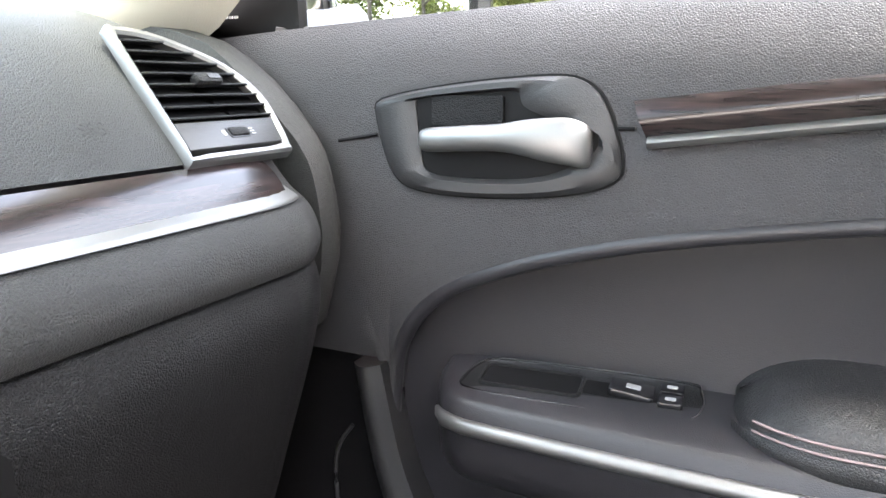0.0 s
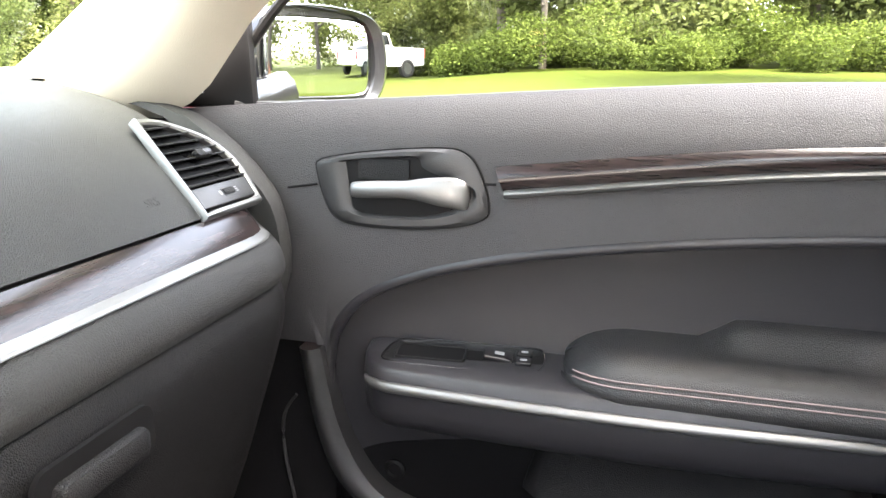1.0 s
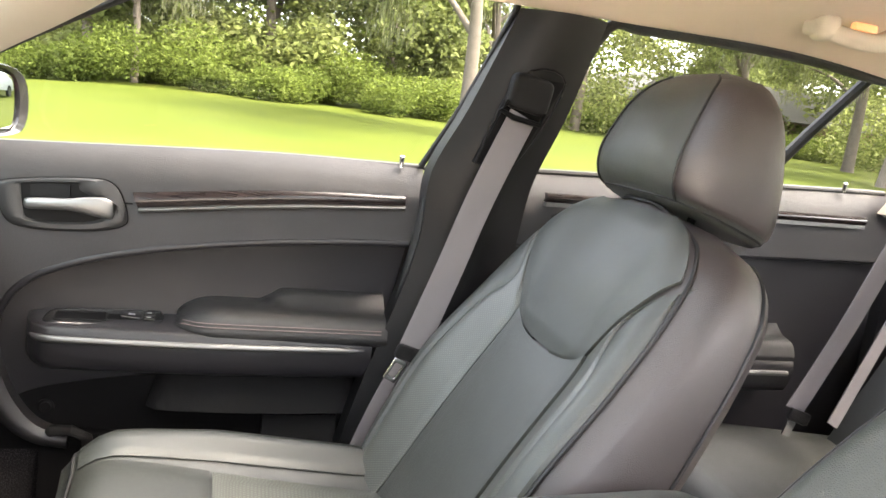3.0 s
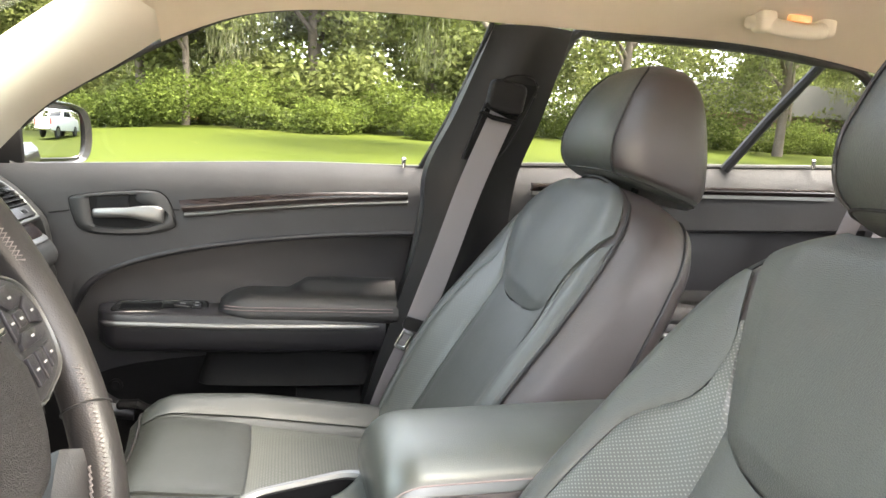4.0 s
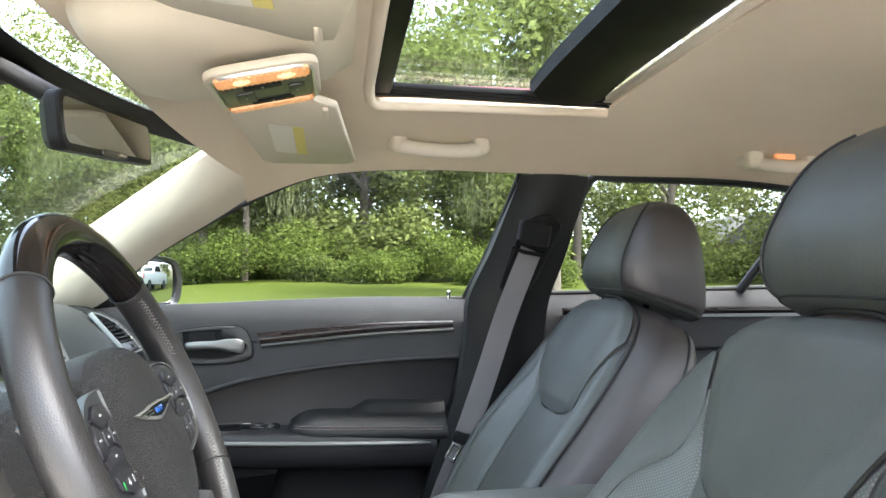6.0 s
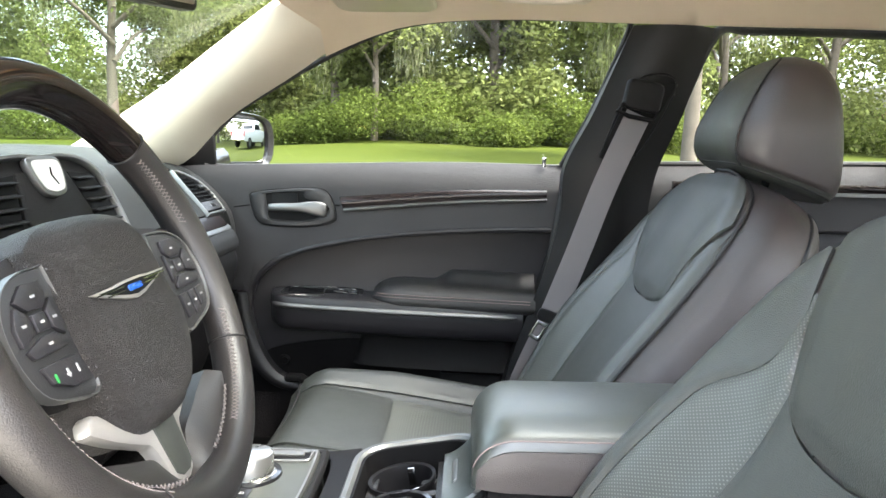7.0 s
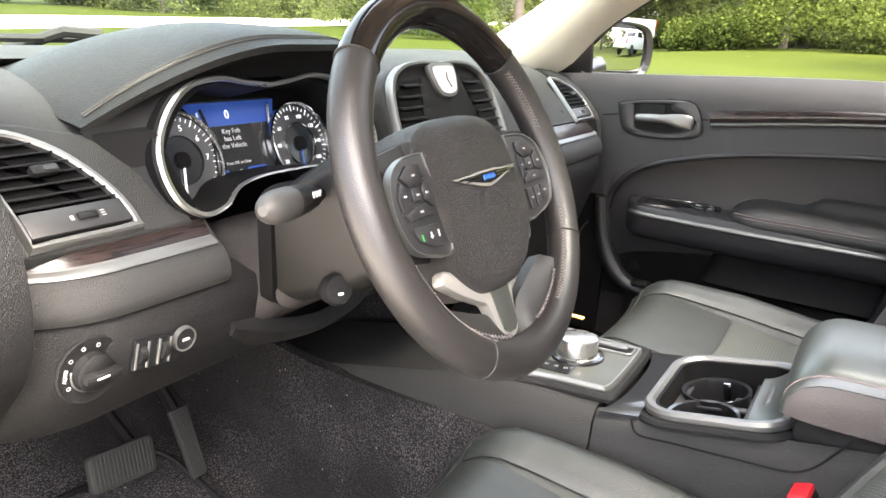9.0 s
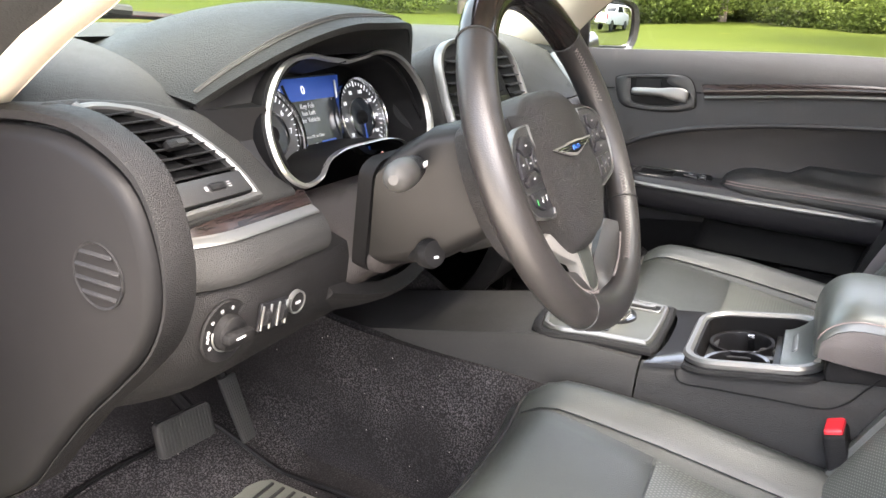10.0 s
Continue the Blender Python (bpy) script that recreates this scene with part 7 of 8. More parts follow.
hp = mt.add("heel_pad", slab(lambda u, v: (-0.47 + 0.19 * u, -0.08 + 0.34 * v - 0.02 * (2 * u - 1) ** 4 * v, 0.3065 + 0.004 * math.sin(math.pi * u) ** 0.3), 12, 12, (0, 0, -0.004)), mat("grey_heel_pad", (0.085, 0.088, 0.075), 0.6, grain=0.4, grain_size=300), "worn grey-green heel pad")
for k in range(14):
    mt.add("pad_rib", rbox((-0.375, -0.06 + 0.022 * k, 0.312), (0.165, 0.006, 0.004), 0.0015), M_RUBBER, parent=hp)
con.add("footwell_lamp", rbox((0.225, -0.128, 0.593), (0.010, 0.032, 0.004), 0.0015), M_AMBER, "lit amber footwell lamp")


# ---------------------------------------------------------------- rear passenger door
rd_ = Kit("rear_door", (0.74, -1.3, 0.32), "closed rear door, black vinyl with wood strip and silver trim", "car door")
RB = BELT
rd_.add("upper_panel", slab(lambda u, v: (UP_X(0.90 + 0.13 * v) - 0.005, -0.875 - 0.95 * u, (0.905 + 0.03 * u) + (RB(-0.875 - 0.95 * u) - 0.905 - 0.03 * u) * v), 30, 12, (0.03, 0, 0)), M_DOOR, "grained black vinyl upper panel")
rd_.add("lower_panel", slab(lambda u, v: (0.775 - 0.012 * math.sin(math.pi * v), -0.875 - 0.95 * u, 0.33 + (0.575 + 0.03 * u) * v), 20, 14, (0.03, 0, 0)), M_SOFT, "smooth black lower panel")
rd_.add("panel_rim", tube([(0.742, -0.875 - 0.05 * k, 0.905 + 0.0016 * k) for k in range(19)], 0.007, 8), M_SOFT)
rd_.add("wood_trim", slab(lambda u, v: (0.726 - 0.005 * math.sin(math.pi * v), -0.93 - 0.76 * u, 0.992 + 0.020 * u + 0.017 * v), 20, 5, (0.014, 0, 0)), M_WOOD, "glossy dark wood strip")
rd_.add("trim_lip", slab(lambda u, v: (0.724, -0.93 - 0.76 * u, 0.9835 + 0.020 * u + 0.008 * v), 20, 3, (0.014, 0, 0)), M_SILVER, "satin silver lip")
rd_.add("armrest", loft([[(p.x, y, p.z) for p in smooth([(a, 0, b) for a, b in arm_section(-0.3)], 3)] for y in [-0.95 - 0.05 * k for k in range(13)]]), M_SOFT, "black armrest ledge")
rd_.add("armrest_pad", loft([[(p.x, y, p.z) for p in smooth([(a, 0, b) for a, b in pad_ring(-0.5)], 3)] for y in [-1.05 - 0.05 * k for k in range(11)]]), M_PAD, "black leather pad")
rd_.add("silver_strip", tube([(0.683, -0.98 - 0.05 * k, 0.680) for k in range(12)], 0.006, 8), M_SILVER)
handle_set(rd_, -1.05, 0.935, 0.9)
rp = rd_.add("window_pane", slab(lambda u, v: (0.79 - 0.40 * max(0, RB(-0.9 - 0.85 * u) - 0.02 + (WIN_TOP(-0.9 - 0.85 * u) + 0.04 - RB(-0.9 - 0.85 * u)) * v - 1.02), -0.9 - 0.85 * u, RB(-0.9 - 0.85 * u) - 0.02 + (WIN_TOP(-0.9 - 0.85 * u) + 0.04 - RB(-0.9 - 0.85 * u)) * v), 16, 6, (0.004, 0, 0)), M_GLASS, "clear side window glass")
rp.visible_shadow = False
rd_.add("divider_bar", tube([(0.775, -1.42, 1.06), (0.735, -1.50, 1.19), (0.69, -1.60, 1.335)], 0.012, 8), M_RUBBER, "black quarter glass divider")
fc = [(0.785, -0.895, 1.05), (0.735, -0.935, 1.18), (0.69, -0.98, 1.32)] + [(0.685, y, WIN_TOP(y)) for y in (-1.05, -1.2, -1.4, -1.55, -1.68)] + [(0.71, -1.76, 1.22), (0.77, -1.80, 1.09)]
rd_.add("window_frame", tube(smooth(fc, 4), 0.011, 8), M_RUBBER, "black rubber window frame")
rd_.add("belt_seal", tube([(0.782, -0.88 - 0.05 * k, RB(-0.88 - 0.05 * k)) for k in range(19)], 0.007, 8), M_RUBBER)
rd_.add("lock_knob", lathe([(0.0, 0), (0.0045, 0), (0.0045, 0.014), (0.0055, 0.016), (0.0055, 0.020), (0.003, 0.022), (0.0, 0.022)], Matrix.Translation((0.768, -1.655, 1.077)), 14), M_CHROME, "chrome lock knob")
tagged(finish("door_jamb", slab(lambda u, v: (0.80, -0.48 - 0.46 * u, 0.30 + 0.70 * v), 4, 6, (0.02, 0, 0)), M_DARK), "black door jamb", "door jamb", kind="structure")
tagged(finish("rear_quarter", slab(lambda u, v: (0.735 - 0.03 * u, -1.80 - 0.40 * u, 0.35 + 0.76 * v), 6, 8, (0.03, 0, 0)), M_SOFT), "black rear side trim", "side trim", kind="structure")
tagged(finish("rear_quarter_left", slab(lambda u, v: (-0.77 + 0.03 * u, -0.87 - 1.33 * u, 0.30 + 0.76 * v), 6, 8, (-0.03, 0, 0)), M_SOFT), "black rear side trim", "side trim", kind="structure")
tagged(finish("door_seal", tube(smooth([(0.712, -0.70, 1.02), (0.715, -0.685, 0.92), (0.715, -0.665, 0.78), (0.715, -0.62, 0.60), (0.715, -0.56, 0.42)], 5), 0.010, 8), M_RUBBER), "black rubber door seal", "door seal", kind="structure")

# ---------------------------------------------------------------- seat belts
def webbing(pts, width, axis, thick=0.0016):
    c = smooth(pts, 6)
    w = Vector(axis) * width / 2

    def P(u, v):
        i = u * (len(c) - 1)
        k = min(int(i), len(c) - 2)
        return c[k].lerp(c[k + 1], i - k) + w * (2 * v - 1)

    return slab(P, len(c), 3, thick)


sb = Kit("seat_belt", (0.63, -0.75, 0.6), "grey front seat belt hanging from a black pillar anchor", "seat belt")
sb.add("webbing", webbing([(0.635, -0.822, 1.145), (0.628, -0.765, 1.00), (0.622, -0.72, 0.86), (0.615, -0.672, 0.72)], 0.052, (0.05, -0.93, -0.36)), M_BELT, "grey woven webbing")
sb.add("lower_webbing", webbing([(0.612, -0.668, 0.715), (0.618, -0.63, 0.62), (0.63, -0.60, 0.52), (0.64, -0.58, 0.42)], 0.046, (0.3, -0.87, -0.36)), M_BELT, "grey woven webbing")
sb.add("anchor_slot", slab(lambda u, v: (0.650, -0.752 - 0.072 * u - 0.060 * v - 0.014 * u * v, 1.055 + 0.155 * v), 6, 6, (0.02, 0, 0)), M_DARK, "dark belt slot")
slot_rim = [(0.649, -0.752, 1.055), (0.649, -0.812, 1.21), (0.649, -0.898, 1.21), (0.649, -0.824, 1.055), (0.649, -0.752, 1.055)]
sb.add("slot_rim", tube(smooth(slot_rim, 5), 0.0022, 6), M_POST)
sb.add("anchor_cover", prism(rr(0.078, 0.062, 0.014, 5), 0.026, facing((0.648, -0.828, 1.182), (0.05, -0.95, -0.15), (0, -0.25, 1)), 0.009, 3), M_PLASTIC, "black height anchor")
sb.add("anchor_ring", tube([(0.625, -0.79, 1.165), (0.622, -0.775, 1.150), (0.622, -0.80, 1.140), (0.622, -0.85, 1.132), (0.625, -0.86, 1.150)], 0.005, 8), M_DARK)
tg = sb.add("tongue", prism(rr(0.064, 0.026, 0.008), 0.010, facing((0.612, -0.672, 0.716), (0.05, -0.93, -0.30), (0, -0.30, 0.95)), 0.003), M_PLASTIC, "black belt tongue")
sb.add("tongue_plate", band(rr(0.026, 0.042, 0.004), rr(0.014, 0.026, 0.003), 0.003, facing((0.608, -0.645, 0.688), (0.05, -0.85, -0.45), (0, -0.45, 0.9)), 0.001), M_CHROME, parent=tg)
rb = Kit("rear_seat_belt", (0.58, -1.5, 0.6), "grey rear seat belt lying across the bench", "seat belt")
rb.add("webbing", webbing([(0.60, -1.66, 1.02), (0.60, -1.57, 0.80), (0.58, -1.47, 0.64)], 0.05, (0.05, -0.9, -0.4)), M_BELT)
rb.add("webbing", webbing([(0.55, -1.70, 1.02), (0.545, -1.63, 0.86), (0.53, -1.52, 0.63)], 0.05, (0.3, -0.85, -0.4)), M_BELT)
rb.add("tongue", prism(rr(0.06, 0.026, 0.006), 0.01, facing((0.575, -1.475, 0.63), (0.1, -0.9, -0.3), (0, -0.3, 0.9)), 0.003), M_PLASTIC)
rb.add("tongue_plate", prism(rr(0.022, 0.034, 0.004), 0.003, facing((0.57, -1.455, 0.605), (0.1, -0.9, -0.3), (0, -0.3, 0.9))), M_CHROME)
bk = Kit("belt_buckle", (-0.150, -0.56, 0.50), "black belt buckle with a red release button", "buckle")
bm2 = facing((-0.166, -0.548, 0.606), (1, -0.1, 0), (-0.05, 0.35, 1))
bk.add("body", prism(rr(0.062, 0.105, 0.007), 0.026, bm2 @ Matrix.Translation((0, -0.036, -0.011)), 0.005), M_PLASTIC)
bk.add("release_button", prism(rr(0.052, 0.018, 0.004), 0.021, bm2 @ Matrix.Translation((0, 0.0135, -0.009)), 0.003), M_REDP, "red release button")
bk.add("stalk", tube([bm2 @ Vector((0, -0.06, 0)), bm2 @ Vector((0, -0.16, 0))], 0.010, 8), M_PLASTIC)
tagm = facing((0.578, -0.892, 0.985), (-0.2, -0.85, 0.4), (0, 0.4, 0.9))
at_ = tagged(finish("airbag_tag", prism(rr(0.030, 0.014, 0.002), 0.0015, tagm), M_PIPE), "small black woven tag on the seat seam", "label")
text("AIRBAG", 0.0065, M_WHITE, at_, tagm @ Matrix.Translation((0, 0, 0.0016)))

# ---------------------------------------------------------------- roof fittings
def grab(y0, y1, lamp):
    k = Kit("grab_handle", (0.62, (y0 + y1) / 2, 1.37), "cream moulded roof grab handle" + (" with a lit reading lamp" if lamp else ""), "grab handle", "grab handles")
    c = 0.530
    k.add("bar", tube(smooth([(0.570, y0 + 0.004, 1.366), (0.545, y0 - 0.006, 1.362), (c, y0 - 0.035, 1.352), (c - 0.004, (y0 + y1) / 2, 1.348), (c, y1 + 0.035, 1.352), (0.545, y1 + 0.006, 1.364), (0.570, y1 - 0.004, 1.368)], 6), 0.0165, 12, hint=(1, 0, 0), flat=0.80), M_PILLAR)
    for y in (y0 - 0.012, y1 + 0.012):
        k.add("mount", rbox((0.546, y, 1.364), (0.046, 0.040, 0.046), 0.014, seg=3), M_PILLAR)
    if lamp:
        k.add("lamp_lens", rbox((0.530, (y0 + y1) / 2, 1.372), (0.014, 0.05, 0.014), 0.004), M_LAMP, "lit amber lens")


grab(-0.490, -0.690, False)
grab(-1.31, -1.47, True)


def visor(s):
    k = Kit("sun_visor", (s * 0.33, -0.28, 1.36), "folded cream sun visor with a warning label", "sun visor", "sun visors")
    pts = [(0.145, -0.335), (0.235, -0.200), (0.26, -0.185), (0.55, -0.215), (0.565, -0.235), (0.515, -0.395), (0.49, -0.408), (0.17, -0.372)]
    z = lambda x, y: 1.336 - 0.105 * (x - 0.35) + 0.05 * (y + 0.28)
    bm = prism(pts, 0.014, Matrix(), 0.005)
    for v in bm.verts:
        v.co.z += z(v.co.x, v.co.y) - 0.006
        v.co.x *= s
    k.add("panel", bm, M_PILLAR, "cream vinyl visor")
    for x0, x1, y0, y1, mt_ in ((0.29, 0.46, -0.292, -0.250, M_PAPER), (0.29, 0.46, -0.312, -0.2925, M_YELLOW)):
        k.add("label", slab(lambda u, v: (s * (x0 + (x1 - x0) * u), y0 + (y1 - y0) * v, z(x0 + (x1 - x0) * u, y0 + (y1 - y0) * v) - 0.0075), 6, 4, (0, 0, 0.001)), mt_)
    k.add("hinge", rbox((s * 0.20, -0.352, z(0.20, -0.35) - 0.004), (0.06, 0.010, 0.012), 0.003), M_PILLAR)


visor(1)
visor(-1)
oc_ = Kit("overhead_console", (0.0, -0.26, 1.33), "cream overhead console with lit dome lamp and switches", "overhead console")
rings = []
for y, w, d in ((-0.050, 0.11, 0.012), (-0.062, 0.145, 0.036), (-0.085, 0.168, 0.058), (-0.13, 0.185, 0.070), (-0.20, 0.190, 0.066), (-0.30, 0.185, 0.056), (-0.36, 0.17, 0.038), (-0.395, 0.14, 0.010)):
    top = ROOF_MID(y) + 0.004
    rings.append([(w * math.copysign(abs(math.cos(a)) ** 0.6, math.cos(a)), y, top - d * max(0.02, math.sin(a)) ** 0.6 if math.sin(a) > 0 else top) for a in (2 * math.pi * j / 28 for j in range(28))])
oc_.add("housing", loft([smooth(r, 1) for r in rings]), M_PILLAR, "cream moulded housing")
om = facing((-0.018, -0.278, 1.326), (1, 0, 0), (0, 1, -0.24))
om = om @ Matrix.Rotation(radians(180), 4, "X")
pan = oc_.add("lamp_panel", prism(rr(0.196, 0.146, 0.03), 0.012, om @ Matrix.Translation((0, 0, -0.008)), 0.004), M_PILLAR, "cream lamp panel")
oc_.add("panel_trim", band(rr(0.182, 0.132, 0.028), rr(0.172, 0.122, 0.024), 0.007, om @ Matrix.Translation((0, 0, 0.001)), 0.002), M_RING, parent=pan)
for x, w in ((-0.066, 0.040), (0.074, 0.020)):
    lens = oc_.add("dome_lens", prism(rr(w, 0.120, 0.008), 0.006, om @ Matrix.Translation((x, 0, 0.003)), 0.002), M_LAMP, "lit ribbed dome lens", parent=pan)
    for k in range(15):
        oc_.add("lens_rib", rbox((0, 0, 0), (w * 0.9, 0.0026, 0.0016), 0.0005, om @ Matrix.Translation((x, -0.053 + 0.0076 * k, 0.0092))), M_LAMP, parent=pan)
for y in (-0.028, 0.030):
    oc_.add("bulb", lathe([(0, 0), (0.012, 0), (0.009, 0.0012), (0, 0.0016)], om @ Matrix.Translation((-0.066, y, 0.0092)), 20), M_BULB, "bright bulb glow in the lens", parent=pan)
oc_.add("switch_plate", prism(rr(0.104, 0.120, 0.008), 0.004, om @ Matrix.Translation((0.008, 0, 0.003)), 0.001), mat("olive_switch_plate", (0.050, 0.055, 0.038), 0.4), parent=pan)
for x, y, w, h in ((0.010, 0.040, 0.050, 0.022), (0.014, -0.030, 0.046, 0.026), (-0.030, -0.004, 0.018, 0.050), (0.044, 0.004, 0.016, 0.060)):
    oc_.add("roof_switch", prism(rr(w, h, 0.004), 0.003, om @ Matrix.Translation((x, y, 0.0065)), 0.001), M_TRIM if w > 0.03 else M_DARK, "dark roof switch", parent=pan)
    oc_.add("switch_mark", prism(rr(0.006, 0.003, 0.001), 0.0004, om @ Matrix.Translation((x, y, 0.0096))), M_MARK, parent=pan)

# rear-view mirror
rm = Kit("rear_view_mirror", (0, -0.06, 1.30), "black framed rear-view mirror on the windscreen", "mirror")
mm = facing((-0.042, -0.087, 1.246), (1, 0.0, 0.105), (0, 0.10, 1))
mo = rr(0.365, 0.066, 0.020, 6)
rm.add("shell", loft([[mm @ Vector((x * f, y * f, z)) for x, y in mo] for f, z in ((0.6, -0.032), (0.85, -0.026), (0.98, -0.012), (1.0, 0.0), (0.99, 0.004))]), M_PLASTIC, "black mirror shell")
rm.add("glass", prism(rr(0.347, 0.050, 0.013, 6), 0.0012, mm @ Matrix.Translation((0, 0, 0.0036))), M_MIRROR, "dim mirror glass")
rm.add("button_bar", prism(rr(0.10, 0.008, 0.003), 0.004, mm @ Matrix.Translation((-0.01, -0.028, 0.003)), 0.001), M_GLOSS)
rm.add("arm", tube([(-0.01, -0.06, 1.26), (0, 0.0, 1.30), (0, 0.07, 1.335)], 0.014, 10), M_PLASTIC)

# ---------------------------------------------------------------- outside mirror
om_ = Kit("door_mirror", (0.95, 0.12, 0.98), "dark painted door mirror with a convex glass", "door mirror")
MW = facing((0.994, 0.119, 1.048), (0.885, -0.465, 0.0), (0.0, 0.0, 1))
mo = [(p.x, p.y) for p in smooth([(-0.112, 0.0, 0), (-0.105, 0.045, 0), (-0.06, 0.066, 0), (0.03, 0.066, 0), (0.085, 0.052, 0), (0.104, 0.010, 0), (0.098, -0.045, 0), (0.06, -0.064, 0), (-0.05, -0.066, 0), (-0.10, -0.05, 0), (-0.112, 0.0, 0)], 5)][:-1]
om_.add("shell", loft([[MW @ Vector((x * f + max(0, f - 0.98) * 0.08, y * (1 + (f - 1) * 0.6), z)) for x, y in mo] for f, z in ((0.38, -0.085), (0.75, -0.075), (1.0, -0.045), (1.12, -0.010), (1.13, 0.006), (1.07, 0.014), (0.98, 0.010), (0.95, 0.002))]), M_GLOSS, "dark glossy mirror shell")
R_ = 1.5


def dome(u, v):
    x, y = (2 * u - 1) * 0.098, (2 * v - 1) * 0.056
    q = math.sqrt(max(0, 1 - abs(2 * v - 1) ** 3.2)) * 0.12 + 0.88
    x *= q
    return MW @ Vector((x, y * (0.9 + 0.1 * math.sqrt(max(0, 1 - (2 * u - 1) ** 4))), 0.009 - (x * x + y * y) / (2 * R_)))


om_.add("glass", slab(dome, 24, 16, -0.002), M_MIRROR, "convex mirror glass", angle=180)
om_.add("arm", tube([(0.80, 0.14, 0.985), (0.86, 0.14, 0.99), (0.91, 0.13, 1.0)], 0.022, 10, flat=1.4), M_GLOSS)

# ---------------------------------------------------------------- wiper and cowl
wp = Kit("wiper", (-0.2, 0.62, 1.0), "black windscreen wiper resting on the glass edge", "wiper")
wp.add("blade", tube([(-0.62, 0.60, 0.995), (-0.35, 0.655, 1.022), (-0.10, 0.70, 1.02), (0.10, 0.72, 1.012)], 0.008, 6), M_RUBBER)
wp.add("arm", tube([(-0.16, 0.64, 1.03), (-0.22, 0.65, 1.034), (-0.28, 0.72, 1.00)], 0.010, 8), M_RUBBER)
tagged(finish("cowl", slab(lambda u, v: (-0.74 + 1.48 * u, 0.46 + 0.26 * (1 - (2 * u - 1) ** 2) + 0.16 * v, 0.975 + 0.01 * v), 20, 4, (0, 0, -0.02)), M_RUBBER), "black plastic windscreen cowl", "cowl", kind="structure")


# ---------------------------------------------------------------- gravel road, pickups, bungalow
def road_P(u, v):
    x = -60 + 160 * u
    y = 18.5 + 0.30 * x + 9.0 * v
    return (x, y, lawn_z(x, y) + 0.02)


def bounce_drive_P(u, v):
    x = -12.5 + 11.2 * u + 0.25 * math.sin(9 * v)
    y = -22 + 40 * v
    return (x, y, lawn_z(x, y) + 0.012)


# Added out of view: pale ground that reflects sunlight through the open driver's side.
tagged(finish("drive", slab(bounce_drive_P, 16, 40, (0, 0, -0.05)), M_ROAD), "unseen pale gravel sheet added beside the car to bounce light inside", "drive", kind="structure")
tagged(finish("road", slab(road_P, 60, 6, (0, 0, -0.05)), M_ROAD), "pale limestone gravel road beyond the lawn", "road", kind="structure")
M_TRUCK = mat("white_truck_paint", (0.78, 0.78, 0.77), 0.25, coat=0.8, vary=0.02, rough_vary=0.04)
M_TAIL = mat("red_tail_lens", (0.45, 0.02, 0.02), 0.2, vary=0.05)
M_WINDOW = mat("dark_tinted_window", (0.02, 0.022, 0.024), 0.1, vary=0.1)


def pickup(name_pose, label):
    k = Kit("pickup_truck", (0, 0, 0), label, "pickup truck", "pickups")
    side = [(-2.85, 0.55), (-2.85, 1.32), (-0.95, 1.32), (-0.85, 1.36), (-0.62, 1.90), (0.55, 1.92), (1.05, 1.42), (2.65, 1.32), (2.85, 1.1), (2.85, 0.5), (2.2, 0.45), (-2.2, 0.5)]
    k.add("body", prism(side, 1.92, Matrix(((0, 0, 1, -0.96), (1, 0, 0, 0), (0, 1, 0, 0), (0, 0, 0, 1))), 0.05, 2), M_TRUCK, "white painted body")
    k.add("bed", rbox((0, -1.95, 1.30), (1.65, 1.7, 0.08), 0.02), M_WINDOW, "dark open bed")
    for s in (1, -1):
        k.add("side_glass", prism([(-0.70, 1.40), (-0.52, 1.82), (0.48, 1.84), (0.88, 1.42)], 0.02, Matrix(((0, 0, 1, s * 0.96 - 0.01), (1, 0, 0, 0), (0, 1, 0, 0), (0, 0, 0, 1))), 0.004), M_WINDOW)
        k.add("tail_lamp", rbox((s * 0.90, -2.85, 1.08), (0.14, 0.06, 0.42), 0.02), M_TAIL, "red tail lamp")
        for y in (-1.75, 1.80):
            w = k.add("wheel", lathe([(0, -0.13), (0.30, -0.13), (0.40, -0.11), (0.41, 0.0), (0.40, 0.11), (0.30, 0.13), (0.26, 0.08), (0, 0.08)], facing((s * 0.88, y, 0.41), (0, s, 0), (0, 0, 1)), 28), M_RUBBER, "black tyre")
            k.add("rim", lathe([(0, 0.06), (0.24, 0.09), (0.25, 0.12), (0, 0.10)], facing((s * 0.88, y, 0.41), (0, s, 0), (0, 0, 1)), 20), M_SILVER, parent=w)
    k.add("rear_glass", rbox((0, -0.76, 1.60), (1.45, 0.02, 0.34), 0.004, Matrix.Rotation(radians(-22), 4, "X")), M_WINDOW)
    k.add("tailgate", rbox((0, -2.87, 1.02), (1.5, 0.05, 0.5), 0.02), M_TRUCK)
    k.add("bumper", rbox((0, -2.92, 0.62), (1.86, 0.16, 0.2), 0.04), M_CHROME)
    k.root.matrix_world = name_pose
    return k


pickup(pose(31.5, 11.6, lawn_z(31.5, 11.6), 0, 0, 62), "white pickup truck parked at the edge of the wood")
pickup(pose(8.6, -19.5, 0.28, 0, 0, -125), "white pickup truck with red tail lamps parked on the lawn")
hs_ = Kit("bungalow", (52, -38, 1.5), "low brown bungalow far behind the trees", "house")
hs_.add("wall", rbox((52, -38, 2.9), (9, 22, 2.8), 0.02), mat("brown_brick_wall", (0.16, 0.11, 0.08), 0.9))
hs_.add("roof", prism([(-12, 0), (12, 0), (9, 2.2), (-9, 2.2)], 11, Matrix(((0, 0, 1, 46.5), (1, 0, 0, -38), (0, 1, 0, 4.3), (0, 0, 0, 1)))), mat("grey_shingle_roof", (0.12, 0.12, 0.12), 0.9))
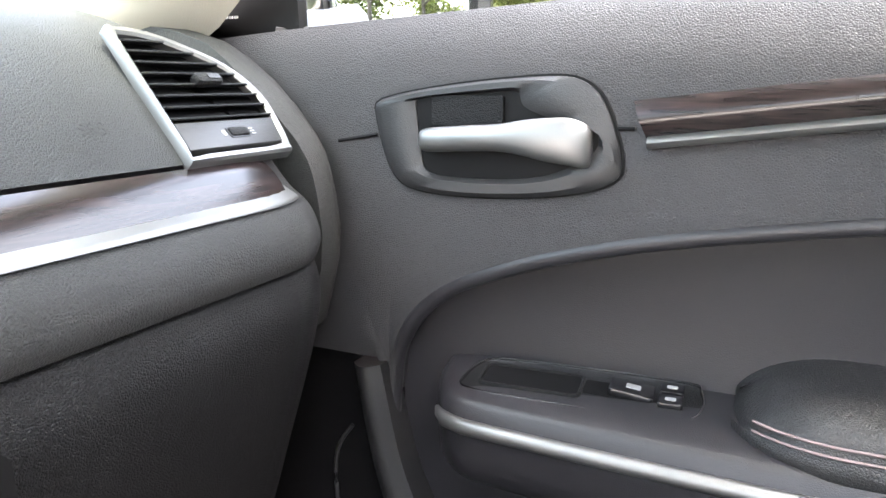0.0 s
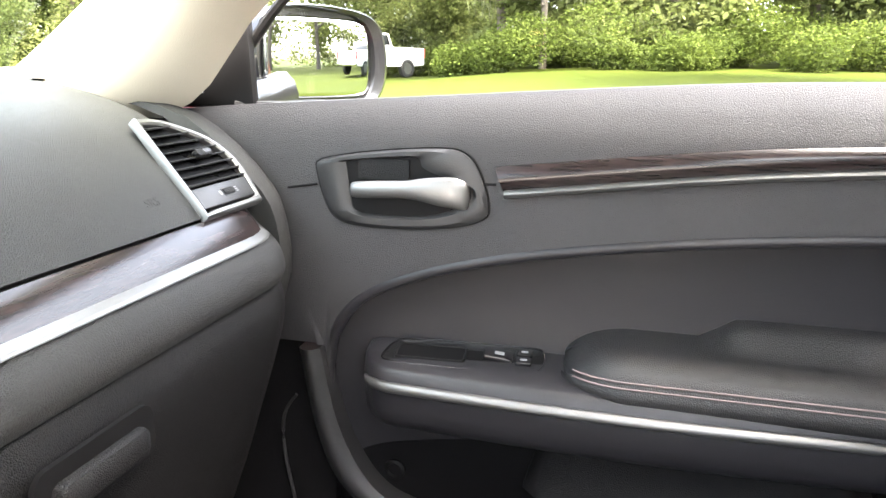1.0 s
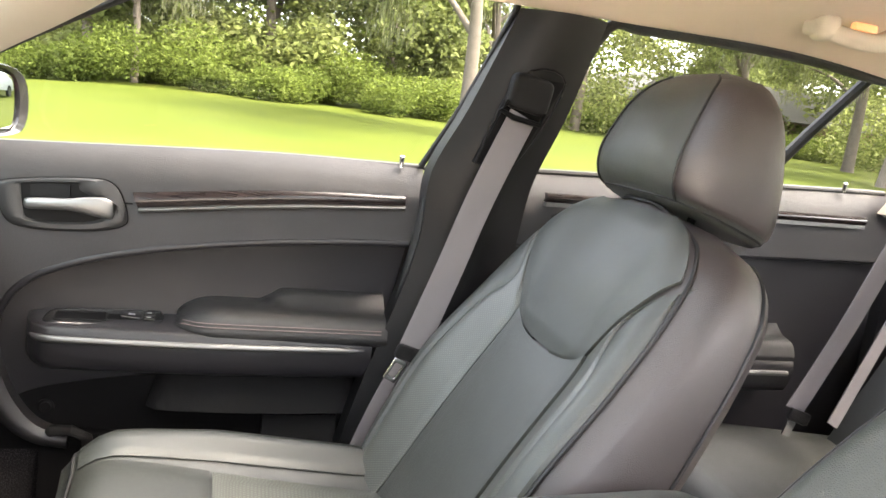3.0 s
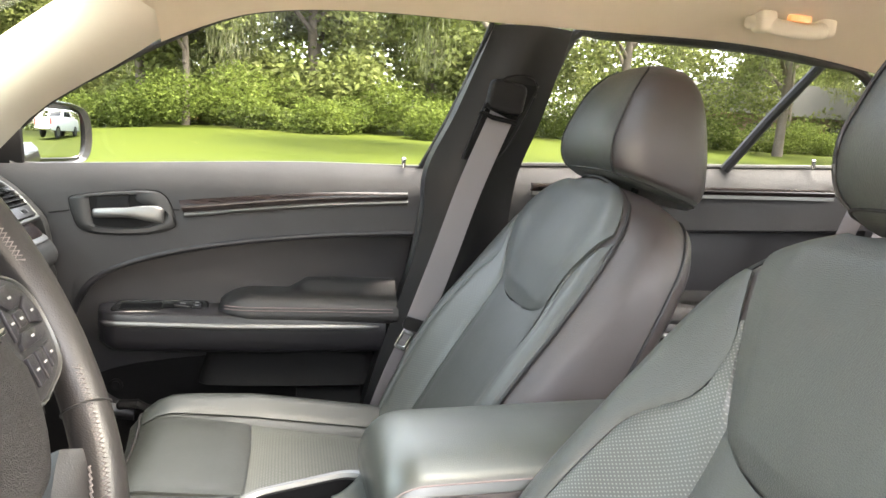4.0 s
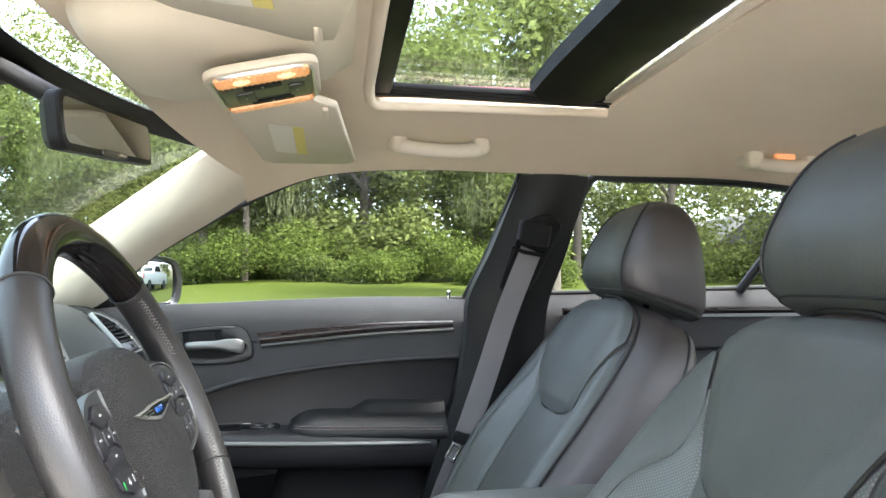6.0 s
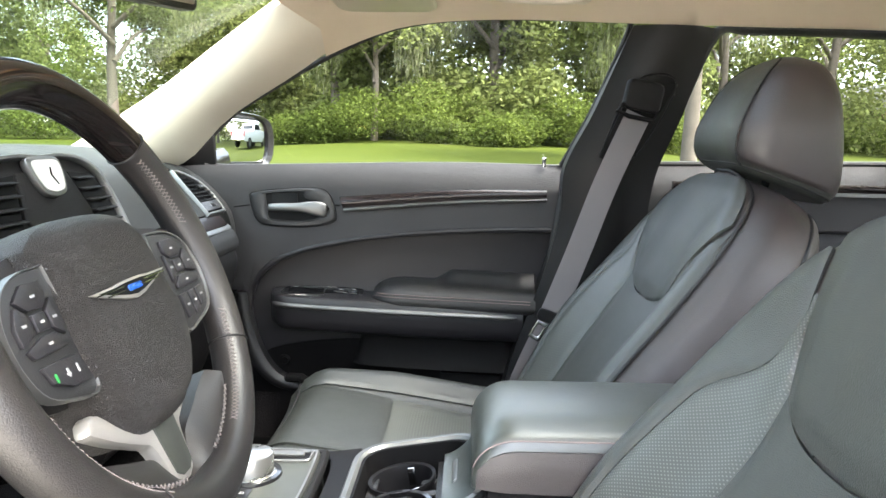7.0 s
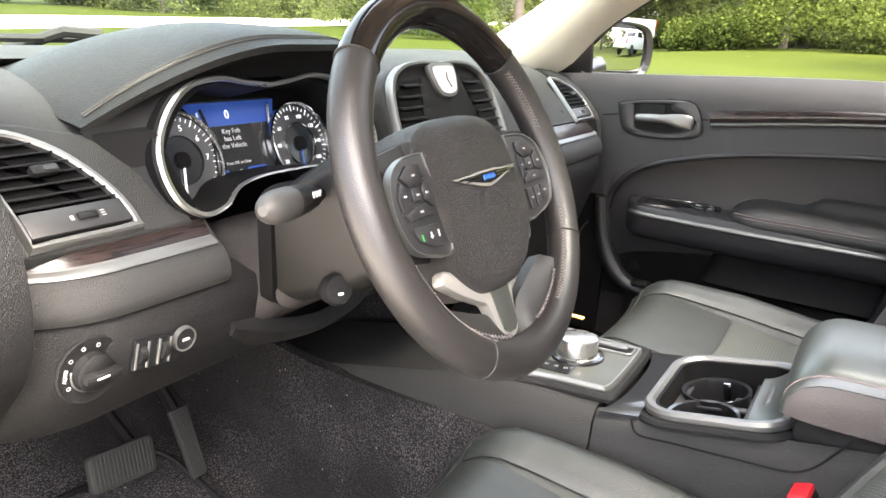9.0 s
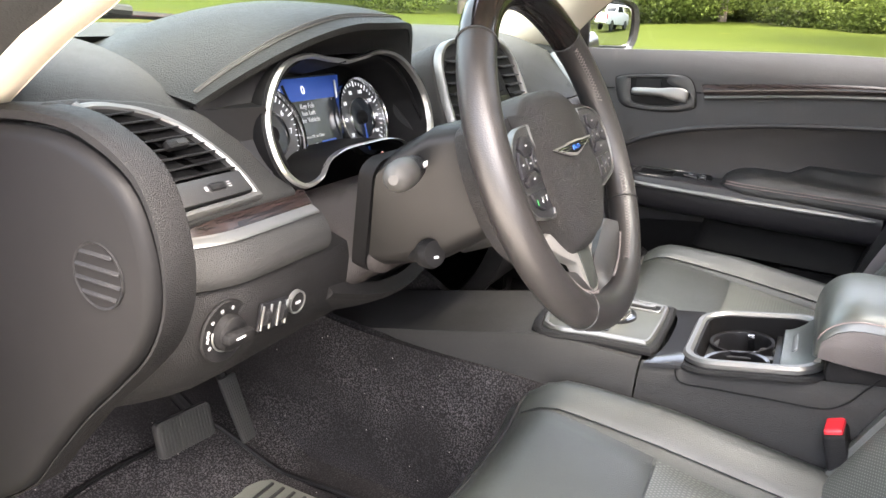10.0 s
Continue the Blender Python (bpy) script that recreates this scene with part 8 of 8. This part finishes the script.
for y in (-45, -40, -34, -30):
    hs_.add("window", rbox((47.45, y, 3.1), (0.1, 1.4, 1.2), 0.02), M_WINDOW)

# ---------------------------------------------------------------- wood behind the lawn
def leaf_mat(name, a, b, size=1.3):
    m = mat(name, a, 0.7, color2=b, vary_size=size, spec=0.12)
    n, l = m.node_tree.nodes, m.node_tree.links
    g = n.new("ShaderNodeNewGeometry")
    h = n.new("ShaderNodeHueSaturation")
    r = n.new("ShaderNodeMapRange")
    r.inputs["To Min"].default_value, r.inputs["To Max"].default_value = 0.55, 1.5
    l.new(g.outputs["Random Per Island"], r.inputs["Value"])
    l.new(r.outputs[0], h.inputs["Value"])
    mixn = [x for x in n if x.type == "MIX"][0]
    l.new(mixn.outputs["Result"], h.inputs["Color"])
    b_ = n["Principled BSDF"]
    l.new(h.outputs[0], b_.inputs["Base Color"])
    t, s = n.new("ShaderNodeBsdfTranslucent"), n.new("ShaderNodeMixShader")
    s.inputs[0].default_value = 0.5
    l.new(h.outputs[0], t.inputs["Color"])
    l.new(b_.outputs[0], s.inputs[1]), l.new(t.outputs[0], s.inputs[2])
    l.new(s.outputs[0], n["Material Output"].inputs["Surface"])
    return m


M_LEAF1 = leaf_mat("sunlit_shrub_leaves", (0.032, 0.050, 0.011), (0.118, 0.150, 0.030), 0.55)
M_LEAF2 = leaf_mat("dark_oak_leaves", (0.034, 0.050, 0.014), (0.20, 0.225, 0.075), 0.32)
M_MOSS = leaf_mat("grey_green_moss", (0.11, 0.125, 0.06), (0.16, 0.165, 0.09))
M_BARK = mat("grey_brown_bark", (0.085, 0.070, 0.054), 0.9, grain=1.0, grain_size=30, vary=0.3, vary_size=6)
rnd = random.Random(7)


def leaf_cloud(centres, size, count, squash=0.8, hang=0.0):
    """Many small leaves scattered through soft clumps; hang draws them out downwards like moss."""
    rs = np.random.RandomState(rnd.randint(0, 99999))
    n = len(centres) * count
    c = np.repeat(np.array([q[:3] for q in centres]), count, axis=0)
    r = np.repeat(np.array([q[3] for q in centres]), count)[:, None]
    d = rs.normal(size=(n, 3))
    d /= np.linalg.norm(d, axis=1)[:, None]
    p = c + d * r * (rs.rand(n, 1) ** 0.4) * np.array([1, 1, squash])
    a = rs.normal(size=(n, 3)) * np.array([1, 1, 0.6])
    if hang:
        a = rs.normal(size=(n, 3)) * 0.12 + np.array([0, 0, 1.0])
    a /= np.linalg.norm(a, axis=1)[:, None]
    b = np.cross(a, rs.normal(size=(n, 3)))
    b /= np.linalg.norm(b, axis=1)[:, None]
    s = size * (0.6 + 0.8 * rs.rand(n, 1))
    la, wb = (s * hang, s * 0.22) if hang else (s, s * 0.55)
    v = np.stack([p + a * la, p + b * wb, p - a * la, p - b * wb], 1).reshape(-1, 3)
    me = bpy.data.meshes.new("leaves")
    me.from_pydata(v.tolist(), [], np.arange(n * 4).reshape(-1, 4).tolist())
    return me


def limb(pts, r0, r1):
    return tube(smooth(pts, 4), 1.0, 10, taper=lambda t: r0 + (r1 - r0) * t, hint=(1, 0.2, 0))


def tree(x, y, h, r, label, moss=True, crown=16, lean=0.0, leaf=M_LEAF2):
    """A trunk with limbs, a broken crown of clumps, and hanging moss."""
    z = lawn_z(x, y) - 0.1
    k = Kit("tree", (x, y, z), label, "tree", "trees by the lawn")
    top = Vector((x + lean, y + rnd.uniform(-0.4, 0.4), z + h * 0.62))
    base = Vector((x, y, z))
    mid = base.lerp(top, 0.5) + Vector((rnd.uniform(-0.2, 0.2), rnd.uniform(-0.2, 0.2), 0))
    flare = tube(smooth([base, base.lerp(mid, 0.12), mid, top], 5), 1.0, 14, taper=lambda t: r * (1.45 - 4.5 * t if t < 0.1 else 1.0 - 0.6 * (t - 0.1)), hint=(1, 0.2, 0))
    k.add("trunk", flare, M_BARK, "grey-brown bark trunk")
    clumps = []
    for i in range(6):
        f = 0.45 + 0.5 * i / 5
        s = base.lerp(top, f)
        a = 2.4 * i + rnd.uniform(-0.4, 0.4)
        e = s + Vector((math.cos(a), math.sin(a), 0.55)) * h * rnd.uniform(0.22, 0.34)
        k.add("limb", limb([s, s.lerp(e, 0.5) + Vector((0, 0, 0.3)), e], r * 0.42, r * 0.10), M_BARK)
        clumps += [(e.x + rnd.uniform(-0.6, 0.6), e.y + rnd.uniform(-0.6, 0.6), e.z + rnd.uniform(-0.3, 0.5), rnd.uniform(0.9, 1.6)) for _ in range(3)]
    for _ in range(crown):
        clumps.append((top.x + rnd.gauss(0, h * 0.17), top.y + rnd.gauss(0, h * 0.20), top.z + rnd.uniform(-0.12, 0.30) * h, rnd.uniform(0.8, 1.7)))
    me = leaf_cloud(clumps, 0.10, 380)
    me.materials.append(leaf)
    cr = new("crown", me)
    cr.parent, cr.location = k.root, -Vector(k.at)
    if moss:
        hang = [(c[0], c[1], c[2] - 1.1, 0.7) for c in clumps[::2]]
        me = leaf_cloud(hang, 0.07, 150, 1.6, hang=2.6)
        me.materials.append(M_MOSS)
        mo_ = new("hanging_moss", me)
        mo_.parent, mo_.location = k.root, -Vector(k.at)


hedge = []
for i in range(150):
    y = -46 + 0.42 * i + rnd.uniform(-0.3, 0.3)
    x = 25.3 + rnd.uniform(-0.5, 3.5) + 0.0015 * (y + 5) ** 2
    if y < -9:
        x += 12
    h = rnd.uniform(0.5, 1.9) + 0.7 * noise.noise(Vector((0, y * 0.35, 3)))
    if abs(y - 10.6) < 4.2:
        x += 9.5
    hedge.append((x, y, lawn_z(x, y) + max(0.3, h * 0.6), 0.45 + 0.42 * max(0.3, h)))
me = leaf_cloud(hedge, 0.062, 1300)
me.materials.append(M_LEAF1)
tagged(new("undergrowth", me), "bright green shrubs along the edge of the wood", "bushes", kind="stuff")
deep = []
for i in range(150):
    y, x = rnd.uniform(-9, 22), 28.5 + rnd.uniform(0, 4)
    x += 8 if 6 < y < 16 else 0
    deep.append((x, y, 1.2 + 8 * rnd.random() ** 1.3, rnd.uniform(0.7, 1.7)))
for i in range(560):
    y, x = rnd.uniform(-75, 62), 33 + rnd.uniform(0, 20)
    deep.append((x, y, 1.0 + 17 * rnd.random() ** 1.2, rnd.uniform(1.2, 2.8)))
me = leaf_cloud(deep, 0.125, 640)
me.materials.append(M_LEAF2)
tagged(new("far_wood", me), "dark green oak wood behind the shrubs", "trees", kind="stuff")
for i in range(420):
    y, x = rnd.uniform(-95, 75), 56 + rnd.uniform(0, 8)
    deep.append((x, y, 1.5 + 15 * rnd.random(), rnd.uniform(1.8, 3.4)))
me = leaf_cloud(deep[-420:], 0.27, 300)
me.materials.append(M_LEAF1)
tagged(new("distant_wood", me), "pale green wood far behind the oaks", "trees", kind="stuff")
rear_wood = []
for i in range(260):
    x, y = rnd.uniform(-60, 60), -40 - rnd.uniform(0, 14)
    rear_wood.append((x, y, 0.5 + 15 * rnd.random(), rnd.uniform(1.4, 2.9)))
for i in range(160):
    x, y = -46 - rnd.uniform(0, 10), rnd.uniform(-60, 60)
    rear_wood.append((x, y, 0.5 + 9 * rnd.random(), rnd.uniform(1.4, 2.9)))
me = leaf_cloud(rear_wood, 0.25, 260)
me.materials.append(M_LEAF2)
tagged(new("rear_wood", me), "dark green wood closing the lawn behind the car", "trees", kind="stuff")
for x, y, h, r in ((30.5, -1.6, 11, 0.30), (27.5, 3.2, 8, 0.16), (33, -7.0, 12, 0.32), (36, -12.5, 12, 0.28), (29.5, 5.0, 10, 0.24), (31, 15, 12, 0.3), (37, -18, 13, 0.34), (33, -25, 12, 0.3), (29, -29, 12, 0.33), (42, -32, 13, 0.3), (26, -36, 12, 0.3)):
    tree(x, y, h, r, "oak with hanging moss at the edge of the wood")
tree(18.0, -6.0, 10, 0.24, "straight trunked tree standing alone on the lawn", True, 12)
tree(20, -22, 12, 0.34, "broad mossy oak standing on the lawn", True, 20)
for x, y in ((13, -29), (21, -33), (7, -34), (17, -25), (1, -33)):
    tree(x, y, 14, 0.32, "tall mossy oak on the lawn behind the car", True, 26)
for x, y in ((-14, 44), (4, 52), (20, 50), (36, 46), (52, 44), (70, 40)):
    tree(x, y, 12, 0.3, "leafy tree beyond the gravel road", False, 22, leaf=M_LEAF1)
wall = []
for i in range(300):
    x, y = rnd.uniform(-60, 100), 56 + rnd.uniform(0, 6)
    wall.append((x, y, rnd.uniform(0.5, 13), rnd.uniform(1.4, 2.8)))
me = leaf_cloud(wall, 0.25, 300)
me.materials.append(M_LEAF1)
tagged(new("roadside_wood", me), "leafy wood beyond the gravel road", "trees", kind="stuff")
